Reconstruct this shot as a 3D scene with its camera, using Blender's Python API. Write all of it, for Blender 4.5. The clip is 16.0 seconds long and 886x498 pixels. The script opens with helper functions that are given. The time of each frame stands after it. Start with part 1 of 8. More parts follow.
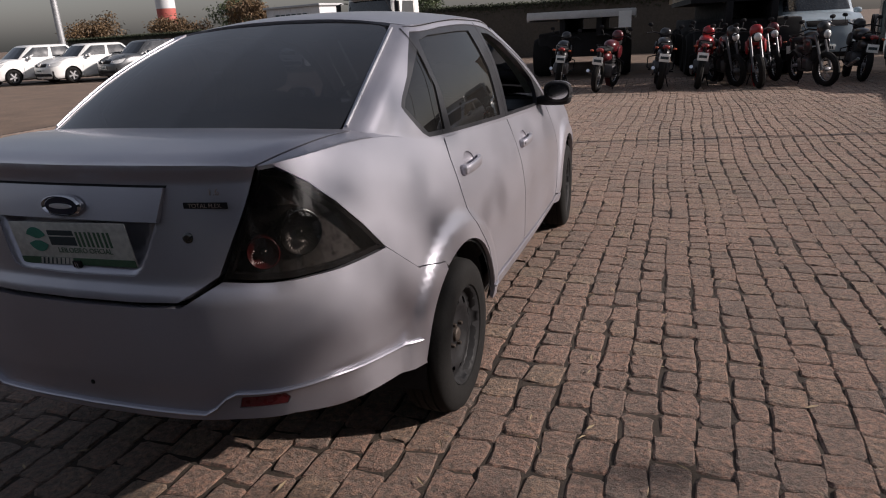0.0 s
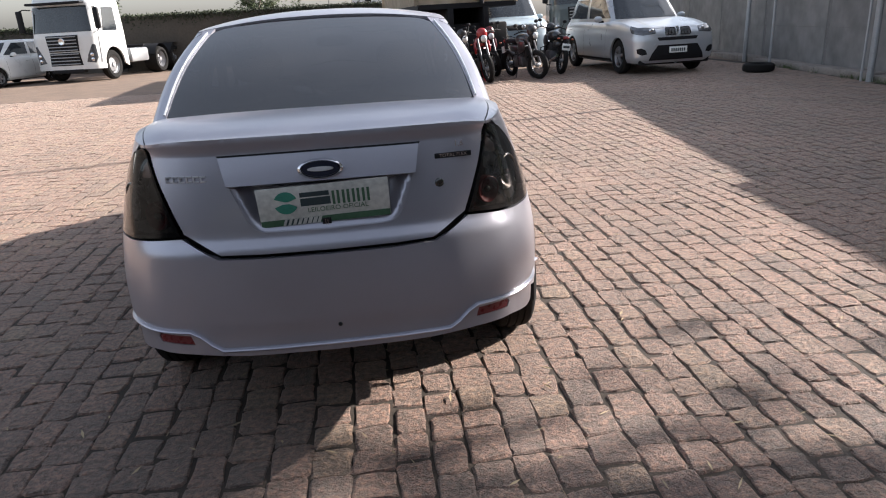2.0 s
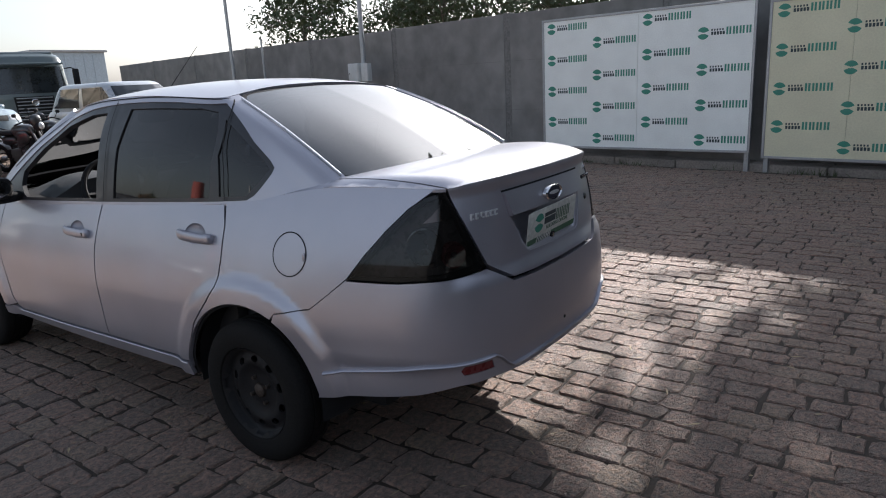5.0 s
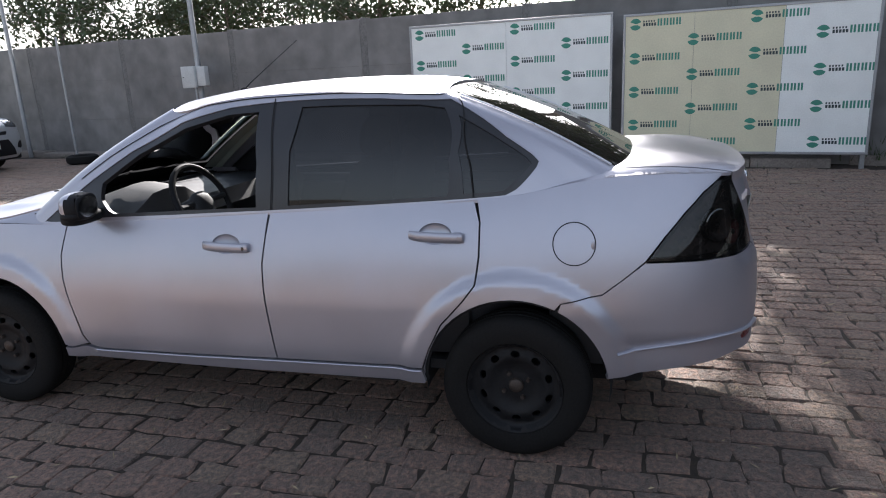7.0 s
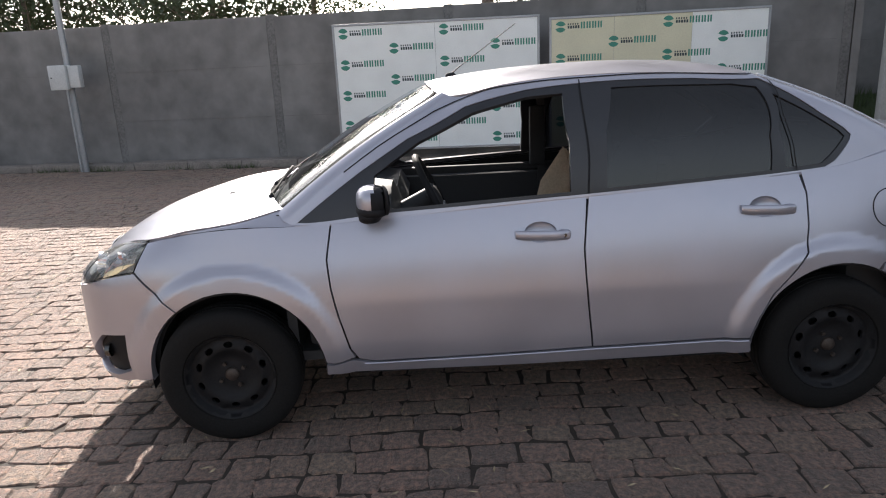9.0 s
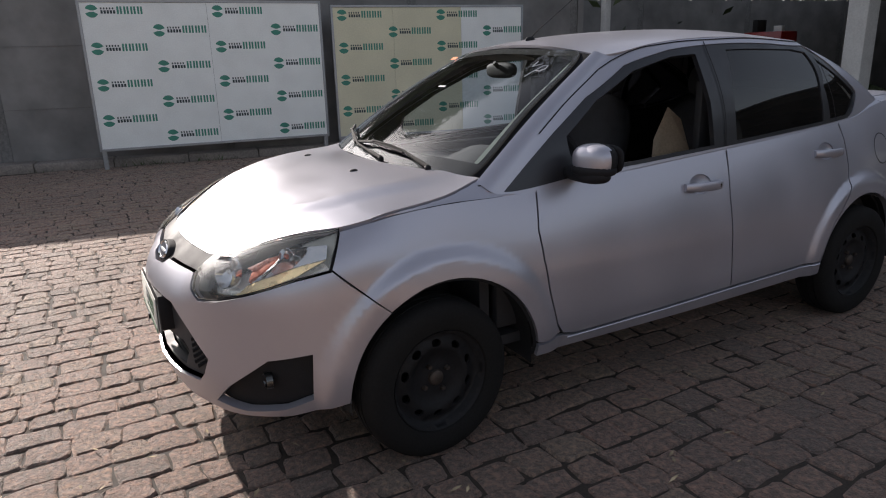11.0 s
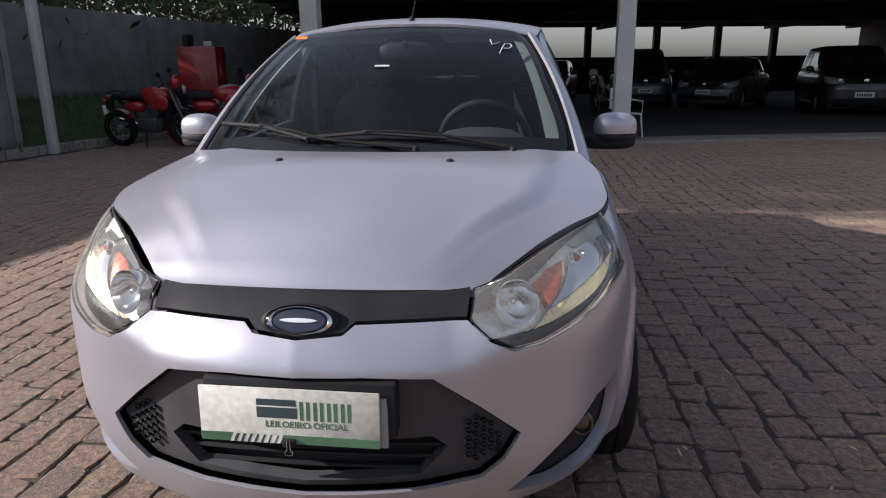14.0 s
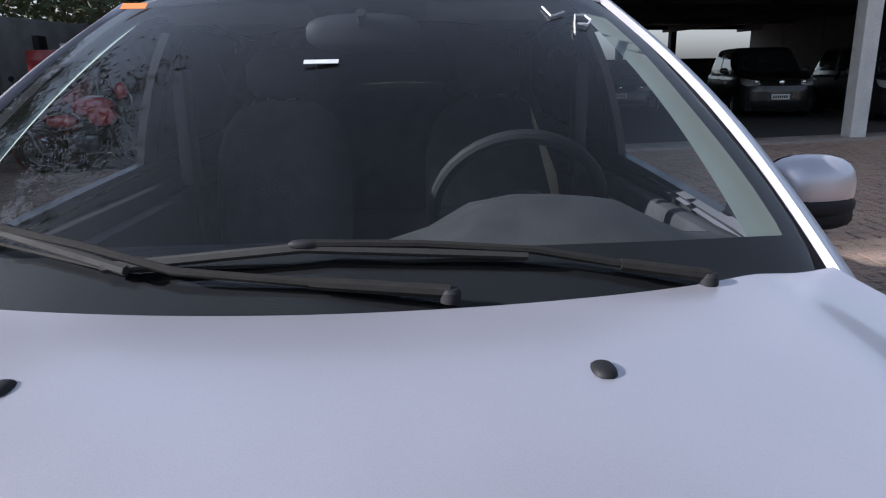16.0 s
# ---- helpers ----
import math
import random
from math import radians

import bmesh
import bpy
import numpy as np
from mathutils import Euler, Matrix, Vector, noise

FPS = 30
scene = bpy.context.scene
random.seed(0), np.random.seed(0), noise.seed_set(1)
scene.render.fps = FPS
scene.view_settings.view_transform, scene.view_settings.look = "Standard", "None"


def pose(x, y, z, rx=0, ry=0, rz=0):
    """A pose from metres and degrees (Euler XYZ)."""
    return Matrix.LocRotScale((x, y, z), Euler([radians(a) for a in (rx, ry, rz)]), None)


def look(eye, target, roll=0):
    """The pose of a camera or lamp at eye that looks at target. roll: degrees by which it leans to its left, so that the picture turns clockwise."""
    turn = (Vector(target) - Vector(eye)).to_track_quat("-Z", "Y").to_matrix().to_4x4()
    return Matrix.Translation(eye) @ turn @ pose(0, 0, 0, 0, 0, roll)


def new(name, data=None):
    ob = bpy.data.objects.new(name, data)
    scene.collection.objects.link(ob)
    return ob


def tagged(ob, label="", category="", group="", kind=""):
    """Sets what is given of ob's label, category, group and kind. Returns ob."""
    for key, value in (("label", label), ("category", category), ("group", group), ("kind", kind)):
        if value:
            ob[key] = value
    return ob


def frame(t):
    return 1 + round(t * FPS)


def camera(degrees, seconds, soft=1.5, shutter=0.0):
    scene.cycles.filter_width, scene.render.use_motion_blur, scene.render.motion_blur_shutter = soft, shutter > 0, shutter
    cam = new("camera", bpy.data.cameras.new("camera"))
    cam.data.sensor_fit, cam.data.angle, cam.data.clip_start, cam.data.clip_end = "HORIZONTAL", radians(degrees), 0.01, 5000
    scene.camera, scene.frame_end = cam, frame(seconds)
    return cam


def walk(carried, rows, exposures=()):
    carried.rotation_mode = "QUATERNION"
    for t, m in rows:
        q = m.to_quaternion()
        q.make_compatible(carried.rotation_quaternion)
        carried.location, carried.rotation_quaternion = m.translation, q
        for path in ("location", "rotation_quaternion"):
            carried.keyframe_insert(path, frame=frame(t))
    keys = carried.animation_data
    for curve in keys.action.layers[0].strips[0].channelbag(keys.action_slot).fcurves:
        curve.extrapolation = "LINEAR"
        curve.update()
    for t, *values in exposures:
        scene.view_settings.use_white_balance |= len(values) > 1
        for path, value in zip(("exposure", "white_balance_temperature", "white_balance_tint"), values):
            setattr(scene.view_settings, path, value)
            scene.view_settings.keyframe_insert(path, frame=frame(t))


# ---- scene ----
cam = camera(67.0, 16.0, soft=1.1)
PATH = [
    (0, (1.508, -3.414, 1.381), (0.874, -1.624, 0.754), -2.9),
    (0.5, (1.257, -3.669, 1.394), (0.86, -1.81, 0.774), -3.3),
    (1, (0.986, -4.02, 1.414), (0.775, -2.133, 0.786), -3.4),
    (1.5, (0.582, -4.075, 1.396), (0.615, -2.185, 0.742), -3.1),
    (2, (0.143, -4.14, 1.391), (0.342, -2.259, 0.742), -3.3),
    (2.5, (-0.314, -4.131, 1.41), (0.058, -2.281, 0.749), -3.3),
    (3, (-0.73, -4.07, 1.423), (-0.162, -2.258, 0.793), -3.7),
    (3.5, (-1.144, -3.929, 1.401), (-0.246, -2.206, 0.924), -3.7),
    (4, (-1.5, -3.749, 1.4), (-0.335, -2.196, 0.922), -3.5),
    (4.2, (-1.667, -3.66, 1.422), (-0.4, -2.19, 0.942), -3.4),
    (6.3, (-2.913, -2.283, 1.426), (-1.111, -1.584, 0.913), -2.8),
    (6.5, (-2.964, -2.086, 1.448), (-1.14, -1.443, 0.937), -2.8),
    (7, (-3.132, -1.645, 1.47), (-1.271, -1.117, 0.963), -2.7),
    (7.5, (-3.228, -1.174, 1.461), (-1.349, -0.722, 0.947), -2.8),
    (8, (-3.296, -0.644, 1.477), (-1.387, -0.323, 0.974), -2.7),
    (8.5, (-3.378, -0.15, 1.473), (-1.452, 0.041, 0.969), -2.9),
    (9, (-3.334, 0.376, 1.459), (-1.402, 0.35, 0.944), -2.6),
    (9.5, (-3.317, 0.925, 1.435), (-1.397, 0.7, 0.922), -2.5),
    (9.7, (-3.274, 1.115, 1.427), (-1.365, 0.815, 0.912), -2.4),
    (11.8, (-2.128, 2.871, 1.337), (-0.738, 1.54, 0.795), -1.0),
    (12, (-1.989, 3.011, 1.335), (-0.679, 1.599, 0.8), -0.9),
    (12.5, (-1.599, 3.2, 1.321), (-0.487, 1.632, 0.771), -0.9),
    (13, (-1.217, 3.368, 1.281), (-0.396, 1.629, 0.734), -0.7),
    (13.5, (-0.755, 3.45, 1.221), (-0.27, 1.583, 0.692), -0.2),
    (14, (-0.475, 3.31, 1.230), (-0.256, 1.392, 0.707), -0.6),
    (14.5, (-0.235, 3.076, 1.271), (-0.268, 1.147, 0.745), -0.4),
    (15, (-0.153, 2.660, 1.251), (-0.200, 0.732, 0.720), -0.9),
    (15.5, (-0.102, 2.24, 1.249), (-0.16, 0.312, 0.721), -0.8),
    (16, (-0.107, 1.84, 1.22), (-0.169, -0.093, 0.708), -1.1),
]
EXPOSURES = [(0, 0.0, 6150, 18), (1.5, 1.36, 6050, 15), (2.5, 1.54, 5950, 12), (4, 1.3, 5850, 10), (6.3, 1.08, 5750, 13), (7.0, 1.62, 5800, 13), (7.5, 1.82, 5850, 13), (8.7, 1.66, 6080, 13), (9.7, 1.26, 6280, 13), (12, 0.8, 6000, 16), (14.0, 0.82, 5820, 15), (15.0, 0.74, 5640, 13), (16, 1.14, 5460, 14)]
walk(cam, [(t, look(eye, target, roll)) for t, eye, target, roll in PATH], EXPOSURES)


# ---- materials ----
def mat(name, col, rough=0.5, metal=0.0, var=0.15, scale=6.0, fine=80.0, bump=0.0, coat=0.0, rvar=0.1, col2=None, space="Object"):
    m = bpy.data.materials.new(name)
    m.use_nodes = True
    nt = m.node_tree
    p = nt.nodes["Principled BSDF"]
    tc = nt.nodes.new("ShaderNodeTexCoord")
    n1 = nt.nodes.new("ShaderNodeTexNoise")
    n1.inputs["Scale"].default_value = scale
    n1.inputs["Detail"].default_value = 6
    n2 = nt.nodes.new("ShaderNodeTexNoise")
    n2.inputs["Scale"].default_value = fine
    n2.inputs["Detail"].default_value = 4
    for n in (n1, n2):
        nt.links.new(tc.outputs[space], n.inputs["Vector"])
    add = nt.nodes.new("ShaderNodeMath")
    add.operation = "MULTIPLY_ADD"
    nt.links.new(n2.outputs["Fac"], add.inputs[0])
    add.inputs[1].default_value = 0.5
    half = nt.nodes.new("ShaderNodeMath")
    half.operation = "MULTIPLY"
    half.inputs[1].default_value = 0.5
    nt.links.new(n1.outputs["Fac"], half.inputs[0])
    nt.links.new(half.outputs[0], add.inputs[2])
    ramp = nt.nodes.new("ShaderNodeValToRGB")
    lo = col2 or tuple(c * (1 - var) for c in col)
    hi = col if col2 else tuple(min(1, c * (1 + var)) for c in col)
    ramp.color_ramp.elements[0].position, ramp.color_ramp.elements[0].color = 0.36, (*lo, 1)
    ramp.color_ramp.elements[1].position, ramp.color_ramp.elements[1].color = 0.64, (*hi, 1)
    nt.links.new(add.outputs[0], ramp.inputs[0])
    nt.links.new(ramp.outputs[0], p.inputs["Base Color"])
    rr = nt.nodes.new("ShaderNodeMapRange")
    rr.inputs["From Min"].default_value, rr.inputs["From Max"].default_value = 0.3, 0.7
    rr.inputs["To Min"].default_value, rr.inputs["To Max"].default_value = max(0.02, rough - rvar), min(1, rough + rvar)
    nt.links.new(n1.outputs["Fac"], rr.inputs["Value"])
    nt.links.new(rr.outputs[0], p.inputs["Roughness"])
    p.inputs["Metallic"].default_value = metal
    p.inputs["Coat Weight"].default_value = coat
    p.inputs["Coat Roughness"].default_value = 0.06
    if bump:
        b = nt.nodes.new("ShaderNodeBump")
        b.inputs["Strength"].default_value = 1.0
        b.inputs["Distance"].default_value = bump
        nt.links.new(add.outputs[0], b.inputs["Height"])
        nt.links.new(b.outputs[0], p.inputs["Normal"])
    return m


def glass(name, tint, gloss=1.45, rough=0.02, dust=0.0, film=(0.5, 0.47, 0.43)):
    """A thin pane: what passes takes the tint, what is mirrored follows Fresnel, and some dust scatters light."""
    m = bpy.data.materials.new(name)
    m.use_nodes = True
    nt = m.node_tree
    nt.nodes.remove(nt.nodes["Principled BSDF"])
    out = nt.nodes["Material Output"]
    tr, gl, fr, mx = (nt.nodes.new("ShaderNode" + k) for k in ("BsdfTransparent", "BsdfGlossy", "Fresnel", "MixShader"))
    tr.inputs[0].default_value = (*tint, 1)
    gl.inputs["Color"].default_value = (1, 1, 1, 1)
    gl.inputs["Roughness"].default_value = rough
    fr.inputs["IOR"].default_value = gloss
    nt.links.new(fr.outputs[0], mx.inputs[0])
    nt.links.new(tr.outputs[0], mx.inputs[1])
    nt.links.new(gl.outputs[0], mx.inputs[2])
    last = mx
    if dust:
        df, m2, nz, mr = (nt.nodes.new("ShaderNode" + k) for k in ("BsdfDiffuse", "MixShader", "TexNoise", "MapRange"))
        df.inputs[0].default_value = (*film, 1)
        nz.inputs["Scale"].default_value, nz.inputs["Detail"].default_value = 3, 8
        mr.inputs["From Min"].default_value, mr.inputs["From Max"].default_value = 0.35, 0.75
        mr.inputs["To Min"].default_value, mr.inputs["To Max"].default_value = dust * 0.4, dust
        tc = nt.nodes.new("ShaderNodeTexCoord")
        nt.links.new(tc.outputs["Object"], nz.inputs["Vector"])
        nt.links.new(nz.outputs["Fac"], mr.inputs["Value"])
        nt.links.new(mr.outputs[0], m2.inputs[0])
        nt.links.new(mx.outputs[0], m2.inputs[1])
        nt.links.new(df.outputs[0], m2.inputs[2])
        last = m2
    nt.links.new(last.outputs[0], out.inputs["Surface"])
    return m


PAINT = mat("silver_paint", (0.430, 0.422, 0.466), 0.35, 0.64, 0.09, 2.5, 900, coat=0.3, rvar=0.06)
BLACK = mat("black_plastic", (0.013, 0.013, 0.0145), 0.66, 0, 0.25, 9, 250, bump=0.0003)
BLACK.node_tree.nodes["Principled BSDF"].inputs["Specular IOR Level"].default_value = 0.22
FRAMEM = mat("satin_black_frame", (0.018, 0.018, 0.021), 0.40, 0, 0.15, 9, 250, coat=0.15)
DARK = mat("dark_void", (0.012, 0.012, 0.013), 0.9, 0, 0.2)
RUBBER = mat("tyre_rubber", (0.0115, 0.011, 0.0105), 0.85, 0, 0.3, 7, 120, bump=0.0008)
RUBBER.node_tree.nodes["Principled BSDF"].inputs["Specular IOR Level"].default_value = 0.2
FRIT = mat("black_glass_edge", (0.0075, 0.0075, 0.009), 0.85, 0, 0.2, 10, 90)
FRIT.node_tree.nodes["Principled BSDF"].inputs["Specular IOR Level"].default_value = 0.15
STEEL = mat("black_steel", (0.011, 0.011, 0.012), 0.6, 0.0, 0.3, 10, 90)
STEEL.node_tree.nodes["Principled BSDF"].inputs["Specular IOR Level"].default_value = 0.25
HUBM = mat("rusty_hub", (0.080, 0.065, 0.055), 0.6, 0.7, 0.3, 40, 160)
CHROME = mat("chrome", (0.75, 0.75, 0.76), 0.12, 1.0, 0.05, 12, 80, rvar=0.04)
TINT = glass("tinted_glass", (0.035, 0.038, 0.045), 1.50, 0.02, 0.03)
REARTINT = glass("tinted_rear_glass", (0.04, 0.045, 0.055), 2.0, 0.02, 0.03)
CLEAR = glass("windscreen_glass", (0.68, 0.75, 0.79), 1.38, 0.015, 0.006)
LENS = glass("lamp_lens", (0.97, 0.97, 0.95), 1.45, 0.03, 0.15, (0.85, 0.83, 0.76))
SMOKE = glass("smoked_lens", (0.27, 0.235, 0.225), 1.38, 0.03, 0.02)
DULLCHROME = mat("smoked_chrome", (0.11, 0.11, 0.105), 0.25, 0.9, 0.1, 20, 80)
AMBER = mat("amber_reflector", (0.42, 0.085, 0.03), 0.3, 0.2, 0.2, 60, 200, coat=0.5)
# a clear reflector: the warm sunlight in it is put into its colour
SUNCHROME = mat("sun_tinted_reflector", (0.97, 0.77, 0.46), 0.32, 0.40, 0.10, 40, 160)
FIN = mat("pale_gold_fin", (0.90, 0.78, 0.55), 0.35, 0.3, 0.08, 40, 160)
SHADEPANEL = mat("shaded_lamp_corner", (0.40, 0.41, 0.38), 0.4, 0.2, 0.1, 20, 90)
DULLRED = mat("dull_red_reflector", (0.15, 0.022, 0.024), 0.3, 0, 0.2, 60, 200)
REDL = mat("red_reflector", (0.22, 0.018, 0.016), 0.25, 0.1, 0.2, 60, 200, coat=0.6)
FABRIC = mat("grey_fabric", (0.05, 0.05, 0.055), 0.95, 0, 0.3, 14, 300, bump=0.001)
TRIM = mat("dark_trim", (0.035, 0.035, 0.037), 0.65, 0, 0.2, 12, 220, bump=0.0004)
HEADLINER = mat("pale_headliner", (0.32, 0.31, 0.29), 0.95, 0, 0.15, 10, 300)
PILLARM = mat("pale_pillar_lining", (0.33, 0.36, 0.31), 0.9, 0, 0.1, 10, 300)
CARD = mat("cardboard", (0.48, 0.38, 0.27), 0.9, 0, 0.15, 14, 120)
WHITE = mat("white_sheet", (0.82, 0.84, 0.81), 0.5, 0, 0.06, 3, 60)
PLATEM = mat("scuffed_white_plate", (0.54, 0.535, 0.485), 0.6, 0, 0.2, 9, 60)
GREEN = mat("printed_green", (0.05, 0.24, 0.17), 0.55, 0, 0.12, 9, 80)
PLATEGREEN = mat("faded_plate_green", (0.055, 0.125, 0.068), 0.55, 0, 0.15, 9, 80)
HOLDERM = mat("grey_plate_holder", (0.22, 0.24, 0.23), 0.5, 0, 0.1, 9, 80)
INK = mat("printed_dark", (0.03, 0.05, 0.055), 0.55, 0, 0.15, 9, 80)
SCRIPT = mat("bright_letter_metal", (0.70, 0.71, 0.73), 0.35, 0.5, 0.05, 20, 90)
NAVY = mat("badge_dark_blue", (0.008, 0.012, 0.03), 0.4, 0.0, 0.2, 20, 90, coat=0.15)

# ---- sky, sun ----
SUN_AZ, SUN_EL = radians(12.0), radians(25.2)
SUN_DIR = Vector((math.cos(SUN_AZ) * math.cos(SUN_EL), math.sin(SUN_AZ) * math.cos(SUN_EL), math.sin(SUN_EL)))
world = bpy.data.worlds.new("sky")
scene.world = world
world.use_nodes = True
sky = world.node_tree.nodes.new("ShaderNodeTexSky")
sky.sky_type, sky.sun_disc = "NISHITA", False
sky.sun_elevation, sky.sun_rotation = SUN_EL, radians(90) - SUN_AZ
sky.air_density, sky.dust_density, sky.ozone_density = 1.3, 2.5, 1.0
haze = world.node_tree.nodes.new("ShaderNodeHueSaturation")
haze.inputs["Saturation"].default_value = 0.45
world.node_tree.links.new(sky.outputs[0], haze.inputs["Color"])
world.node_tree.links.new(haze.outputs[0], world.node_tree.nodes["Background"].inputs[0])
world.node_tree.nodes["Background"].inputs[1].default_value = 0.085
sun = new("sun", bpy.data.lights.new("sun", "SUN"))
sun.data.energy, sun.data.angle, sun.data.color = 5.0, radians(0.6), (1.0, 0.90, 0.77)
sun.matrix_basis = look((0, 0, 0), tuple(-SUN_DIR))

# ---- helpers for building ----
def part(name, me, material, parent=None, label="", smooth=True):
    """One mesh object out of a bmesh or mesh, under its thing."""
    if isinstance(me, bmesh.types.BMesh):
        bm, me = me, bpy.data.meshes.new(name)
        bm.to_mesh(me)
        bm.free()
        me.polygons.foreach_set("use_smooth", [smooth] * len(me.polygons))
        if smooth:
            me.set_sharp_from_angle(angle=radians(35))
    if not me.materials:
        me.materials.append(material)
    ob = new(name, me)
    ob.parent = parent
    return tagged(ob, label)


def empty(name, label, category, group="", m=None):
    ob = new(name)
    if m is not None:
        ob.matrix_basis = m
    return tagged(ob, label, category, group)


def add_box(bm, lo, hi, bev=0.0, m=None):
    g = bmesh.ops.create_cube(bm, size=1)["verts"]
    for v in g:
        v.co = [(a + b) / 2 + k * (b - a) for a, b, k in zip(lo, hi, v.co)]
    if bev:
        es = list({e for v in g for e in v.link_edges})
        g = bmesh.ops.bevel(bm, geom=es, offset=bev, segments=2, affect="EDGES", profile=0.5)["verts"]
    if m is not None:
        bmesh.ops.transform(bm, matrix=m, verts=list(set(g)))
    return bm


def box_bm(lo, hi, bev=0.0, m=None):
    return add_box(bmesh.new(), lo, hi, bev, m)


def add_lathe(bm, prof, n=32, m=None, cap=False):
    """A profile of (r, h) turned about z."""
    rings = []
    for r, h in prof:
        if r < 1e-6:
            rings.append([bm.verts.new((0, 0, h))])
        else:
            rings.append([bm.verts.new((r * math.cos(2 * math.pi * i / n), r * math.sin(2 * math.pi * i / n), h)) for i in range(n)])
    for a, b in zip(rings, rings[1:]):
        for i in range(n):
            j = (i + 1) % n
            q = [a[i % len(a)], a[j % len(a)], b[j % len(b)], b[i % len(b)]]
            q = list(dict.fromkeys(q))
            if len(q) > 2:
                bm.faces.new(q)
    if m is not None:
        bmesh.ops.transform(bm, matrix=m, verts=[v for r in rings for v in r])
    return bm


def add_tube(bm, pts, r, n=8, taper=1.0):
    pts = [Vector(p) for p in pts]
    rings = []
    up = Vector((0.13, 0.21, 0.97))
    for i, p in enumerate(pts):
        d = (pts[min(i + 1, len(pts) - 1)] - pts[max(i - 1, 0)]).normalized()
        a = d.cross(up)
        if a.length < 0.1:
            a = d.cross(Vector((1, 0, 0)))
        a.normalize()
        b = d.cross(a)
        rr = r * (1 + (taper - 1) * i / max(1, len(pts) - 1))
        rings.append([bm.verts.new(p + (a * math.cos(2 * math.pi * k / n) + b * math.sin(2 * math.pi * k / n)) * rr) for k in range(n)])
    for a, b in zip(rings, rings[1:]):
        for k in range(n):
            bm.faces.new((a[k], a[(k + 1) % n], b[(k + 1) % n], b[k]))
    bm.faces.new(rings[0][::-1])
    bm.faces.new(rings[-1])
    return bm


def add_ellipsoid(bm, c, r, p=2.0, n=20, m=None):
    """A rounded block: p = 2 is an ellipsoid, more is boxier."""
    g = bmesh.ops.create_uvsphere(bm, u_segments=n, v_segments=n // 2 + 2, radius=1)["verts"]
    for v in g:
        d = v.co.normalized()
        k = (abs(d.x) ** p + abs(d.y) ** p + abs(d.z) ** p) ** (-1 / p)
        v.co = Vector(c) + Vector((d.x * k * r[0], d.y * k * r[1], d.z * k * r[2]))
    if m is not None:
        bmesh.ops.transform(bm, matrix=m, verts=g)
    return bm


class Curve:
    """A smooth line through a few points, by its own length."""

    def __init__(self, pts, n=24):
        p = np.array(pts, float)
        e = np.vstack([2 * p[0] - p[1], p, 2 * p[-1] - p[-2]])
        out = []
        for i in range(1, len(e) - 2):
            a, b, c, d = e[i - 1:i + 3]
            for t in np.linspace(0, 1, n, endpoint=False):
                out.append(0.5 * ((2 * b) + (c - a) * t + (2 * a - 5 * b + 4 * c - d) * t * t + (3 * b - a - 3 * c + d) * t ** 3))
        out.append(e[-2])
        self.p = np.array(out)
        self.s = np.concatenate([[0], np.cumsum(np.linalg.norm(np.diff(self.p, axis=0), axis=1))])
        self.length = self.s[-1]
        self.knots = self.s[::n]

    def at(self, s):
        return np.stack([np.interp(s, self.s, self.p[:, k]) for k in range(self.p.shape[1])], -1)

    def unit(self, t):
        return self.at(np.asarray(t) * self.length)


def inside(pts, poly):
    pts, poly = np.asarray(pts), np.asarray(poly)
    r = np.zeros(len(pts), bool)
    for (x0, y0), (x1, y1) in zip(poly, np.roll(poly, -1, 0)):
        c = (y0 > pts[:, 1]) != (y1 > pts[:, 1])
        with np.errstate(divide="ignore", invalid="ignore"):
            r ^= c & (pts[:, 0] < (x1 - x0) * (pts[:, 1] - y0) / (y1 - y0) + x0)
    return r


def dense(poly, step):
    out = []
    for a, b in zip(poly, np.roll(poly, -1, 0)):
        if np.linalg.norm(b - a) < 1e-6:
            continue
        k = max(1, int(math.ceil(np.linalg.norm(b - a) / step)))
        out += [a + (b - a) * i / k for i in range(k)]
    return np.array(out)


def shrink(poly, g):
    a = np.roll(poly, 1, 0)
    b = np.roll(poly, -1, 0)
    area = 0.5 * np.sum(poly[:, 0] * b[:, 1] - b[:, 0] * poly[:, 1])
    d = b - a
    d /= np.maximum(1e-9, np.linalg.norm(d, axis=1, keepdims=True))
    nrm = np.stack([-d[:, 1], d[:, 0]], 1) * np.sign(area)
    return poly + nrm * g


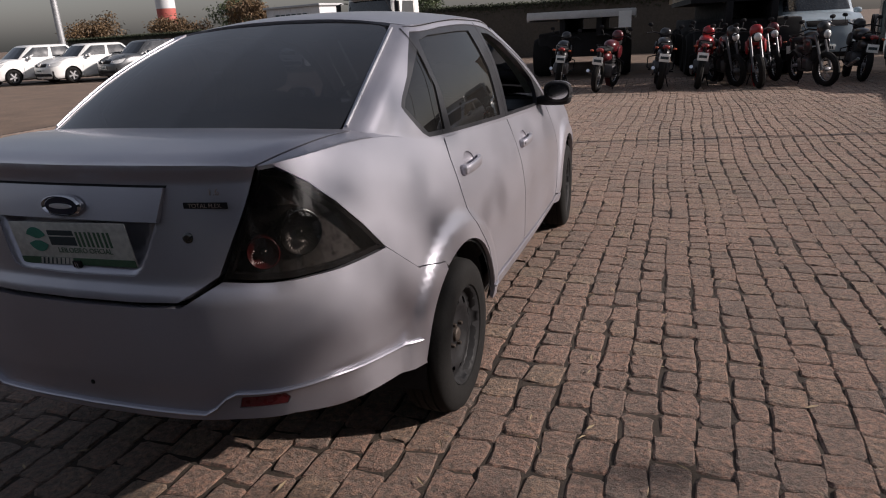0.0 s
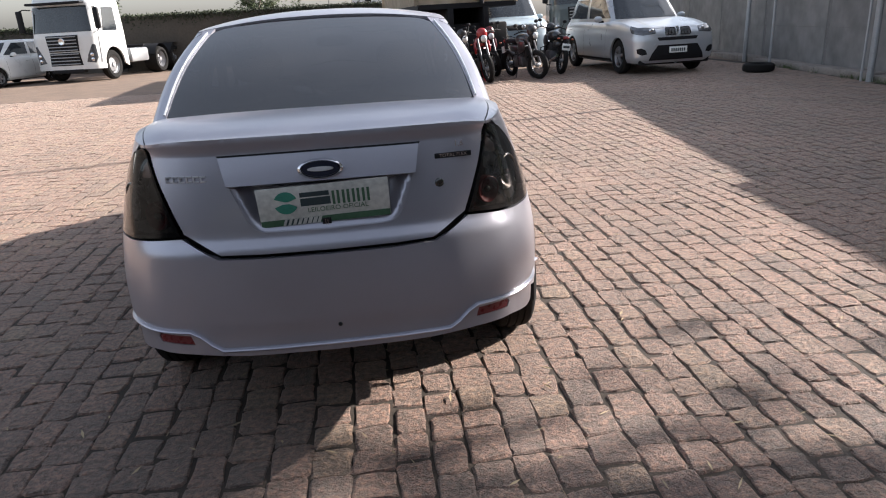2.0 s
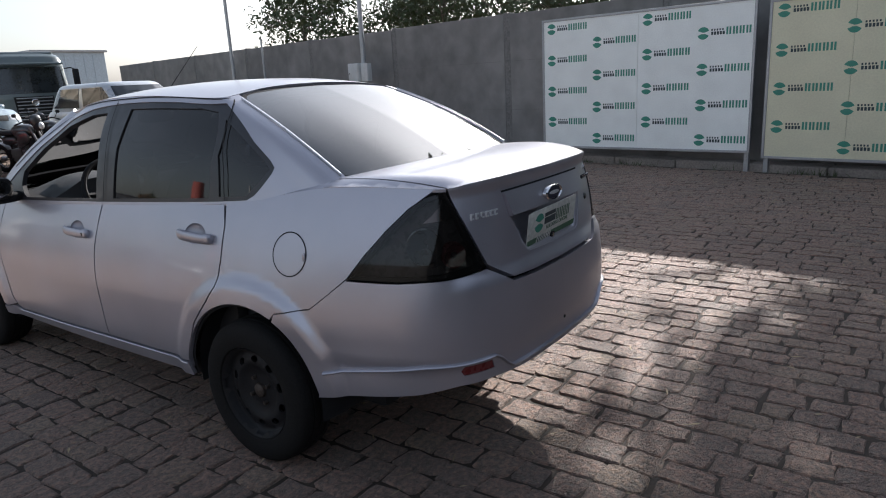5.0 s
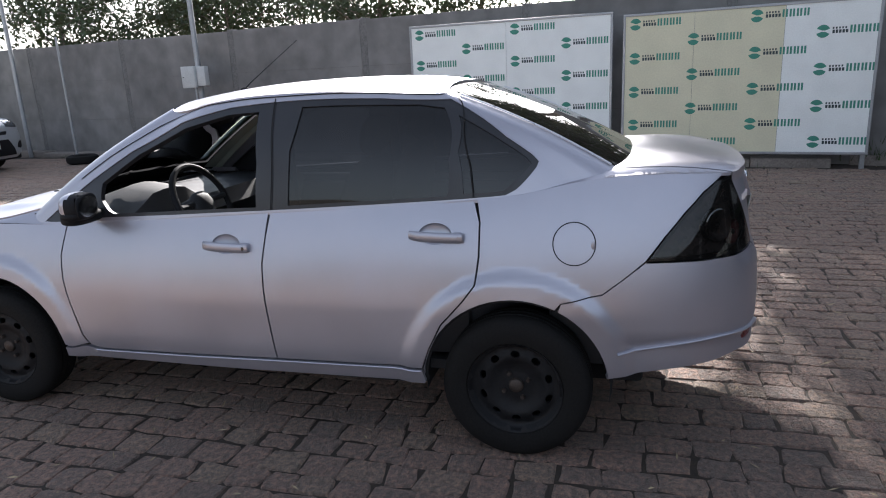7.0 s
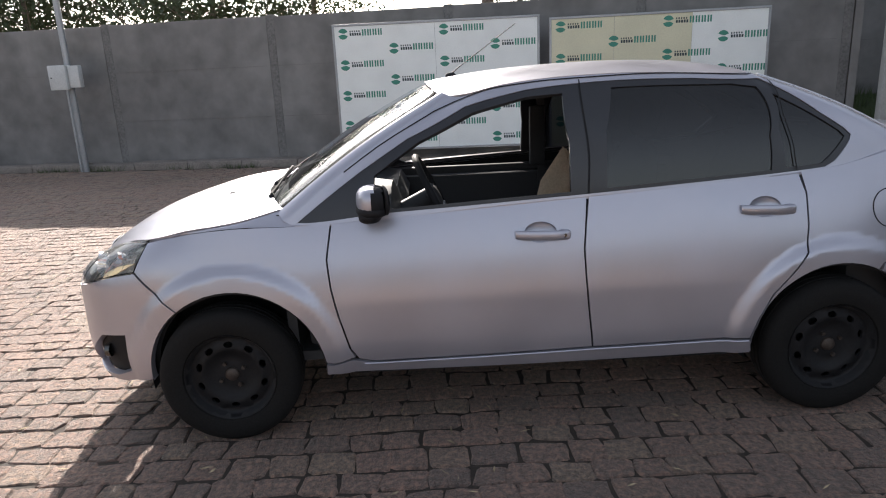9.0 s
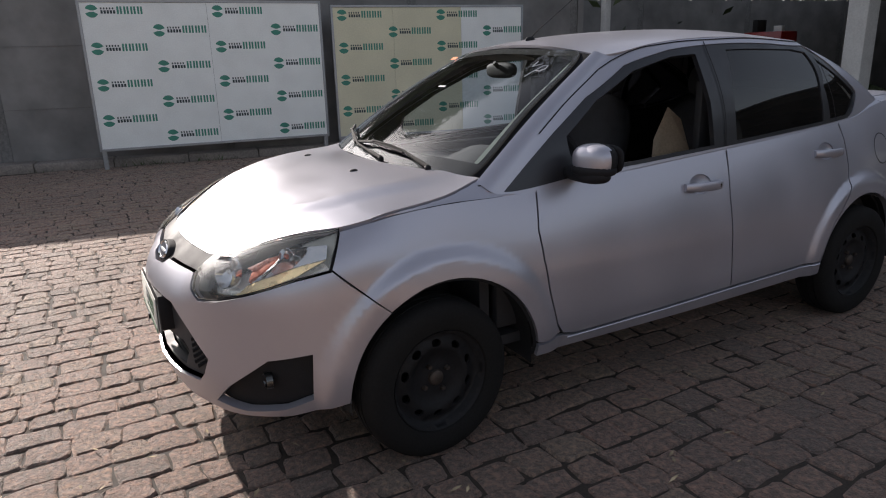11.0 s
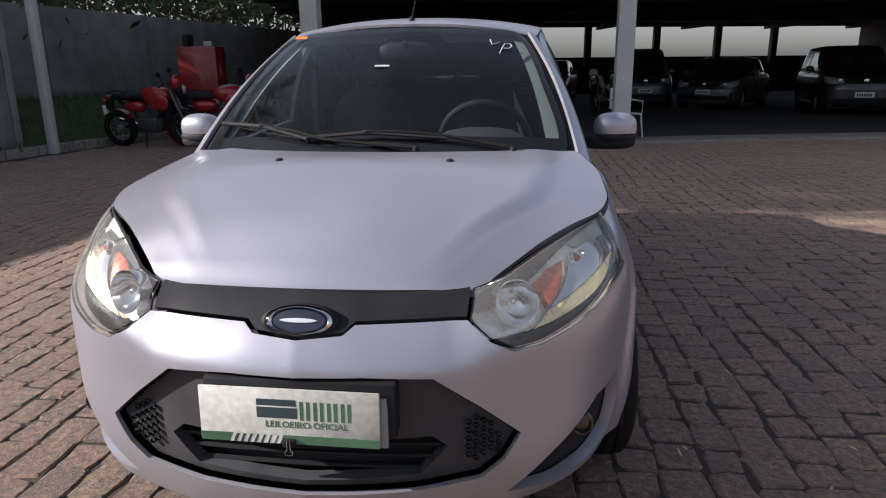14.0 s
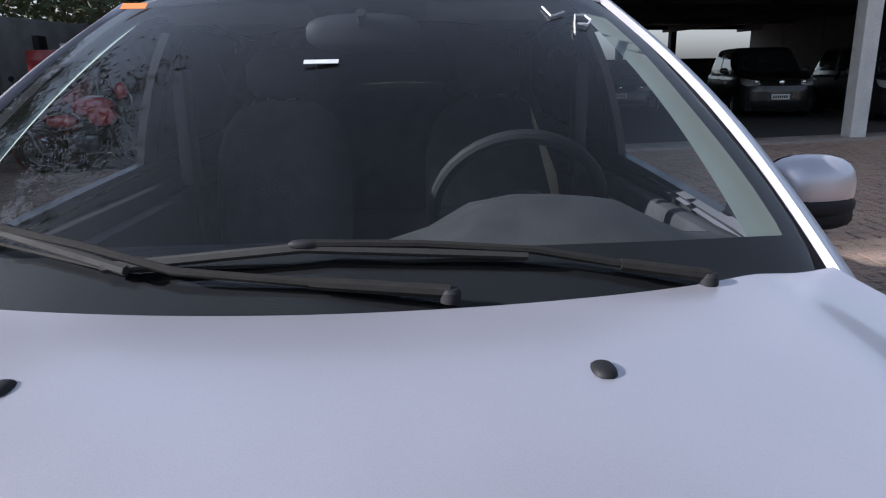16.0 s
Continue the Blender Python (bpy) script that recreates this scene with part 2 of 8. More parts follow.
def fill(outline, holes, step):
    """Triangles that fill an outline, but for its holes, with points on a grid inside."""
    from mathutils.geometry import delaunay_2d_cdt
    loops = [dense(np.array(l, float), step * 0.8) for l in (outline, *holes)]
    v, e = [], []
    for l in loops:
        k = len(v)
        v += [tuple(p) for p in l]
        e += [(k + i, k + (i + 1) % len(l)) for i in range(len(l))]
    lo, hi = loops[0].min(0), loops[0].max(0)
    gx, gy = np.meshgrid(np.arange(lo[0] + step / 2, hi[0], step), np.arange(lo[1] + step / 2, hi[1], step))
    g = np.stack([gx.ravel(), gy.ravel()], 1)
    if len(g):
        ok = inside(g, loops[0])
        for h in loops[1:]:
            ok &= ~inside(g, h)
        g = g[ok]
        b = np.array(v)
        if len(g):
            near = np.array([np.min(np.sum((b - q) ** 2, 1)) for q in g])
            g = g[near > (0.45 * step) ** 2]
        v += [tuple(p) for p in g]
    r = delaunay_2d_cdt([Vector(p) for p in v], e, [], 0, 1e-6)
    pv = np.array([tuple(p) for p in r[0]])
    fs = np.array([f for f in r[2] if len(f) == 3])
    c = pv[fs].mean(1)
    ok = inside(c, loops[0])
    for h in loops[1:]:
        ok &= ~inside(c, h)
    return pv, fs[ok]


def skin(name, fn, outline, centre, material, parent, holes=(), off=0.0, rim=0.016, gap=0.0016, step=0.035, sx=1, label="", mesh_only=False):
    """A panel cut out of a surface fn(a, b): its face, and edges that turn inwards."""
    out = np.array(outline, float)
    if gap:
        out = shrink(dense(out, step * 0.8), gap)
    pv, fs = fill(out, holes, step)
    h = 2e-3

    def at(a, b):
        p = fn(a, b)
        return p * np.array([sx, 1, 1])
    P = at(pv[:, 0], pv[:, 1])
    n = np.cross(at(pv[:, 0] + h, pv[:, 1]) - at(pv[:, 0] - h, pv[:, 1]), at(pv[:, 0], pv[:, 1] + h) - at(pv[:, 0], pv[:, 1] - h))
    n /= np.maximum(1e-12, np.linalg.norm(n, axis=1, keepdims=True))
    away = P - centre(P)
    if np.sum(n * away) < 0:
        n = -n
    P = P + n * off
    t = P[fs]
    fn_ = np.cross(t[:, 1] - t[:, 0], t[:, 2] - t[:, 0])
    flip = np.sum(fn_ * n[fs].mean(1), 1) < 0
    fs[flip] = fs[flip][:, ::-1]
    verts, faces, normals = [tuple(p) for p in P], [tuple(int(i) for i in f) for f in fs], [tuple(q) for q in n]
    if rim:
        count = {}
        for f in faces:
            for i in range(3):
                k = (f[i], f[(i + 1) % 3])
                count[k] = 1
        edge = [k for k in count if (k[1], k[0]) not in count]
        for a, b in edge:
            k = len(verts)
            d = Vector(P[b] - P[a]).cross(Vector(n[a]))
            d = tuple(d.normalized()) if d.length > 1e-9 else (0, 0, 1)
            verts += [tuple(P[b]), tuple(P[a]), tuple(P[a] - n[a] * rim), tuple(P[b] - n[b] * rim)]
            normals += [d] * 4
            faces.append((k, k + 1, k + 2, k + 3))
    me = bpy.data.meshes.new(name)
    me.from_pydata(verts, [], faces)
    me.polygons.foreach_set("use_smooth", [True] * len(me.polygons))
    me.normals_split_custom_set_from_vertices(normals)
    me.materials.append(material)
    if mesh_only:
        return verts, faces
    return part(name, me, material, parent, label)


# ---- the silver sedan: its surfaces ----
CAR = empty("sedan_car", "dusty silver four-door sedan parked on stone paving", "car")
PLAN = Curve([(0, -2.165), (0.25, -2.157), (0.45, -2.128), (0.59, -2.065), (0.69, -1.93), (0.75, -1.72), (0.787, -1.45), (0.81, -1.2), (0.823, -0.6), (0.827, 0), (0.823, 0.6), (0.812, 1.2), (0.797, 1.42), (0.762, 1.60), (0.68, 1.775), (0.54, 1.905), (0.33, 1.99), (0.15, 2.028), (0, 2.04)])
TOP = Curve([(0, -2.100, 1.088), (0.3, -2.083, 1.088), (0.45, -2.05, 1.084), (0.535, -2.0, 1.076), (0.600, -1.85, 1.083), (0.637, -1.65, 1.083), (0.665, -1.45, 1.062), (0.702, -1.2, 1.014), (0.733, -0.6, 0.977), (0.742, 0, 0.943), (0.745, 0.5, 0.914), (0.738, 0.9, 0.893), (0.745, 1.15, 0.897), (0.730, 1.38, 0.878), (0.724, 1.43, 0.866), (0.702, 1.525, 0.846), (0.640, 1.604, 0.832), (0.545, 1.716, 0.800), (0.39, 1.864, 0.737), (0.2, 1.89, 0.738), (0, 1.905, 0.742)], 40)
SL = PLAN.length


def _top_of_plan():
    c = PLAN.p
    t = np.gradient(c, axis=0)
    t /= np.linalg.norm(t, axis=1, keepdims=True)
    n = np.stack([t[:, 1], -t[:, 0]], 1)
    n[:, 0] *= np.clip(PLAN.s / 0.05, 0, 1) * np.clip((PLAN.length - PLAN.s) / 0.05, 0, 1)
    n /= np.linalg.norm(n, axis=1, keepdims=True)
    s, d, z = [], [], []
    for q in TOP.p:
        i = int(np.argmin(np.sum((c - q[:2]) ** 2, 1)))
        s.append(PLAN.s[i] + float(np.dot(q[:2] - c[i], t[i])))
        d.append(float(np.dot(q[:2] - c[i], n[i])))
        z.append(q[2])
    s = np.maximum.accumulate(np.array(s))
    g = np.linspace(0, SL, 500)
    d, z = np.interp(g, s, d), np.interp(g, s, z)
    k = np.ones(15) / 15
    pad = lambda a: np.convolve(np.concatenate([a[7:0:-1], a, a[-2:-9:-1]]), k, "valid")
    return n, g, pad(d), pad(z)


NRM, TG, TD, TZ = _top_of_plan()


def smooth01(a, b, x):
    t = np.clip((x - a) / (b - a), 0, 1)
    return t * t * (3 - 2 * t)


ARCH = ((1.19, 0.292, 0.362), (-1.243, 0.298, 0.352))


def body(s, z):
    """The flank, nose and tail of the car: s runs round it from the middle of the tail, z is the height."""
    s, z = np.broadcast_arrays(np.asarray(s, float), np.asarray(z, float))
    sg = np.where((s < 0) | (s > SL), -1.0, 1.0)
    q = np.abs(s)
    q = np.where(q > SL, 2 * SL - q, q)
    c = PLAN.at(q)
    n = np.stack([np.interp(q, PLAN.s, NRM[:, 0]), np.interp(q, PLAN.s, NRM[:, 1])], -1)
    n /= np.linalg.norm(n, axis=-1, keepdims=True)
    dt, zt = np.interp(q, TG, TD), np.interp(q, TG, TZ)
    # the flank leans in towards its top; round the lamps it bulges first
    bulge = smooth01(1.30, 1.52, c[..., 1]) * smooth01(0.34, 0.50, c[..., 0])
    d = dt * np.clip((z - 0.58) / (zt - 0.58), 0, 1.2) ** (1.7 + 1.7 * bulge)
    d = d - 0.05 * np.clip((0.42 - z) / 0.22, 0, 2) ** 2
    side = smooth01(0.70, 0.76, c[..., 0])
    for y0, z0, r in ARCH:
        dist = np.hypot(c[..., 1] - y0, z - z0)
        d = d + 0.020 * smooth01(r + 0.115, r + 0.055, dist) * side
    # the tail's lid lies behind its bumper, and the bumper has a fold low down
    tail = smooth01(-2.03, -2.09, c[..., 1])
    d = d - 0.015 * smooth01(0.74, 0.80, z) * (1 - smooth01(1.045, 1.078, z)) * tail
    low = smooth01(-1.55, -1.70, c[..., 1])
    d = d - 0.014 * low * smooth01(0.52, 0.46, z) * (1 - 0.5 * tail)
    x = c[..., 0] + n[..., 0] * d
    y = c[..., 1] + n[..., 1] * d
    return np.stack([x * sg, y, z], -1)


def mid_body(P):
    return np.stack([P[:, 0] * 0, np.clip(P[:, 1], -1.2, 1.2), P[:, 2] * 0 + 0.55], 1)


_sd = np.linspace(0, SL, 1500)


def by_y(y, z):
    """Round the car: where the flank has this y at this height."""
    P = body(_sd, np.full_like(_sd, z))
    return float(np.interp(y, np.maximum.accumulate(P[:, 1]), _sd))


def by_x(x, z, front):
    P = body(_sd, np.full_like(_sd, z))
    i = int(np.argmax(P[:, 0]))
    if front:
        return float(np.interp(x, P[i:, 0][::-1], _sd[i:][::-1]))
    return float(np.interp(x, P[:i, 0], _sd[:i]))


def sy(*pts):
    return [(by_y(y, z), z) for y, z in pts]


def rear(*pts):
    return [(by_x(x, z, False), z) for x, z in pts]


def nose(*pts):
    return [(by_x(x, z, True), z) for x, z in pts]


def top_y(y, drop=0.004):
    s = by_y(y, 0.9)
    for _ in range(3):
        z = float(np.interp(s, TG, TZ)) - drop
        s = by_y(y, z)
    return (s, z)


def top_s(s, drop=0.004):
    return (s, float(np.interp(s, TG, TZ)) - drop)


def arc(i, a0, a1, n=14, grow=0.0):
    y0, z0, r = ARCH[i]
    return sy(*[(y0 + (r + grow) * math.cos(radians(a)), z0 + (r + grow) * math.sin(radians(a))) for a in np.linspace(a0, a1, n)])


# both flanks, panel by panel
FRONT_SEAM = [(0.80, 0.758), (0.790, 0.65), (0.768, 0.532), (0.730, 0.39)]
MID_SEAM = [(-0.225, 0.86), (-0.213, 0.755), (-0.217, 0.65), (-0.226, 0.541), (-0.246, 0.349)]
REAR_SEAM = [(-0.885, 0.357), (-0.915, 0.44), (-0.965, 0.54), (-1.055, 0.640), (-1.10, 0.70), (-1.112, 0.80), (-1.112, 0.926)]
S_HL0 = by_y(1.522, 0.847)
S_HL1 = by_x(0.385, 0.73, True)
hl_top = [top_s(s, -0.006) for s in np.linspace(S_HL0, S_HL1, 8)]
hl_low = sy((1.58, 0.735)) + nose((0.71, 0.712), (0.61, 0.660), (0.535, 0.636), (0.475, 0.630)) + nose((0.42, 0.655), (0.374, 0.690))
tail_in = rear((0.532, 1.071), (0.510, 1.0), (0.480, 0.90), (0.445, 0.802))
tail_low = rear((0.55, 0.790), (0.64, 0.788)) + sy((-1.90, 0.784), (-1.715, 0.783))
tail_up = sy((-1.775, 0.868), (-1.845, 0.952), (-1.905, 1.016), (-1.95, 1.052)) + rear((0.545, 1.071))
S_TC = rear((0.548, 1.074))[0][0]

door_f = [top_y(0.778)] + sy(*FRONT_SEAM, (0.70, 0.345), (0.64, 0.332), (0.2, 0.338), *MID_SEAM[::-1]) + [top_y(y) for y in (-0.235, 0.0, 0.25, 0.5)]
door_r = [top_y(-0.243)] + sy(*[(y - 0.004, z) for y, z in MID_SEAM], (-0.6, 0.353), *REAR_SEAM) + [top_y(y) for y in (-1.09, -0.9, -0.65, -0.4)]
fender = [top_y(0.782)] + sy(*[(y + 0.004, z) for y, z in FRONT_SEAM], (0.714, 0.352), (0.80, 0.335)) + arc(0, 172, 53, 18) + sy((1.50, 0.665), (1.575, 0.738)) + [top_s(s) for s in np.linspace(S_HL0, by_y(0.9, 0.89), 8)]
quarter = sy(*[(y - 0.004, z) for y, z in REAR_SEAM[::-1]]) + sy((-0.893, 0.345)) + arc(1, 4, 116, 18) + sy((-1.42, 0.640), (-1.565, 0.668), (-1.64, 0.725), (-1.715, 0.787)) + tail_up[:-1] + [top_s(s, -0.001) for s in np.linspace(S_TC, by_y(-1.1, 1.0), 12)]
rocker = sy((0.834, 0.286), (0.831, 0.333), (0.80, 0.331), (0.74, 0.343), (0.70, 0.338), (0.64, 0.327), (0.2, 0.333), (-0.264, 0.344), (-0.6, 0.348), (-0.885, 0.352), (-0.897, 0.30), (-0.89, 0.290), (0.0, 0.283))

for sx, side in ((-1, "driver's"), (1, "passenger's")):
    scoops = [[(by_y(y + 0.064 * math.cos(a), z), z + 0.002 + 0.040 * math.sin(a)) for a in np.linspace(0, 2 * math.pi, 28, endpoint=False)] for y, z in ((-0.045, 0.826), (-0.943, 0.880))]
    fd = skin("front_door", body, door_f, mid_body, PAINT, CAR, sx=sx, step=0.022, holes=scoops[:1])
    rd = skin("rear_door", body, door_r, mid_body, PAINT, CAR, sx=sx, step=0.022, holes=scoops[1:])
    skin("front_fender", body, fender, mid_body, PAINT, CAR, sx=sx, step=0.02)
    qp = skin("rear_quarter_panel", body, quarter, mid_body, PAINT, CAR, sx=sx, step=0.02)
    skin("sill_panel", body, rocker, mid_body, PAINT, CAR, sx=sx, off=0.004)
    bm = bmesh.new()
    add_tube(bm, [tuple(body(by_y(y, z), z) * np.array([sx, 1, 1]) + np.array([0.0035 * sx, 0, 0])) for y, z in [(yy, float(np.interp(yy, [-0.885, -0.264, 0.2, 0.64], [0.345, 0.338, 0.328, 0.322]))) for yy in np.linspace(-0.88, 0.68, 40)]], 0.0048, 8)
    part("sill_edge", bm, PAINT, CAR)
    # the handles: a dished scoop behind a thick grip
    for door, y, z in ((fd, -0.052, 0.826), (rd, -0.950, 0.880)):
        s0 = by_y(y + 0.007, z)

        def bowl_fn(s_, z_, s0=s0, z0=z + 0.002):
            """The dish that the fingers reach into."""
            q = body(s_, z_)
            k = np.clip(1 - ((s_ - s0) / 0.066) ** 2 - ((z_ - z0) / 0.042) ** 2, 0, 1)
            return q - np.stack([0.017 * k ** 0.6, 0 * k, 0 * k], -1)
        skin("handle_scoop", bowl_fn, scoops[0 if door is fd else 1], mid_body, PAINT, door, sx=sx, rim=0, gap=-0.001, step=0.008)
        P = body(by_y(y, z), z)
        bm = bmesh.new()
        n = 14
        rows = []
        for i in range(n + 1):
            u = i / n * 2 - 1
            out = 0.010 + 0.026 * (1 - abs(u) ** 4)
            h = 0.0195 * (1 - 0.15 * u ** 4)
            ring = []
            for a in np.linspace(0, 2 * math.pi, 12, endpoint=False):
                ring.append(bm.verts.new(((P[0] + out * 0.75 + 0.010 * math.cos(a)) * sx, P[1] - u * 0.108, z - 0.006 - u * 0.004 + h * math.copysign(abs(math.sin(a)) ** 0.6, math.sin(a)))))
            rows.append(ring)
        for a, b in zip(rows, rows[1:]):
            for k in range(12):
                bm.faces.new((a[k], a[(k + 1) % 12], b[(k + 1) % 12], b[k]))
        bm.faces.new(rows[0]), bm.faces.new(rows[-1])
        bmesh.ops.recalc_face_normals(bm, faces=bm.faces)
        hd = part("door_handle", bm, PAINT, door, "silver door handle")
        q = -0.084
        part("handle_cap", add_ellipsoid(bmesh.new(), ((P[0] + 0.012) * sx, P[1] + q, z - 0.009), (0.016, 0.026, 0.0205), 3.2, 16), PAINT, hd)
        if door is fd:
            part("key_hole", add_lathe(bmesh.new(), [(0, 0.003), (0.007, 0.003), (0.009, 0.0)], 14, Matrix.Translation(((P[0] + 0.027) * sx, P[1] + q, z - 0.009)) @ Matrix.Rotation(radians(90 * sx), 4, "Y")), DULLCHROME, hd)
    if sx < 0:
        ring = [(by_y(-1.462 + 0.078 * math.cos(a), 0.849), 0.849 + 0.078 * math.sin(a)) for a in np.linspace(0, 2 * math.pi, 40, endpoint=False)]
        hole = [(by_y(-1.462 + 0.074 * math.cos(a), 0.849), 0.849 + 0.074 * math.sin(a)) for a in np.linspace(0, 2 * math.pi, 40, endpoint=False)]
        skin("fuel_flap_gap", body, ring, mid_body, DARK, qp, holes=[hole], sx=sx, off=0.0012, rim=0, gap=0, step=0.03)
        skin("fuel_flap", body, hole, mid_body, PAINT, qp, sx=sx, off=0.0015, rim=0.004, gap=0.001)
        P = body(by_y(-1.53, 0.842), 0.842)
        part("fuel_flap_grip", add_ellipsoid(bmesh.new(), (-P[0] - 0.002, P[1], P[2]), (0.004, 0.008, 0.018)), PAINT, qp)

# the nose: bumper with its openings, grille strip, lamps
def across(half, front=True):
    """An outline given on one half only, from the middle out and back to the middle, mirrored to the other."""
    other = [((2 * SL - s) if front else -s, z) for s, z in half[::-1]]
    return list(half) + other


grille_hole = nose((0.0, 0.590), (0.15, 0.591), (0.30, 0.582), (0.40, 0.505), (0.492, 0.424), (0.455, 0.360), (0.405, 0.318), (0.25, 0.300), (0.0, 0.293))
fog_hole = sy((1.655, 0.470)) + nose((0.675, 0.452), (0.56, 0.345), (0.462, 0.258), (0.575, 0.248), (0.675, 0.268)) + sy((1.66, 0.305))
strip_low = nose((0.370, 0.690), (0.25, 0.688), (0.125, 0.686), (0.10, 0.668), (0.0, 0.660))
bump_half = nose((0.0, 0.205), (0.25, 0.208), (0.5, 0.220)) + sy((1.72, 0.24), (1.55, 0.285)) + arc(0, -2, 53, 10) + sy((1.50, 0.661), (1.575, 0.733)) + [(s, z - 0.004) for s, z in hl_low] + strip_low
strip_half = [(s, z + 0.006) for s, z in strip_low[::-1]] + [top_s(s, -0.010) for s in np.linspace(S_HL1 + 0.004, SL, 6)]
skin("front_bumper", body, across(bump_half), mid_body, PAINT, CAR, holes=[across(grille_hole), fog_hole, [(2 * SL - s, z) for s, z in fog_hole]], off=0.004, rim=0.03, step=0.022)
skin("grille_strip", body, across(strip_half), mid_body, BLACK, CAR, off=-0.004, label="matt black strip grille below the bonnet")
lg = skin("lower_grille", body, across(grille_hole), mid_body, TRIM, CAR, holes=[across(nose((0.0, 0.425), (0.30, 0.430), (0.335, 0.40), (0.27, 0.325), (0.0, 0.312)))], off=-0.022, rim=0.03, gap=-0.006, label="black lower grille surround")
skin("grille_mouth", body, across(grille_hole), mid_body, DARK, lg, off=-0.075, rim=-0.07, gap=0.004)
for k in range(3):
    z = 0.335 + 0.03 * k
    bm = bmesh.new()
    w = 0.27 + 0.02 * k
    add_tube(bm, [(x, 1.965 - 0.16 * x * x, z) for x in np.linspace(-w, w, 12)], 0.006, 6)
    part("grille_slat", bm, BLACK, lg)
for sx in (-1, 1):
    bm = bmesh.new()
    for i in range(5):
        for j in range(6):
            x, z = 0.375 + 0.017 * i, 0.355 + 0.021 * j + (0.010 if i % 2 else 0)
            if z > 0.36 + abs(x - 0.375) * 0.2 and z < 0.50 - (x - 0.375) * 0.9:
                P = body(by_x(x, z, True), z)
                add_lathe(bm, [(0.0085, 0.0), (0.0065, 0.004), (0.006, -0.004)], 6, Matrix.Translation((P[0] * sx, P[1] - 0.016, z)) @ Matrix.Rotation(radians(-90), 4, "X"))
    part("honeycomb_mesh", bm, BLACK, lg)
    fog = [(s, z) for s, z in fog_hole]
    fp = skin("fog_lamp_pod", body, fog, mid_body, BLACK, CAR, off=-0.030, rim=0.0, gap=-0.006, sx=sx, label="black fog lamp surround")
    P = body(by_x(0.645, 0.370, True), 0.370)
    m = Matrix.Translation((P[0] * sx, P[1] - 0.022, 0.370)) @ Matrix.Rotation(radians(-90), 4, "X") @ Matrix.Rotation(radians(0), 4, "Y")
    part("fog_lamp", add_lathe(bmesh.new(), [(0.0, -0.004), (0.014, -0.005), (0.021, -0.008), (0.023, 0.0), (0.027, 0.0), (0.029, -0.02)], 24, m), DULLCHROME, fp, "small round fog lamp")
    # headlamp: clear lens over a bowl, a bright turn lamp and an amber piece
    out = hl_top + hl_low[::-1]
    lens = skin("headlamp", body, out, mid_body, LENS, CAR, sx=sx, off=0.004, rim=0.004, gap=0.005, label="clear slightly hazed headlamp")

    def housing_fn(s_, z):
        """The reflector's back: deep by the grille, shallow at the fender."""
        q = 1 - smooth01(1.42, 1.88, body(s_, z)[..., 1])
        a_, b_ = body(s_ + 2e-3, z) - body(s_ - 2e-3, z), body(s_, z + 2e-3) - body(s_, z - 2e-3)
        n_ = np.cross(a_, b_)
        n_ /= np.linalg.norm(n_, axis=-1, keepdims=True)
        n_ *= np.sign(n_[..., 1:2])
        return body(s_, z) - n_ * (0.016 + 0.075 * (1 - q))[..., None]
    skin("lamp_housing", housing_fn, out, mid_body, mat("lamp_bezel", (0.92, 0.91, 0.87), 0.30, 0.30, 0.04, 20, 90) if sx < 0 else bpy.data.materials["lamp_bezel"], lens, sx=sx, off=0.0, rim=-0.016, gap=0.004, step=0.02)
    skin("lamp_seal", body, out, mid_body, BLACK, lens, sx=sx, holes=[shrink(dense(np.array(out), 0.03), 0.0035)], off=-0.002, rim=0.006, gap=0.0008)
    def seat(x, z, deep):
        """A place behind the lens, facing out square to it."""
        s_ = by_x(x, z, True)
        Q, P_ = body(s_ + 0.03, z) - body(s_ - 0.03, z), body(s_, z)
        n_ = np.array([-Q[1], Q[0], 0.0]) / math.hypot(Q[0], Q[1])
        n_ = n_ if n_[1] > 0 else -n_
        P_ = P_ - n_ * deep
        return Matrix.Translation((P_[0] * sx, P_[1], z)) @ Matrix.Rotation(math.atan2(-n_[0] * sx, n_[1]), 4, "Z") @ Matrix.Rotation(radians(-78), 4, "X")
    m = seat(0.492, 0.706, 0.046)
    part("lamp_bowl", add_lathe(bmesh.new(), [(0.0, -0.040), (0.015, -0.039), (0.034, -0.030), (0.047, -0.010), (0.052, 0.004), (0.054, 0.004), (0.055, -0.03)], 28, m), CHROME, lens, "chrome main lamp bowl")
    part("lamp_bulb", add_ellipsoid(bmesh.new(), (0, 0, -0.024), (0.011, 0.011, 0.012), m=m), CHROME, lens)
    turn = nose((0.560, 0.650), (0.625, 0.675), (0.708, 0.724), (0.730, 0.770), (0.581, 0.711))
    turn_up = nose((0.582, 0.714), (0.730, 0.773), (0.704, 0.812), (0.612, 0.802))

    def dished(s_, z):
        """A faceted reflector that lies close to the lens at its outer end and sinks towards the fin."""
        s_, z = np.broadcast_arrays(np.asarray(s_, float), np.asarray(z, float))
        t_ = np.clip((s_ - by_x(0.715, 0.745, True)) / (by_x(0.565, 0.69, True) - by_x(0.715, 0.745, True)), 0, 1)
        a_, b_ = body(s_ + 2e-3, z) - body(s_ - 2e-3, z), body(s_, z + 2e-3) - body(s_, z - 2e-3)
        n_ = np.cross(a_, b_)
        n_ /= np.linalg.norm(n_, axis=-1, keepdims=True)
        n_ *= np.sign(n_[..., 1:2])
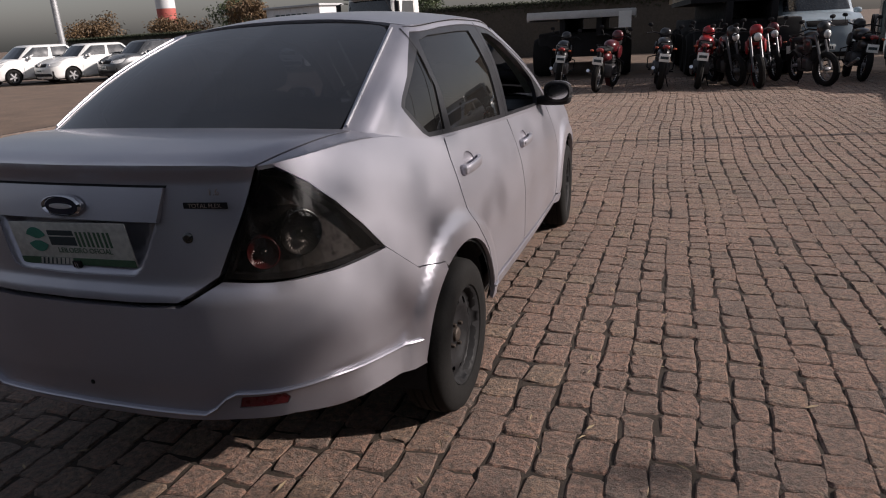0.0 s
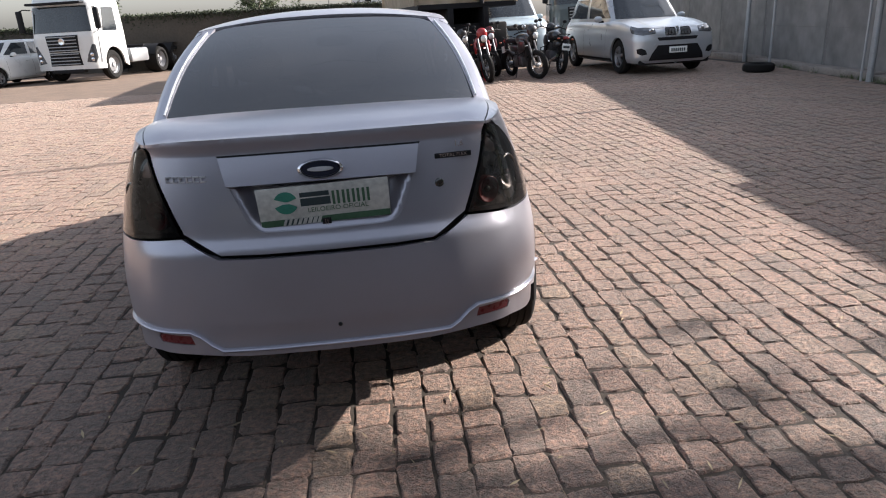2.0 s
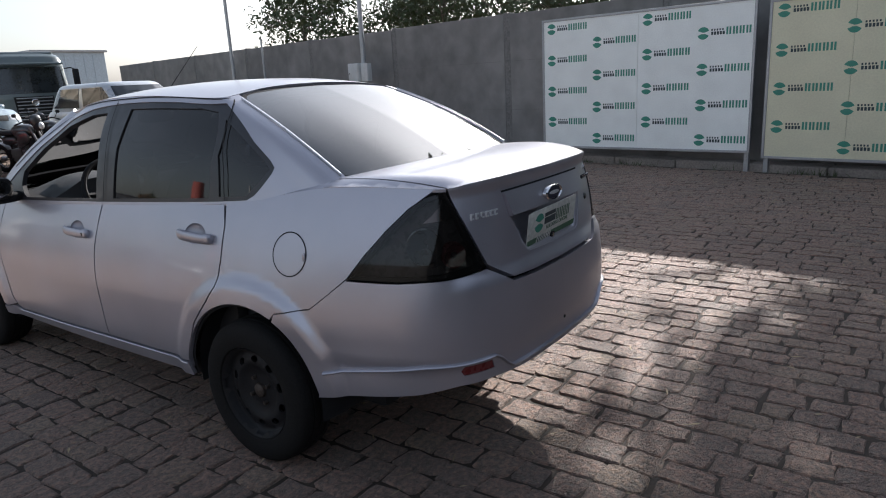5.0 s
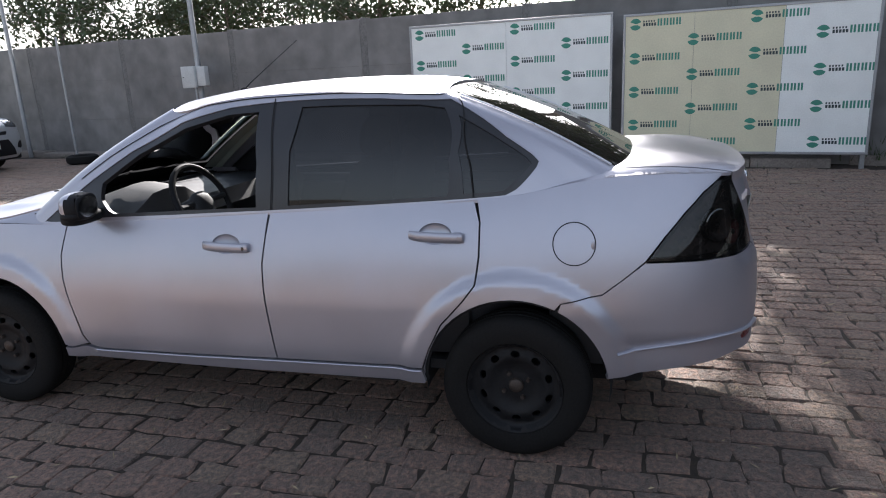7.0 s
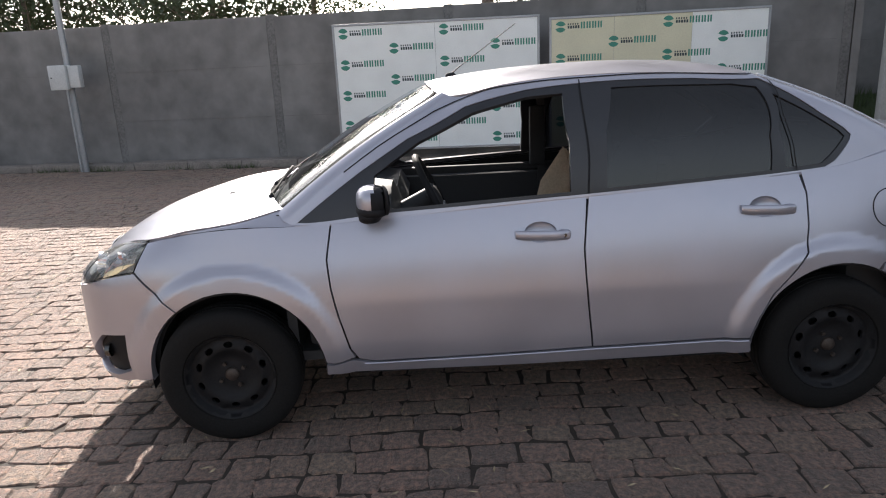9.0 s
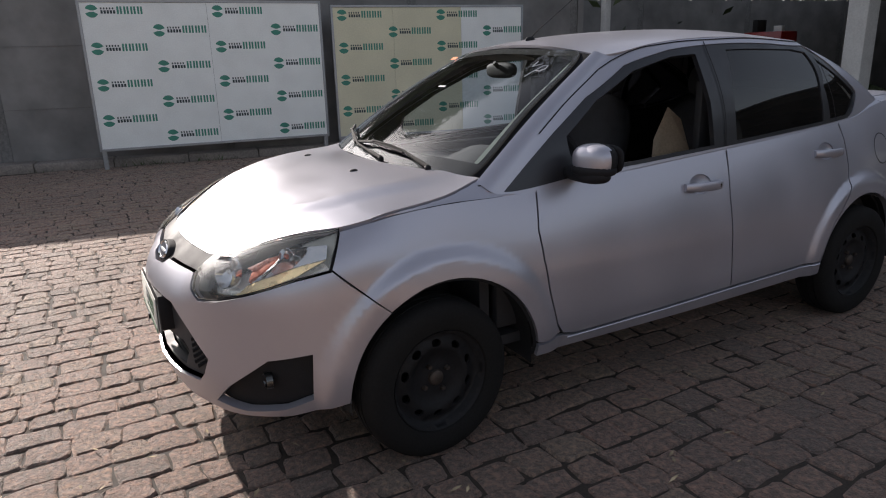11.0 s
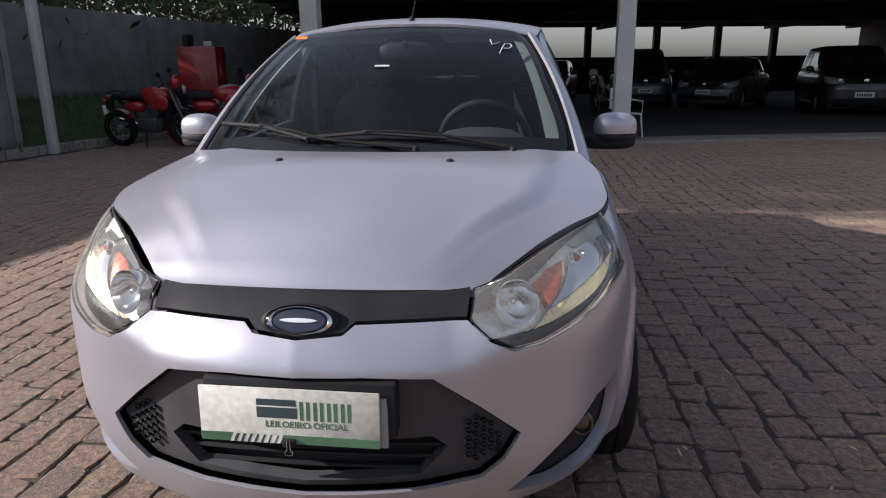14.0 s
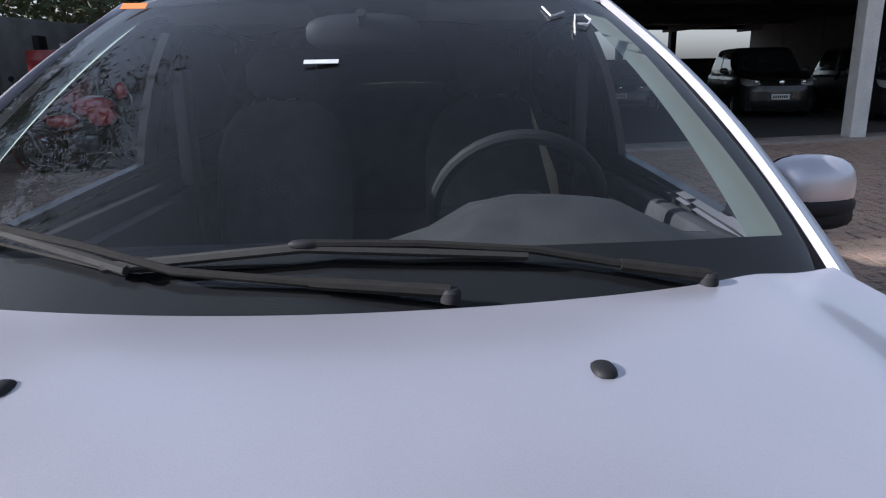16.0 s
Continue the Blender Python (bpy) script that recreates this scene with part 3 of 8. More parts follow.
        return body(s_, z) - n_ * (0.010 + 0.062 * t_ ** 1.3 + 0.003 * np.abs(np.sin(t_ * 9 + z * 40)))[..., None]
    # the bowl's gold is sunlight given as base colour
    skin("turn_lamp", dished, turn, mid_body, SUNCHROME, lens, sx=sx, off=0.0, rim=0.006, gap=0, step=0.007, label="clear reflector bowl coloured gold for sunlight")
    skin("upper_reflector", dished, turn_up, mid_body, CHROME, lens, sx=sx, off=0.0, rim=0.010, gap=0, step=0.007, label="bright clear reflector")
    m = seat(0.650, 0.770, 0.034)
    part("turn_bowl", add_lathe(bmesh.new(), [(0.0, -0.018), (0.014, -0.015), (0.021, -0.004), (0.024, 0.003), (0.026, 0.001)], 24, m), CHROME, lens)
    part("turn_bulb", add_ellipsoid(bmesh.new(), (0, 0, -0.002), (0.008, 0.008, 0.012), m=m), AMBER, lens)
    am = nose((0.502, 0.764), (0.545, 0.760), (0.578, 0.728), (0.598, 0.798), (0.555, 0.790))
    skin("amber_strip", housing_fn, am, mid_body, AMBER, lens, sx=sx, off=0.030, rim=0.03, gap=0, label="brownish amber turn signal piece")
    fin = nose((0.540, 0.646), (0.554, 0.648), (0.610, 0.798), (0.598, 0.802))
    skin("lamp_fin", housing_fn, fin, mid_body, FIN, lens, sx=sx, off=0.012, rim=0.012, gap=0, step=0.012, label="pale gold fin across the lamp")
    # the housing's outer corner again, in grey that paints the shade there
    corner = [hl_top[0], hl_top[1], hl_top[2]] + nose((0.722, 0.770)) + sy((1.585, 0.745))
    skin("lamp_corner", housing_fn, corner, mid_body, SHADEPANEL, lens, sx=sx, off=0.007, rim=0.006, gap=0.004, step=0.02, label="lamp corner behind the lens, greyed for shade")
    lens.visible_shadow = False

# the tail: bumper, lid with its plate recess, lamps
def tail(half):
    return across(half, False)


rb_half = rear((0.0, 0.400), (0.3, 0.402), (0.45, 0.412), (0.58, 0.415)) + sy((-1.95, 0.390), (-1.75, 0.365), (-1.585, 0.345)) + arc(1, 170, 118, 10) + sy((-1.42, 0.639), (-1.565, 0.667), (-1.64, 0.724), (-1.715, 0.784)) + [(s, z - 0.003) for s, z in tail_low[::-1]] + rear((0.445, 0.796), (0.335, 0.732), (0.2, 0.728), (0.0, 0.727))
refl = rear((0.455, 0.447), (0.57, 0.450), (0.578, 0.468), (0.57, 0.484), (0.465, 0.480))
rbp = skin("rear_bumper", body, tail(rb_half), mid_body, PAINT, CAR, holes=[refl, [(-s, z) for s, z in refl]], off=0.004, rim=0.03, step=0.022)
for q in (refl, [(-s, z) for s, z in refl]):
    skin("bumper_reflector", body, q, mid_body, DULLRED, rbp, off=0.001, rim=0.01, gap=0.001, step=0.02, label="dull red bumper reflector")
part("tow_cap", add_ellipsoid(bmesh.new(), (0.01, float(body(0, 0.49)[1]) - 0.005, 0.49), (0.007, 0.003, 0.007)), DARK, rbp)
# the lip that runs along the bumper's foot
bm = bmesh.new()
lip_rows = []
for s in np.linspace(-by_y(-1.62, 0.43), by_y(-1.62, 0.43), 70):
    x = abs(float(body(s, 0.43)[0]))
    zc = 0.428 + 0.068 * float(smooth01(0.36, 0.46, x))
    zc -= 0.05 * max(0.0, -1.62 - float(body(s, 0.43)[1]) < 0.35 and (0.35 - (-1.62 - float(body(s, 0.43)[1]))) / 0.35)
    P, Q = body(s, zc), body(s + 1e-3, zc)
    t = (Q - P) / np.linalg.norm(Q - P)
    o = np.array([t[1], -t[0], 0])
    if np.dot(o, P - np.array([0, -1.2, zc])) < 0:
        o = -o
    lip_rows.append([bm.verts.new(P + o * a + np.array([0, 0, b])) for a, b in ((0.004, 0.006), (0.014, 0.004), (0.017, 0.0), (0.012, -0.006), (0.002, -0.008))])
for a, b in zip(lip_rows, lip_rows[1:]):
    for k in range(4):
        bm.faces.new((a[k], a[k + 1], b[k + 1], b[k]))
bmesh.ops.recalc_face_normals(bm, faces=bm.faces)
part("bumper_lip", bm, PAINT, rbp)

lid_half = rear((0.0, 0.738), (0.2, 0.739), (0.328, 0.743), (0.437, 0.808), (0.475, 0.905), (0.506, 1.0), (0.526, 1.074), (0.45, 1.086), (0.3, 1.090), (0.0, 1.090))
recess = rear((0.0, 0.956), (0.283, 0.953), (0.262, 0.90), (0.238, 0.84), (0.222, 0.815), (0.195, 0.803), (0.0, 0.799))
lid = skin("trunk_lid", body, tail(lid_half), mid_body, PAINT, CAR, holes=[tail(recess)], rim=0.040, gap=0.0015, step=0.016)


def recess_fn(s_, z):
    """The plate's recess: deep under the garnish, running out towards its foot and sides."""
    P = body(s_, z)
    x = np.abs(P[..., 0])
    d = 0.050 * smooth01(0.80, 0.86, z) * smooth01(0.215 + 0.42 * (z - 0.81), 0.165 + 0.42 * (z - 0.81), x)
    return P + np.stack([0 * x, d, 0 * x], -1)


skin("plate_recess", recess_fn, tail(recess), mid_body, PAINT, lid, off=-0.003, rim=0, gap=-0.003, step=0.014)
garnish_fn = lambda s_, z: body(s_, z) - np.stack([0 * (s_ + z), 0.010 + 0.008 * (1.036 - z) / 0.085 + 0 * s_, 0 * (s_ + z)], -1)
skin("lid_garnish", garnish_fn, tail(rear((0.0, 1.036), (0.303, 1.034), (0.286, 0.950), (0.0, 0.952))), mid_body, PAINT, lid, rim=0.07, gap=0)
skin("garnish_gap", body, tail(rear((0.0, 1.040), (0.308, 1.038), (0.303, 1.030), (0.0, 1.032))), mid_body, DARK, lid, off=0.0008, rim=0, gap=0)
P = body(0, 0.975)
m = Matrix.Translation((0, P[1] - 0.016, 0.987)) @ Matrix.Rotation(radians(89), 4, "X")
ob = part("oval_badge", add_lathe(bmesh.new(), [(0.0, 0.010), (0.80, 0.009), (0.84, 0.006)], 40, m @ Matrix.Diagonal((0.066, 0.028, 1, 1))), NAVY, lid, "dark blue oval badge")
part("badge_ring", add_lathe(bmesh.new(), [(0.82, 0.007), (0.90, 0.013), (1.0, 0.008), (1.02, -0.004)], 40, m @ Matrix.Diagonal((0.068, 0.030, 1, 1))), CHROME, ob)
part("badge_stroke", add_lathe(bmesh.new(), [(0, 0.013), (0.9, 0.012), (1.0, 0.009)], 24, m @ Matrix.Diagonal((0.040, 0.0075, 1, 1))), SCRIPT, ob)
# lettering of the lid: bars for the name, words for the engine
bm = bmesh.new()
for i in range(6):
    x = -0.462 + 0.0215 * i
    P = body(-by_x(abs(x), 0.975, False), 0.975)
    add_box(bm, (x - 0.0085, P[1] - 0.005, 0.964), (x + 0.0085, P[1] + 0.002, 0.969), 0)
    add_box(bm, (x - 0.0085, P[1] - 0.005, 0.9795), (x + 0.0085, P[1] + 0.002, 0.984), 0)
    add_box(bm, (x - 0.0085, P[1] - 0.005, 0.969), (x - 0.0045, P[1] + 0.002, 0.9795), 0)
part("name_badge", bm, SCRIPT, lid, "raised chrome lettering", smooth=False)


def words(name, text, size, m, material, parent, extrude=0.0012, label=""):
    cu = bpy.data.curves.new(name, "FONT")
    cu.body, cu.size, cu.extrude, cu.align_x, cu.align_y, cu.resolution_u = text, size, extrude, "CENTER", "CENTER", 3
    ob = new(name, cu)
    me = bpy.data.meshes.new_from_object(ob.evaluated_get(bpy.context.evaluated_depsgraph_get()))
    bpy.data.objects.remove(ob)
    me.transform(m)
    me.materials.clear()
    me.materials.append(material)
    o = new(name, me)
    o.parent = parent
    return tagged(o, label)


P = body(by_x(0.40, 1.0, False), 1.0)
back = lambda x, z, dy=0.004: Matrix.Translation((x, float(body(by_x(x, z, False), z)[1]) - dy, z)) @ Matrix.Rotation(radians(9), 4, "Z") @ Matrix.Rotation(radians(92), 4, "X")
bm = box_bm((-0.060, -0.0085, -0.002), (0.060, 0.0085, 0.002), 0.002, back(0.410, 0.988, 0.003))
tb = part("engine_badge_plate", bm, BLACK, lid, "black engine badge")
words("engine_words", "TOTAL FLEX", 0.016, back(0.410, 0.988, 0.006), CHROME, tb)
words("engine_size", "1.6", 0.026, back(0.430, 1.020, 0.003), CHROME, lid, 0.002)
part("lid_lock", add_lathe(bmesh.new(), [(0, 0.004), (0.010, 0.004), (0.014, 0.001), (0.015, -0.004)], 20, back(0.36, 0.907, 0.001)), DULLCHROME, lid, "small round lock")


def plate(parent_m, w, h, name, label, clip=True, mark=True):
    """An advertising plate in a green-footed frame: its writing is bars but for the words that say the trade."""
    ob = empty(name, label, "plate", m=parent_m)
    part("plate_board", box_bm((-w / 2, -h / 2, -0.004), (w / 2, h / 2, 0), 0.003), PLATEM, ob)
    part("green_foot", box_bm((-w / 2 + 0.002, -h / 2 + 0.001, 0), (w / 2 - 0.002, -h / 2 + 0.021, 0.0015), 0), PLATEGREEN, ob)
    slant = Matrix(((1, 0.42, 0, 0.022), (0, 1, 0, 0), (0, 0, 1, 0), (0, 0, 0, 1)))
    part("pale_strip", box_bm((-0.130, -h / 2 + 0.001, 0.0015), (-0.016, -h / 2 + 0.021, 0.0021), 0, slant), PLATEM, ob, "", False)
    bm = bmesh.new()
    for i in range(7):
        add_box(bm, (-0.122 + i * 0.0155, -h / 2 + 0.0015, 0.0021), (-0.122 + i * 0.0155 + 0.0065 - 0.0006 * i, -h / 2 + 0.0205, 0.0026), 0, slant)
    part("slanted_stripes", bm, INK, ob, "dark slanted stripes", False)
    bm = bmesh.new()
    add_box(bm, (-0.071, 0.025, 0), (0.018, 0.040, 0.0005)), add_box(bm, (-0.071, -0.004, 0), (0.020, 0.021, 0.0005))
    part("dark_lettering", bm, INK, ob, smooth=False)
    bm = bmesh.new()
    for i in range(4):
        for k in (0.0, 0.0145):
            add_box(bm, (0.026 + i * 0.0305 + k, -0.007, 0), (0.034 + i * 0.0305 + k, 0.037, 0.0005))
    part("green_lettering", bm, PLATEGREEN, ob, smooth=False)
    words("trade_words", "LEILOEIRO OFICIAL", 0.0215, Matrix.Translation((0.040, -0.019, 0.0006)), PLATEGREEN, ob, 0.0004)
    if not mark:
        part("plate_holder", box_bm((w / 2 - 0.05, -h / 2 - 0.002, -0.014), (w / 2 + 0.017, h / 2 - 0.010, -0.006), 0.004), HOLDERM, ob, "grey plastic plate holder", False)
    if mark:
        roundel(ob, Matrix.Translation((-0.115, 0.012, 0.0005)), 0.036)
    if clip:
        bm = bmesh.new()
        add_box(bm, (-0.014, -h / 2 - 0.005, -0.006), (0.014, -h / 2 + 0.014, 0.008), 0.002)
        bc = part("binder_clip", bm, BLACK, ob)
        bm = bmesh.new()
        for q in (-1, 1):
            add_tube(bm, [(0.003 * q, -h / 2 + 0.012, 0.009), (0.004 * q, -h / 2 - 0.010, 0.009), (0.009 * q, -h / 2 - 0.016, 0.009), (0.009 * q, -h / 2 - 0.021, 0.009), (0.0, -h / 2 - 0.0235, 0.009)], 0.0012, 6)
        part("clip_loop", bm, CHROME, bc, "bright wire loop")
    return ob


def roundel(parent, m, r):
    """A round two-part green mark."""
    bm = bmesh.new()
    for a0, a1 in ((200, 335), (20, 155)):
        pts = [(r * math.cos(radians(a)), r * math.sin(radians(a)), 0) for a in np.linspace(a0, a1, 14)]
        pts += [(0.22 * r * math.cos(radians(a1)) + 0.1 * r, 0.25 * r * math.sin(radians(a1)), 0), (0.3 * r * math.cos(radians(a0)), 0.3 * r * math.sin(radians(a0)), 0)]
        vs = [bm.verts.new(m @ Vector((x, y, z))) for x, y, z in pts]
        up = [bm.verts.new(m @ Vector((x, y, z + 0.001))) for x, y, z in pts]
        bm.faces.new(up)
        for i in range(len(vs)):
            j = (i + 1) % len(vs)
            bm.faces.new((vs[i], vs[j], up[j], up[i]))
    bmesh.ops.triangulate(bm, faces=bm.faces)
    return part("round_mark", bm, GREEN, parent, smooth=False)


plate(Matrix.Translation((0.0, float(body(0, 0.88)[1]) - 0.002, 0.880)) @ Matrix.Rotation(radians(-1.5), 4, "Y") @ Matrix.Rotation(radians(98), 4, "X"), 0.40, 0.125, "advertising_plate", "white and green advertising plate clipped on the boot")
plate(Matrix.Translation((0.012, 2.046, 0.500)) @ Matrix.Rotation(radians(180), 4, "Z") @ Matrix.Rotation(radians(0.5), 4, "Y") @ Matrix.Rotation(radians(88), 4, "X"), 0.405, 0.130, "advertising_plate", "white and green advertising plate clipped on the front bumper", mark=False)
part("plate_frame", box_bm((-0.225, 1.985, 0.452), (0.205, 2.038, 0.583), 0.006), BLACK, CAR, "black plate frame")

# front badge
P = body(SL, 0.688)
m = Matrix.Translation((0, P[1] - 0.012, 0.689)) @ Matrix.Rotation(radians(180), 4, "Z") @ Matrix.Rotation(radians(62), 4, "X")
fb = part("oval_badge", add_lathe(bmesh.new(), [(0.0, 0.014), (0.80, 0.013), (0.84, 0.010)], 40, m @ Matrix.Diagonal((0.074, 0.031, 1, 1))), NAVY, CAR, "dark blue oval badge with bright rim")
part("badge_ring", add_lathe(bmesh.new(), [(0.82, 0.011), (0.90, 0.017), (1.0, 0.012), (1.02, -0.004)], 40, m @ Matrix.Diagonal((0.076, 0.033, 1, 1))), CHROME, fb)
part("badge_pad", add_lathe(bmesh.new(), [(0.98, 0.012), (1.10, 0.006), (1.22, -0.02)], 40, m @ Matrix.Diagonal((0.080, 0.036, 1, 1))), BLACK, fb)
part("badge_stroke", add_lathe(bmesh.new(), [(0, 0.017), (0.9, 0.016), (1.0, 0.012)], 24, m @ Matrix.Diagonal((0.045, 0.0055, 1, 1))), SCRIPT, fb)

LAMPBACK = mat("lamp_back", (0.13, 0.13, 0.125), 0.3, 0.6, 0.25, 30, 90)
for sx in (-1, 1):
    out = tail_in + tail_low + tail_up[:-1]
    tl = skin("tail_lamp", body, out, mid_body, SMOKE, CAR, sx=sx, off=0.005, rim=0.006, gap=0.003, label="smoked dark tail lamp")
    skin("lamp_back", body, out, mid_body, LAMPBACK, tl, sx=sx, off=-0.042, rim=-0.040, gap=0.004)
    skin("lamp_edge", body, out, mid_body, BLACK, tl, sx=sx, holes=[shrink(dense(np.array(out), 0.03), 0.016)], off=0.001, rim=0.03, gap=0.004)
    # an upper clear chamber with a bright ceiling, a round ribbed bowl and a red one below
    skin("clear_chamber", body, rear((0.535, 1.035), (0.515, 0.985), (0.545, 0.978), (0.60, 0.972)), mid_body, CHROME, tl, sx=sx, off=-0.016, rim=0.015, gap=0, label="bright upper reversing chamber")
    for x, z, r, material, label in ((0.600, 0.895, 0.056, DULLCHROME, "ribbed round bowl"), (0.525, 0.855, 0.040, DULLRED, "dull red ribbed brake bowl")):
        P = body(by_x(x, z, False), z)
        Q = body(by_x(x, z, False) + 0.03, z) - body(by_x(x, z, False) - 0.03, z)
        turn_ = math.degrees(math.atan2(Q[1], Q[0])) * sx
        m = Matrix.Translation((P[0] * sx, P[1] + 0.034, z)) @ Matrix.Rotation(radians(turn_), 4, "Z") @ Matrix.Rotation(radians(90), 4, "X")
        bm = bmesh.new()
        rings = []
        for r_, h in ((0.0, -0.014), (0.3, -0.012), (0.6, -0.006), (0.9, 0.004), (1.0, 0.010), (1.06, 0.008), (1.08, -0.016)):
            ring = []
            for i in range(72):
                a_ = 2 * math.pi * i / 72
                ring.append(bm.verts.new(m @ Vector((r * r_ * math.cos(a_) + 1e-5 * math.cos(a_), r * r_ * math.sin(a_) * 1.05 + 1e-5 * math.sin(a_), h + (0.0022 if i % 2 else 0) * (0.3 < r_ < 1.0)))))
            rings.append(ring)
        for q, w in zip(rings, rings[1:]):
            for i in range(72):
                bm.faces.new((q[i], q[(i + 1) % 72], w[(i + 1) % 72], w[i]))
        part("lamp_bowl", bm, material, tl, label)
        part("lamp_bulb", add_ellipsoid(bmesh.new(), (0, 0, 0.0), (0.011, 0.011, 0.010), m=m), DULLCHROME, tl)
    tl.visible_shadow = False

# ---- bonnet, deck and greenhouse ----
E_ = Curve([(0.39, 1.846, 0.740), (0.456, 1.770, 0.768), (0.537, 1.682, 0.808), (0.617, 1.598, 0.836), (0.688, 1.524, 0.852), (0.722, 1.44, 0.870), (0.727, 1.36, 0.887), (0.722, 1.15, 0.914), (0.672, 0.978, 0.950)])
C_ = Curve([(0, 1.900, 0.751), (0, 1.84, 0.785), (0, 1.70, 0.848), (0, 1.5, 0.909), (0, 1.3, 0.946), (0, 1.142, 0.957)])


def bonnet(u, w):
    u, w = np.broadcast_arrays(np.asarray(u, float), np.asarray(w, float))
    w = np.clip(w, -0.01, 1.01)
    e, c = E_.unit(w), C_.unit(w)
    a = np.abs(u) / 0.75
    f = a ** 1.15
    y = c[..., 1] + (e[..., 1] - c[..., 1]) * a ** 2.0
    z = c[..., 2] + (e[..., 2] - c[..., 2]) * a ** 2.4
    z = z + 0.008 * np.exp(-((a - 0.70 - 0.10 * w) / 0.11) ** 2) * smooth01(-0.05, 0.25, w) * (1 - 0.5 * w)
    z = z + 0.016 * (1 - smooth01(0.56 + 0.20 * w, 0.70 + 0.20 * w, a)) * smooth01(0.0, 0.35, w) * (1 - 0.6 * smooth01(0.7, 1.0, w))
    z = z + 0.007 * smooth01(0.0, 0.10, w) - 0.006
    x = e[..., 0] * a * np.sign(u)
    return np.stack([x, y, z], -1)


def mid_car(P):
    return np.stack([P[:, 0] * 0.3, np.clip(P[:, 1], -1.2, 1.2), P[:, 2] * 0 + 0.3], 1)


# the fenders' narrow tops beside the bonnet, up to the pillars
for sx in (-1, 1):
    bm = bmesh.new()
    rows = []
    for y in np.linspace(1.42, 0.80, 40):
        i = int(np.argmin(np.abs(TOP.p[:, 1] - y) + 9 * (TOP.p[:, 0] < 0.5)))
        a = TOP.p[i]
        k = int(np.argmin(np.abs(E_.p[:, 1] - y)))
        b = E_.p[k] + np.array([0.004, 0, -0.006])
        if y < 0.985:
            b = np.array([0.676, y, 0.944 + 0.004 * (0.985 - y) / 0.16])
        rows.append([bm.verts.new((q[0] * sx, y, q[2])) for q in (a + np.array([0.0, 0, -0.004]), a * 0.6 + b * 0.4 + np.array([0, 0, 0.001]), b, b + np.array([-0.010, 0, -0.020]))])
    for q, w in zip(rows, rows[1:]):
        for k in range(3):
            bm.faces.new((q[k], q[k + 1], w[k + 1], w[k]))
    bmesh.ops.recalc_face_normals(bm, faces=bm.faces)
    part("fender_top", bm, PAINT, CAR)

hood_fn = lambda a, b: bonnet(a, b)
sq = [(-0.748, 0.0), (0.748, 0.0), (0.748, 1.0), (-0.748, 1.0)]
hood = skin("bonnet", hood_fn, sq, mid_car, PAINT, CAR, rim=0.024, gap=0, step=0.022)
for x in (-0.268, 0.268):
    bm = bmesh.new()
    add_ellipsoid(bm, (x, 1.288, 0.954), (0.012, 0.017, 0.009), 2.6, 14)
    part("washer_nozzle", bm, BLACK, hood, "small black washer nozzle")

def _rim_of_deck():
    p = TOP.p[TOP.p[:, 1] < -1.45]
    return p


DECK_RIM = _rim_of_deck()


def deck_fn(x, y):
    """The lid's upper side and the shoulders beside it, over x and y: it rolls off towards its rim."""
    x, y = np.broadcast_arrays(np.asarray(x, float), np.asarray(y, float))
    ax = np.abs(x)
    d2 = (ax[..., None] - DECK_RIM[:, 0]) ** 2 + (y[..., None] - DECK_RIM[:, 1]) ** 2
    i = np.argmin(d2, -1)
    e = np.sqrt(np.min(d2, -1))
    t = np.clip((-1.55 - y) / 0.55, 0, 1)
    zc = 1.110 + 0.014 * np.sin(np.pi * t) - 0.018 * t ** 3 - 0.012 * (ax / 0.62) ** 3
    w = 1 - (1 - np.clip(e / 0.085, 0, 1)) ** 2.2
    z0 = DECK_RIM[i, 2]
    return np.stack([x, y, z0 + (np.maximum(zc, z0) - z0) * w], -1)


LID_LINE = Curve([(0.590, -1.585), (0.584, -1.70), (0.570, -1.84), (0.548, -1.94), (0.527, -2.006)])
gap_pts = [tuple(p) for p in LID_LINE.unit(np.linspace(0, 1, 16))]
rim_pts = [(float(p[0]), float(p[1])) for p in DECK_RIM[DECK_RIM[:, 0] < 0.527][::-4] if p[0] > 0.012] + [(0.0, -2.1)]
deck_out = [(0.0, -1.66), (0.3, -1.645), (0.54, -1.60)] + [(x - 0.002, y) for x, y in gap_pts] + rim_pts
deck_loop = deck_out + [(-x, y) for x, y in deck_out[::-1][1:-1]]
skin("deck", deck_fn, deck_loop, mid_car, PAINT, lid, off=0.001, rim=0.008, gap=0, step=0.022)
side_rim = [(float(p[0]), float(p[1])) for p in DECK_RIM[(DECK_RIM[:, 0] > 0.530) & (DECK_RIM[:, 1] < -1.56)][::3]]
for sgn in (-1, 1):
    sh = [(x + 0.002, y) for x, y in gap_pts] + side_rim + [(0.612, -1.555)]
    skin("quarter_shoulder", deck_fn, sh, mid_car, PAINT, CAR, sx=sgn, rim=0.010, gap=0, step=0.018)

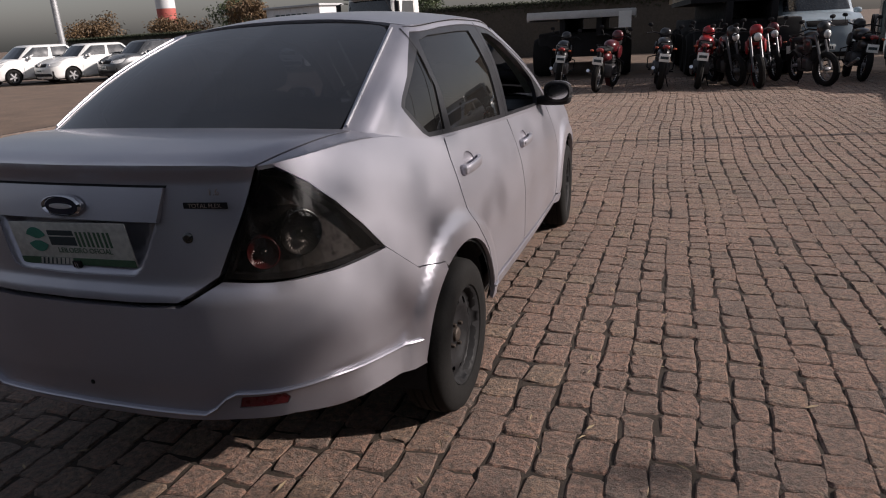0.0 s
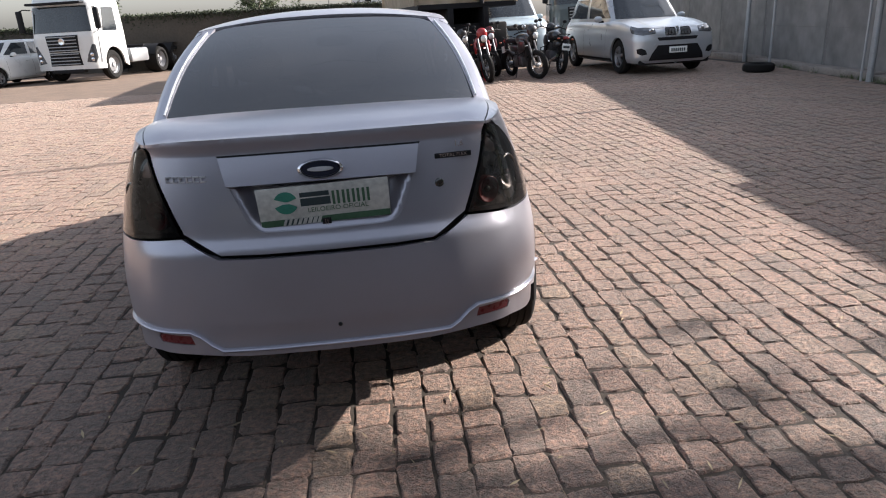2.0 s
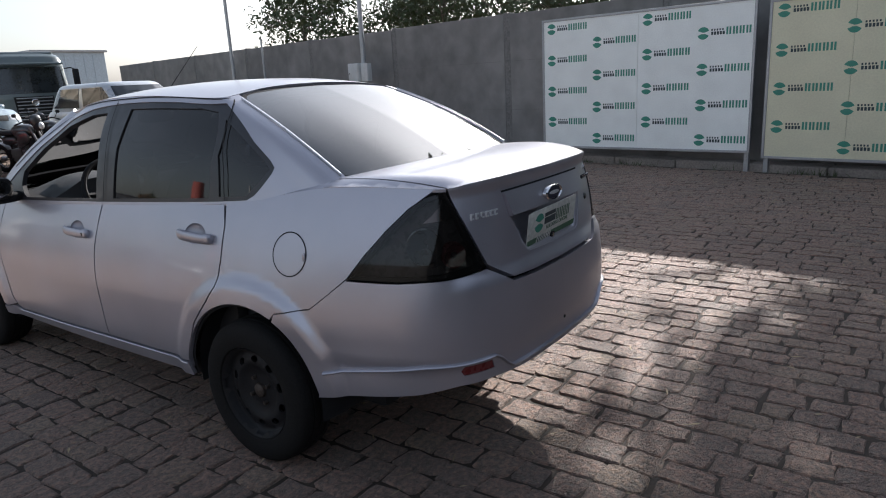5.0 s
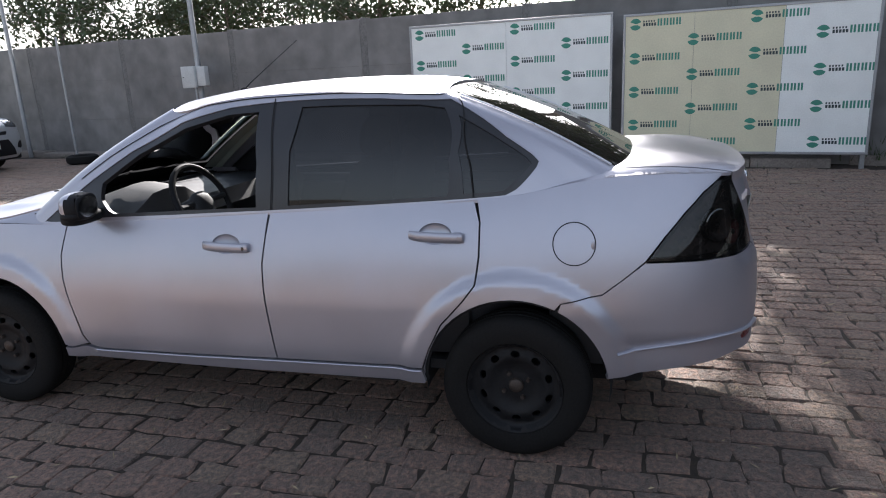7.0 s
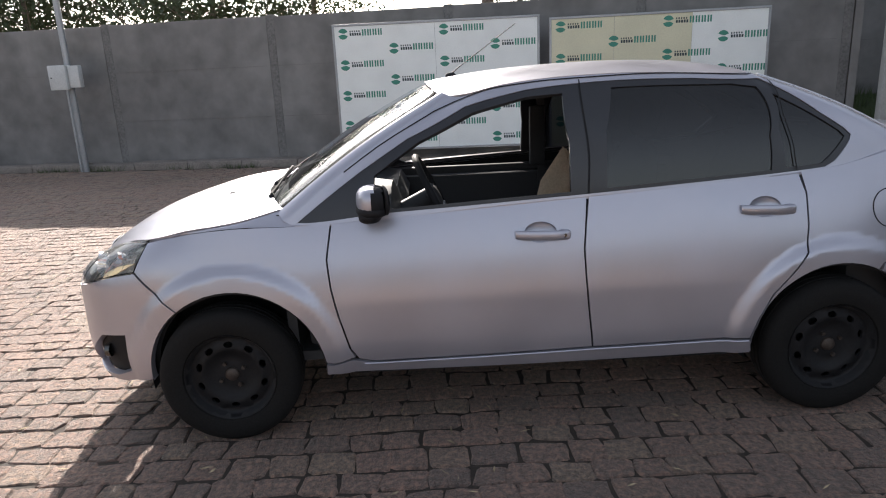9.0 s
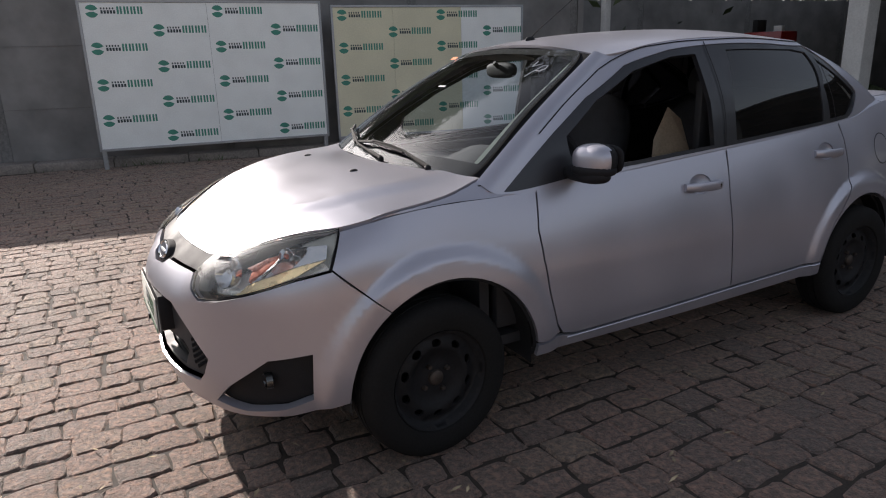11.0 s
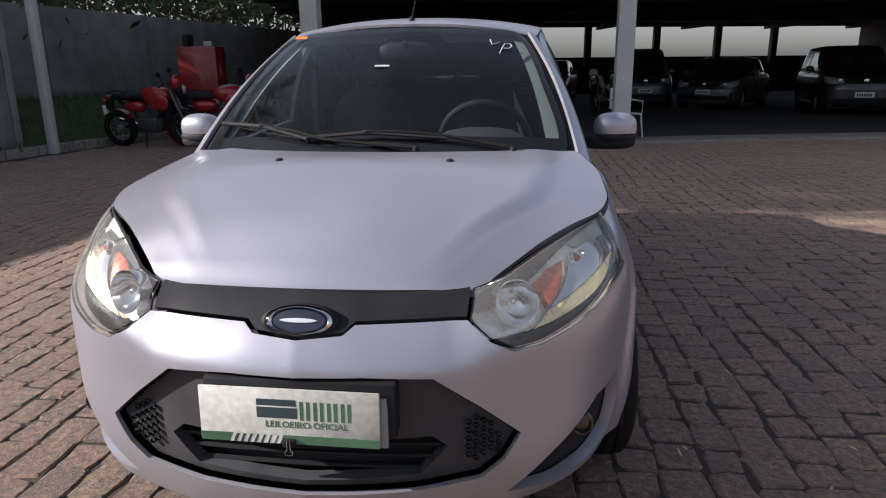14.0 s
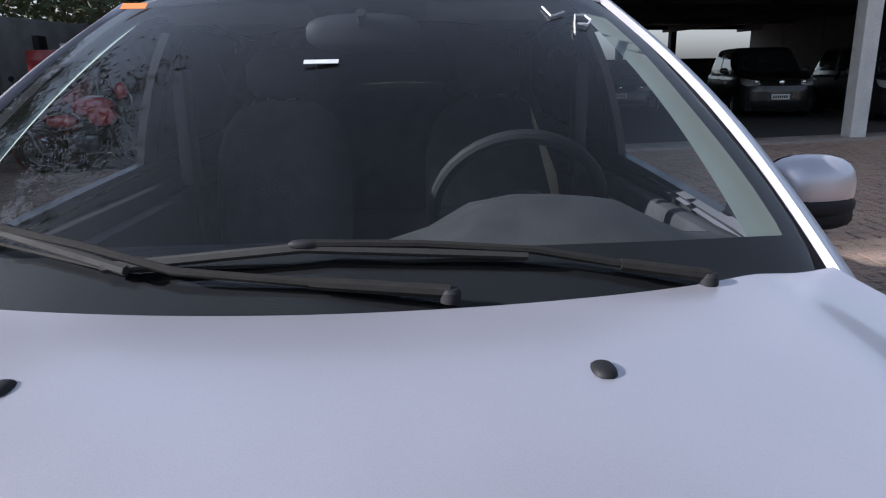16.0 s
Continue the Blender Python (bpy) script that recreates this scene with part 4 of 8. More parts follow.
R0 = Curve([(0, -1.690, 1.106), (0.35, -1.670, 1.104), (0.595, -1.590, 1.096), (0.652, -1.45, 1.062), (0.698, -1.2, 1.012), (0.732, -0.6, 0.976), (0.742, 0, 0.942), (0.744, 0.5, 0.912), (0.736, 0.90, 0.890), (0.680, 1.0, 0.935), (0.40, 1.085, 0.952), (0, 1.125, 0.958)], 20)
R1 = Curve([(0, -0.915, 1.436), (0.30, -0.920, 1.428), (0.505, -0.945, 1.400), (0.548, -0.90, 1.396), (0.562, -0.78, 1.400), (0.573, -0.45, 1.416), (0.570, -0.15, 1.412), (0.560, 0.07, 1.390), (0.540, 0.24, 1.352), (0.508, 0.318, 1.374), (0.30, 0.366, 1.398), (0, 0.385, 1.408)], 20)
KN = len(R0.knots) - 1
MIDK = Curve([tuple((R0.at(R0.knots[i]) + R1.at(R1.knots[i])) / 2) for i in range(KN + 1)], 20)
GL = MIDK.length
GH = 0.55


def house(a, b):
    """Glass, pillars and rails: a runs round from the middle of the rear window, b rises from belt to roof."""
    a, b = np.broadcast_arrays(np.asarray(a, float), np.asarray(b, float))
    sg = np.where((a < 0) | (a > GL), -1.0, 1.0)
    q = np.abs(a)
    q = np.where(q > GL, 2 * GL - q, q)
    k = np.interp(q, MIDK.knots, np.arange(KN + 1))
    v = b / GH
    p0 = R0.at(np.interp(k, np.arange(KN + 1), R0.knots))
    p1 = R1.at(np.interp(k, np.arange(KN + 1), R1.knots))
    P = p0 + (p1 - p0) * v[..., None]
    m = (p0 + p1) / 2
    o = np.stack([m[..., 0], m[..., 1] * 0.6 + 0.15, 0.45 + 0 * m[..., 0]], -1)
    o = o / np.linalg.norm(o, axis=-1, keepdims=True)
    P = P + o * (0.030 * np.sin(np.pi * np.clip(v, 0, 1)))[..., None]
    return P * np.stack([sg, 1 + 0 * sg, 1 + 0 * sg], -1)


def mid_house(P):
    return np.stack([P[:, 0] * 0, np.clip(P[:, 1], -0.6, 0.2), P[:, 2] * 0 + 0.85], 1)


K = lambda k: float(np.interp(k, np.arange(KN + 1), MIDK.knots))
_a, _b = np.meshgrid(np.linspace(K(2), K(9.3), 260), np.linspace(-0.03, GH, 80))
_g = house(_a, _b)


def hs(*pts):
    """Places of the side glass by their y and z."""
    out = []
    for y, z in pts:
        i = np.unravel_index(np.argmin((_g[..., 1] - y) ** 2 + (_g[..., 2] - z) ** 2), _a.shape)
        a, b = _a[i], _b[i]
        for _ in range(4):
            p, pa, pb = house(a, b), house(a + 1e-3, b), house(a, b + 1e-3)
            J = np.array([[(pa - p)[1], (pb - p)[1]], [(pa - p)[2], (pb - p)[2]]]) / 1e-3
            d = np.linalg.solve(J, np.array([y - p[1], z - p[2]]))
            a, b = a + float(np.clip(d[0], -0.03, 0.03)), b + float(np.clip(d[1], -0.03, 0.03))
        out.append((a, b))
    return out


def bent(pts, n=6):
    """A closed outline rounded through its points."""
    p = np.array(pts)
    q = np.vstack([p[-2:], p, p[:3]])
    c = Curve(q, n)
    return [tuple(v) for v in c.p[2 * n:-3 * n]]


dlo = [(0.915, 0.900), (0.61, 0.922), (0.2, 0.941), (-0.225, 0.962), (-0.7, 0.988), (-1.108, 1.012), (-1.205, 1.020), (-1.245, 1.040), (-1.318, 1.120), (-1.325, 1.140), (-1.30, 1.165), (-1.20, 1.232), (-1.02, 1.350), (-0.975, 1.374), (-0.70, 1.386), (-0.297, 1.390), (-0.018, 1.370), (0.227, 1.315), (0.463, 1.202), (0.655, 1.085), (0.80, 0.985)]
win_f = [(0.53, 0.940), (0.2, 0.957), (-0.175, 0.974), (-0.178, 1.15), (-0.165, 1.352), (-0.02, 1.344), (0.20, 1.293), (0.42, 1.190), (0.60, 1.070), (0.60, 1.0), (0.56, 0.955)]
win_r = [(-0.320, 0.982), (-0.62, 0.999), (-0.985, 1.018), (-0.985, 1.15), (-0.955, 1.345), (-0.85, 1.360), (-0.36, 1.366), (-0.325, 1.20)]
win_q = [(-1.045, 1.026), (-1.195, 1.036), (-1.300, 1.135), (-1.275, 1.160), (-1.13, 1.252), (-1.015, 1.315), (-1.02, 1.18)]
side_all = [(a, 0.0) for a in np.linspace(K(2.08), K(9), 40)] + [(a, GH) for a in np.linspace(K(9), K(2.08), 40)]
for sx in (-1, 1):
    D, F, R, Q = hs(*dlo), hs(*win_f), hs(*win_r), hs(*win_q)
    sf = skin("side_frame", house, side_all, mid_house, PAINT, CAR, holes=[D], sx=sx, rim=0.03, gap=0, label="silver roof rail and pillars")
    skin("window_frame", house, D, mid_house, FRAMEM, CAR, holes=[F, R, Q], sx=sx, off=-0.004, rim=0.022, gap=-0.002, label="black window surround of the doors")
    skin("rear_side_glass", house, R, mid_house, TINT, CAR, sx=sx, off=-0.010, rim=0.003, gap=-0.003, label="dark tinted side window")
    skin("quarter_glass", house, Q, mid_house, TINT, CAR, sx=sx, off=-0.009, rim=0.003, gap=-0.003, label="dark tinted quarter window")
    # the shoulder where pillar and flank meet
    bm = bmesh.new()
    rows = []
    for y in np.linspace(-1.572, 0.92, 60):
        i, j = int(np.argmin(np.abs(TOP.p[:, 1] - y) + (TOP.p[:, 0] < 0.5))), int(np.argmin(np.abs(R0.p[:, 1] - y) + (R0.p[:, 0] < 0.5)))
        a, b = TOP.p[i], R0.p[j]
        rows.append([bm.verts.new((q[0] * sx, q[1], q[2] + d)) for q, d in ((a + np.array([0.001, 0, 0]), -0.012), (a, -0.002), (a * 0.5 + b * 0.5, 0.0), (b - np.array([0.004, 0, 0]), 0.004))])
    for a, b in zip(rows, rows[1:]):
        for k in range(3):
            bm.faces.new((a[k], a[k + 1], b[k + 1], b[k]))
    bmesh.ops.recalc_face_normals(bm, faces=bm.faces)
    part("shoulder", bm, PAINT, sf)
    # seams of the door frames and the B pillar
    bm = bmesh.new()
    frame_line = hs((0.72, 1.085), (0.48, 1.232), (0.24, 1.342), (-0.02, 1.395), (-0.3, 1.408), (-0.7, 1.404), (-0.96, 1.392))
    for line, lift in ((frame_line, 0.0022), (hs((-0.245, 0.965), (-0.25, 1.15), (-0.235, 1.40)), 0.0016), (hs((-0.98, 1.386), (-1.04, 1.25), (-1.075, 1.10), (-1.085, 1.012)), 0.0016)):
        c = Curve(line)
        pts = c.unit(np.linspace(0, 1, 40))
        q = house(pts[:, 0], pts[:, 1])
        da = house(pts[:, 0] + 1e-3, pts[:, 1]) - q
        db = house(pts[:, 0], pts[:, 1] + 1e-3) - q
        nn = np.cross(da, db)
        nn /= np.linalg.norm(nn, axis=1, keepdims=True)
        nn *= np.sign(np.sum(nn * q * np.array([1, 0, 0.3]), 1, keepdims=True))
        tt = np.gradient(q, axis=0)
        tt /= np.linalg.norm(tt, axis=1, keepdims=True)
        ss = np.cross(tt, nn) * 0.0026
        for i in range(len(q) - 1):
            bm.faces.new([bm.verts.new(Vector(v) * 1.0) for v in [w * np.array([sx, 1, 1]) for w in (q[i] - ss[i] + nn[i] * lift, q[i] + ss[i] + nn[i] * lift, q[i + 1] + ss[i + 1] + nn[i + 1] * lift, q[i + 1] - ss[i + 1] + nn[i + 1] * lift)]])
    part("door_frame_gap", bm, DARK, sf)
    # mirrors: a silver shell on a black foot, the glass towards the rear
    mc = Vector((0.848 * sx, 0.60, 0.998))
    bm = bmesh.new()
    add_ellipsoid(bm, (0, 0, 0), (0.082, 0.060, 0.058), 2.7, 24, Matrix.Translation(mc) @ Matrix.Rotation(radians(-12 * sx), 4, "Z"))
    bmesh.ops.delete(bm, geom=[v for v in bm.verts if v.co.y < mc.y - 0.016], context="VERTS")
    inner = bmesh.new()
    add_ellipsoid(inner, (0, 0, 0), (0.0808, 0.0592, 0.0568), 2.7, 24, Matrix.Translation(mc) @ Matrix.Rotation(radians(-12 * sx), 4, "Z"))
    bmesh.ops.delete(inner, geom=[v for v in inner.verts if v.co.y < mc.y - 0.050], context="VERTS")
    mir = part("door_mirror", bm, PAINT, CAR, "silver door mirror shell")
    part("mirror_back", inner, BLACK, mir, "black rear edge of the mirror")
    part("mirror_underside", add_ellipsoid(bmesh.new(), (0, 0.004, -0.035), (0.0815, 0.0585, 0.0250), 2.9, 20, Matrix.Translation(mc) @ Matrix.Rotation(radians(-12 * sx), 4, "Z")), BLACK, mir)
    part("mirror_foot", add_ellipsoid(bmesh.new(), (0.820 * sx, 0.612, 0.945), (0.105, 0.045, 0.030), 3, 20), BLACK, mir, "black mirror foot")
    part("mirror_rim", add_ellipsoid(bmesh.new(), (0, 0, 0), (0.076, 0.009, 0.052), 3.2, 24, Matrix.Translation(mc + Vector((0.004 * sx, -0.047, 0))) @ Matrix.Rotation(radians(-12 * sx), 4, "Z")), BLACK, mir)
    part("mirror_glass", add_lathe(bmesh.new(), [(0, 0.002), (1, 0.0)], 32, Matrix.Translation(mc + Vector((0.006 * sx, -0.0575, 0))) @ Matrix.Rotation(radians(-10 * sx), 4, "Z") @ Matrix.Rotation(radians(90), 4, "X") @ Matrix.Diagonal((0.066, 0.043, 1, 1))), CHROME, mir)

ws = [(K(9.16), 0.012), (K(10), 0.004), (GL, 0.0), (2 * GL - K(10), 0.004), (2 * GL - K(9.16), 0.012), (2 * GL - K(9.13), GH * 0.5), (2 * GL - K(9.20), GH * 0.955), (2 * GL - K(10), GH * 0.975), (GL, GH * 0.982), (K(10), GH * 0.975), (K(9.20), GH * 0.955), (K(9.13), GH * 0.5)]
rw = [(K(1.84), GH * 0.03), (K(1), 0.006), (0, 0.002), (-K(1), 0.006), (-K(1.84), GH * 0.03), (-K(1.86), GH * 0.5), (-K(1.80), GH * 0.925), (-K(1), GH * 0.955), (0, GH * 0.965), (K(1), GH * 0.955), (K(1.80), GH * 0.925), (K(1.86), GH * 0.5)]
ws, rw = bent(ws), bent(rw)
wglass = skin("windscreen", house, ws, mid_house, CLEAR, CAR, off=-0.004, rim=0.004, gap=0.002, label="clear windscreen with a dark rim")
frit = shrink(dense(np.array(ws), 0.03), 0.026)
frit[:, 1] = np.where(frit[:, 1] < GH * 0.25, np.maximum(frit[:, 1], GH * 0.115), frit[:, 1])
skin("windscreen_rim", house, ws, mid_house, FRIT, wglass, holes=[frit], off=-0.010, rim=0, gap=-0.001)
skin("windscreen_seal", house, [(K(9.0), 0), (GL, -0.012), (2 * GL - K(9.0), 0), (2 * GL - K(9.0), GH), (GL, GH), (K(9.0), GH)], mid_house, FRIT, wglass, holes=[shrink(dense(np.array(ws), 0.03), 0.010)], off=-0.014, rim=0, gap=0)
wglass.visible_shadow = False
rglass = skin("rear_window", house, rw, mid_house, REARTINT, CAR, off=-0.002, rim=0.005, gap=0.002, label="dark tinted rear window")
skin("rear_window_seal", house, [(K(2.1), 0), (0, -0.004), (-K(2.1), 0), (-K(2.1), GH), (0, GH), (K(2.1), GH)], mid_house, BLACK, rglass, holes=[shrink(dense(np.array(rw), 0.03), 0.014)], off=-0.009, rim=0, gap=0)
skin("rear_pillar_edge", house, [(K(1.86), 0.0), (K(2.1), 0.0), (K(2.1), GH), (K(1.82), GH)], mid_house, PAINT, CAR, off=0.0, rim=0.01, gap=0)
skin("rear_pillar_edge", house, [(K(1.86), 0.0), (K(2.1), 0.0), (K(2.1), GH), (K(1.82), GH)], mid_house, PAINT, CAR, off=0.0, rim=0.01, gap=0, sx=-1)

for sgn in (-1, 1):
    q = house(np.full(24, K(1.90)), np.linspace(0.02, GH * 0.93, 24))
    part("window_bead", add_tube(bmesh.new(), [(v[0] * sgn, v[1] - 0.002, v[2] + 0.004) for v in q], 0.004, 6), SCRIPT, rglass, "bright bead beside the rear window")

ZC = Curve([(0.40, 1.405), (0.25, 1.430), (0.02, 1.454), (-0.23, 1.467), (-0.47, 1.470), (-0.70, 1.463), (-0.85, 1.448), (-0.93, 1.434)])
XE = Curve([(0.42, 0.535, 1.345), (0.24, 0.541, 1.360), (0.07, 0.561, 1.392), (-0.15, 0.571, 1.413), (-0.45, 0.574, 1.417), (-0.78, 0.563, 1.401), (-0.96, 0.548, 1.392)])


def roof_fn(x, y):
    x, y = np.broadcast_arrays(np.asarray(x, float), np.asarray(y, float))
    zc = np.interp(-y, -ZC.p[:, 0], ZC.p[:, 1])
    xe, ze = np.interp(-y, -XE.p[:, 0], XE.p[:, 1]), np.interp(-y, -XE.p[:, 0], XE.p[:, 2])
    return np.stack([x, y, zc - (zc - ze) * (np.abs(x) / xe) ** 2.3], -1)


rl = R1.unit(np.linspace(0, 1, 120))
roof_half = [(x * 1.0, y) for x, y in rl[:, :2]]
roof = skin("roof", roof_fn, roof_half + [(-x, y) for x, y in roof_half[::-1][1:-1]], mid_car, PAINT, CAR, rim=0.012, gap=0, step=0.035, off=0.0015)
bm = bmesh.new()
add_ellipsoid(bm, (0, 0.256, 1.432), (0.013, 0.026, 0.016), 2.2, 14)
ant = part("aerial_foot", bm, BLACK, CAR, "black aerial foot")
part("aerial_rod", add_tube(bmesh.new(), [(0, 0.256, 1.438), (0, 0.22, 1.468), (0, -0.06, 1.66)], 0.0036, 8, 0.4), BLACK, ant)

# the dark lining behind the gaps, floor and wheel wells
vs, fs = [], []
for outl in (door_f, door_r, fender, quarter, rocker):
    for sx in (-1, 1):
        v, f = skin("x", body, outl, mid_body, DARK, None, sx=sx, off=-0.020, rim=0, gap=-0.010, step=0.08, mesh_only=True)
        k = len(vs)
        vs += v
        fs += [tuple(i + k for i in q) for q in f]
for outl, hol in ((across(bump_half), [across(grille_hole), fog_hole, [(2 * SL - s, z) for s, z in fog_hole]]), (tail(rb_half), []), (tail(lid_half), [])):
    v, f = skin("x", body, outl, mid_body, DARK, None, holes=hol, off=-0.055, rim=0, gap=-0.004, step=0.08, mesh_only=True)
    k = len(vs)
    vs += v
    fs += [tuple(i + k for i in q) for q in f]
me = bpy.data.meshes.new("inner_shell")
me.from_pydata(vs, [], fs)
part("inner_shell", me, DARK, CAR)
bm = bmesh.new()
add_box(bm, (-0.58, -1.72, 0.24), (0.58, 1.70, 0.32), 0.02)
add_box(bm, (-0.74, -0.85, 0.24), (0.74, 0.75, 0.32), 0.02)
add_tube(bm, [(0.33, -2.0, 0.33), (0.33, -1.7, 0.30), (0.25, -0.9, 0.24)], 0.024, 10)
part("underbody", bm, DARK, CAR)
for sx in (-1, 1):
    for y0, z0, r in ARCH:
        bm = bmesh.new()
        rows = []
        for a in np.linspace(-8, 188, 26):
            c, s = math.cos(radians(a)), math.sin(radians(a))
            rows.append([bm.verts.new((x * sx, y0 + (r + g) * c, z0 + (r + g) * s)) for x, g in ((0.785, 0.004), (0.70, 0.012), (0.48, 0.012))])
        for a, b in zip(rows, rows[1:]):
            for k in range(2):
                bm.faces.new((a[k], a[k + 1], b[k + 1], b[k]))
        hub = bm.verts.new((0.48 * sx, y0, z0))
        for a, b in zip(rows, rows[1:]):
            bm.faces.new((a[2], b[2], hub))
        part("wheel_well", bm, DARK, CAR)

# wheels: rubber, a pressed black steel rim with round holes, hub and nuts
def wheel(parent, x, y, z, sx, steer=0.0):
    m = Matrix.Translation((x, y, z)) @ Matrix.Rotation(radians(steer), 4, "Z") @ Matrix.Rotation(radians(90 * sx), 4, "Y")
    ob = part("wheel", add_lathe(bmesh.new(), [(0.183, 0.070), (0.190, 0.082), (0.215, 0.089), (0.250, 0.088), (0.272, 0.078), (0.284, 0.064), (0.288, 0.040), (0.2885, 0.036), (0.282, 0.035), (0.282, 0.029), (0.2895, 0.028), (0.290, 0.006), (0.284, 0.005), (0.284, -0.005), (0.290, -0.006), (0.2895, -0.028), (0.282, -0.029), (0.282, -0.035), (0.288, -0.040), (0.284, -0.064), (0.272, -0.078), (0.250, -0.088), (0.190, -0.082)], 64, m), RUBBER, parent, "worn black tyre on a steel wheel")
    prof = Curve([(0.184, 0.078), (0.178, 0.072), (0.172, 0.050), (0.160, 0.040), (0.145, 0.046), (0.118, 0.052), (0.090, 0.040), (0.066, 0.034), (0.040, 0.036)])

    def fn(a, b):
        r = np.hypot(a, b)
        o = np.argsort(prof.p[:, 0])
        h = np.interp(r, prof.p[o, 0], prof.p[o, 1])
        P = np.stack([a, b, h], -1)
        M = np.array(m)
        return P @ M[:3, :3].T + M[:3, 3]
    ring = lambda r, n, cx=0, cy=0: [(cx + r * math.cos(2 * math.pi * i / n), cy + r * math.sin(2 * math.pi * i / n)) for i in range(n)]
    holes = []
    for i in range(10):
        a = 2 * math.pi * i / 10
        e = [(0.019 * math.cos(t), 0.0135 * math.sin(t)) for t in np.linspace(0, 2 * math.pi, 12, endpoint=False)]
        holes.append([(0.134 * math.cos(a) + q * -math.sin(a) + w * math.cos(a), 0.134 * math.sin(a) + q * math.cos(a) + w * math.sin(a)) for q, w in e])
    cen = lambda P: P - np.array([sx, 0, 0.0])
    skin("rim", fn, ring(0.184, 48), cen, STEEL, ob, holes=holes + [ring(0.030, 16)], rim=0.010, gap=0, step=0.016, label="black pressed steel rim")
    part("rim_barrel", add_lathe(bmesh.new(), [(0.183, 0.072), (0.168, 0.05), (0.160, -0.06), (0.10, -0.03), (0.02, -0.02), (0, -0.02)], 32, m), DARK, ob)
    part("hub", add_lathe(bmesh.new(), [(0.0, 0.052), (0.018, 0.052), (0.027, 0.046), (0.031, 0.030), (0.034, 0.01)], 24, m), HUBM, ob, "bare rusty hub")
    for i in range(4):
        a = 2 * math.pi * i / 4 + 0.5
        part("wheel_nut", add_lathe(bmesh.new(), [(0, 0.050), (0.007, 0.050), (0.0095, 0.044), (0.0095, 0.030)], 6, m @ Matrix.Translation((0.054 * math.cos(a), 0.054 * math.sin(a), 0))), HUBM, ob)
    return ob


for sx in (-1, 1):
    wheel(CAR, 0.735 * sx, 1.235, 0.287, sx, 3)
    wheel(CAR, 0.735 * sx, -1.245, 0.287, sx)

# cabin: floor, dash, wheel, seats
bm = bmesh.new()
add_box(bm, (-0.70, -1.45, 0.30), (0.70, 0.98, 0.34))
add_box(bm, (-0.70, 0.96, 0.30), (0.70, 1.0, 0.93))
add_box(bm, (-0.66, -1.66, 0.34), (0.66, -1.36, 1.04), 0.02)
part("cabin_tub", bm, TRIM, CAR)
for sx in (-1, 1):
    bm = bmesh.new()
    add_box(bm, (0.66 * sx - 0.03, -1.05, 0.36), (0.66 * sx + 0.03, 0.92, 0.86), 0.02)
    add_box(bm, (0.70 * sx - 0.025, -1.1, 0.84), (0.70 * sx + 0.025, 0.86, 0.905), 0.015)
    part("door_lining", bm, TRIM, CAR)
hl = skin("headliner", roof_fn, [(x * 0.97, y * 0.98 - 0.0) for x, y in roof_half] + [(-x * 0.97, y * 0.98) for x, y in roof_half[::-1][1:-1]], mid_car, HEADLINER, CAR, off=-0.028, rim=0, gap=0, step=0.08)
bm = bmesh.new()
rows = []
for x in np.linspace(-0.68, 0.68, 18):
    hump = 0.085 * math.exp(-((x + 0.33) / 0.20) ** 4)
    rows.append([bm.verts.new((x, y, z + (hump if k in (1, 2) else 0))) for k, (y, z) in enumerate(((1.0, 0.915), (0.72, 0.925), (0.55, 0.90), (0.50, 0.82), (0.54, 0.70), (0.66, 0.55)))])
for a, b in zip(rows, rows[1:]):
    for k in range(5):
        bm.faces.new((a[k], a[k + 1], b[k + 1], b[k]))
dash = part("dashboard", bm, TRIM, CAR, "dark dashboard with an instrument hood")
wm = Matrix.Translation((-0.325, 0.36, 0.918)) @ Matrix.Rotation(radians(64), 4, "X")
bm = bmesh.new()
ring = []
for i in range(36):
    a = 2 * math.pi * i / 36
    ring.append([bm.verts.new(wm @ Vector(((0.188 + 0.0155 * math.cos(b)) * math.cos(a), (0.188 + 0.0155 * math.cos(b)) * math.sin(a), 0.0155 * math.sin(b)))) for b in np.linspace(0, 2 * math.pi, 10, endpoint=False)])
for i in range(36):
    for k in range(10):
        a, b = ring[i], ring[(i + 1) % 36]
        bm.faces.new((a[k], a[(k + 1) % 10], b[(k + 1) % 10], b[k]))
sw = part("steering_wheel", bm, BLACK, CAR, "dark steering wheel")
bm = bmesh.new()
add_ellipsoid(bm, (0, -0.01, -0.01), (0.075, 0.065, 0.03), 2.6, 16, wm)
for a in (0, 180, 250, 290):
    add_tube(bm, [wm @ Vector((0.05 * math.cos(radians(a)), 0.05 * math.sin(radians(a)), -0.01)), wm @ Vector((0.178 * math.cos(radians(a)), 0.178 * math.sin(radians(a)), 0))], 0.014, 8)
part("wheel_hub", bm, TRIM, sw)
bm = bmesh.new()
for a in (250, 290):
    add_tube(bm, [wm @ Vector((0.055 * math.cos(radians(a)), 0.055 * math.sin(radians(a)), 0.014)), wm @ Vector((0.165 * math.cos(radians(a)), 0.165 * math.sin(radians(a)), 0.012))], 0.009, 8)
part("wheel_trim", bm, mat("silver_trim", (0.35, 0.35, 0.36), 0.4, 0.5, 0.1), sw, "silver trim on the lower spokes")
part("steering_column", add_tube(bmesh.new(), [wm @ Vector((0, 0, -0.01)), wm @ Vector((0, 0, -0.35))], 0.045, 12), TRIM, sw)


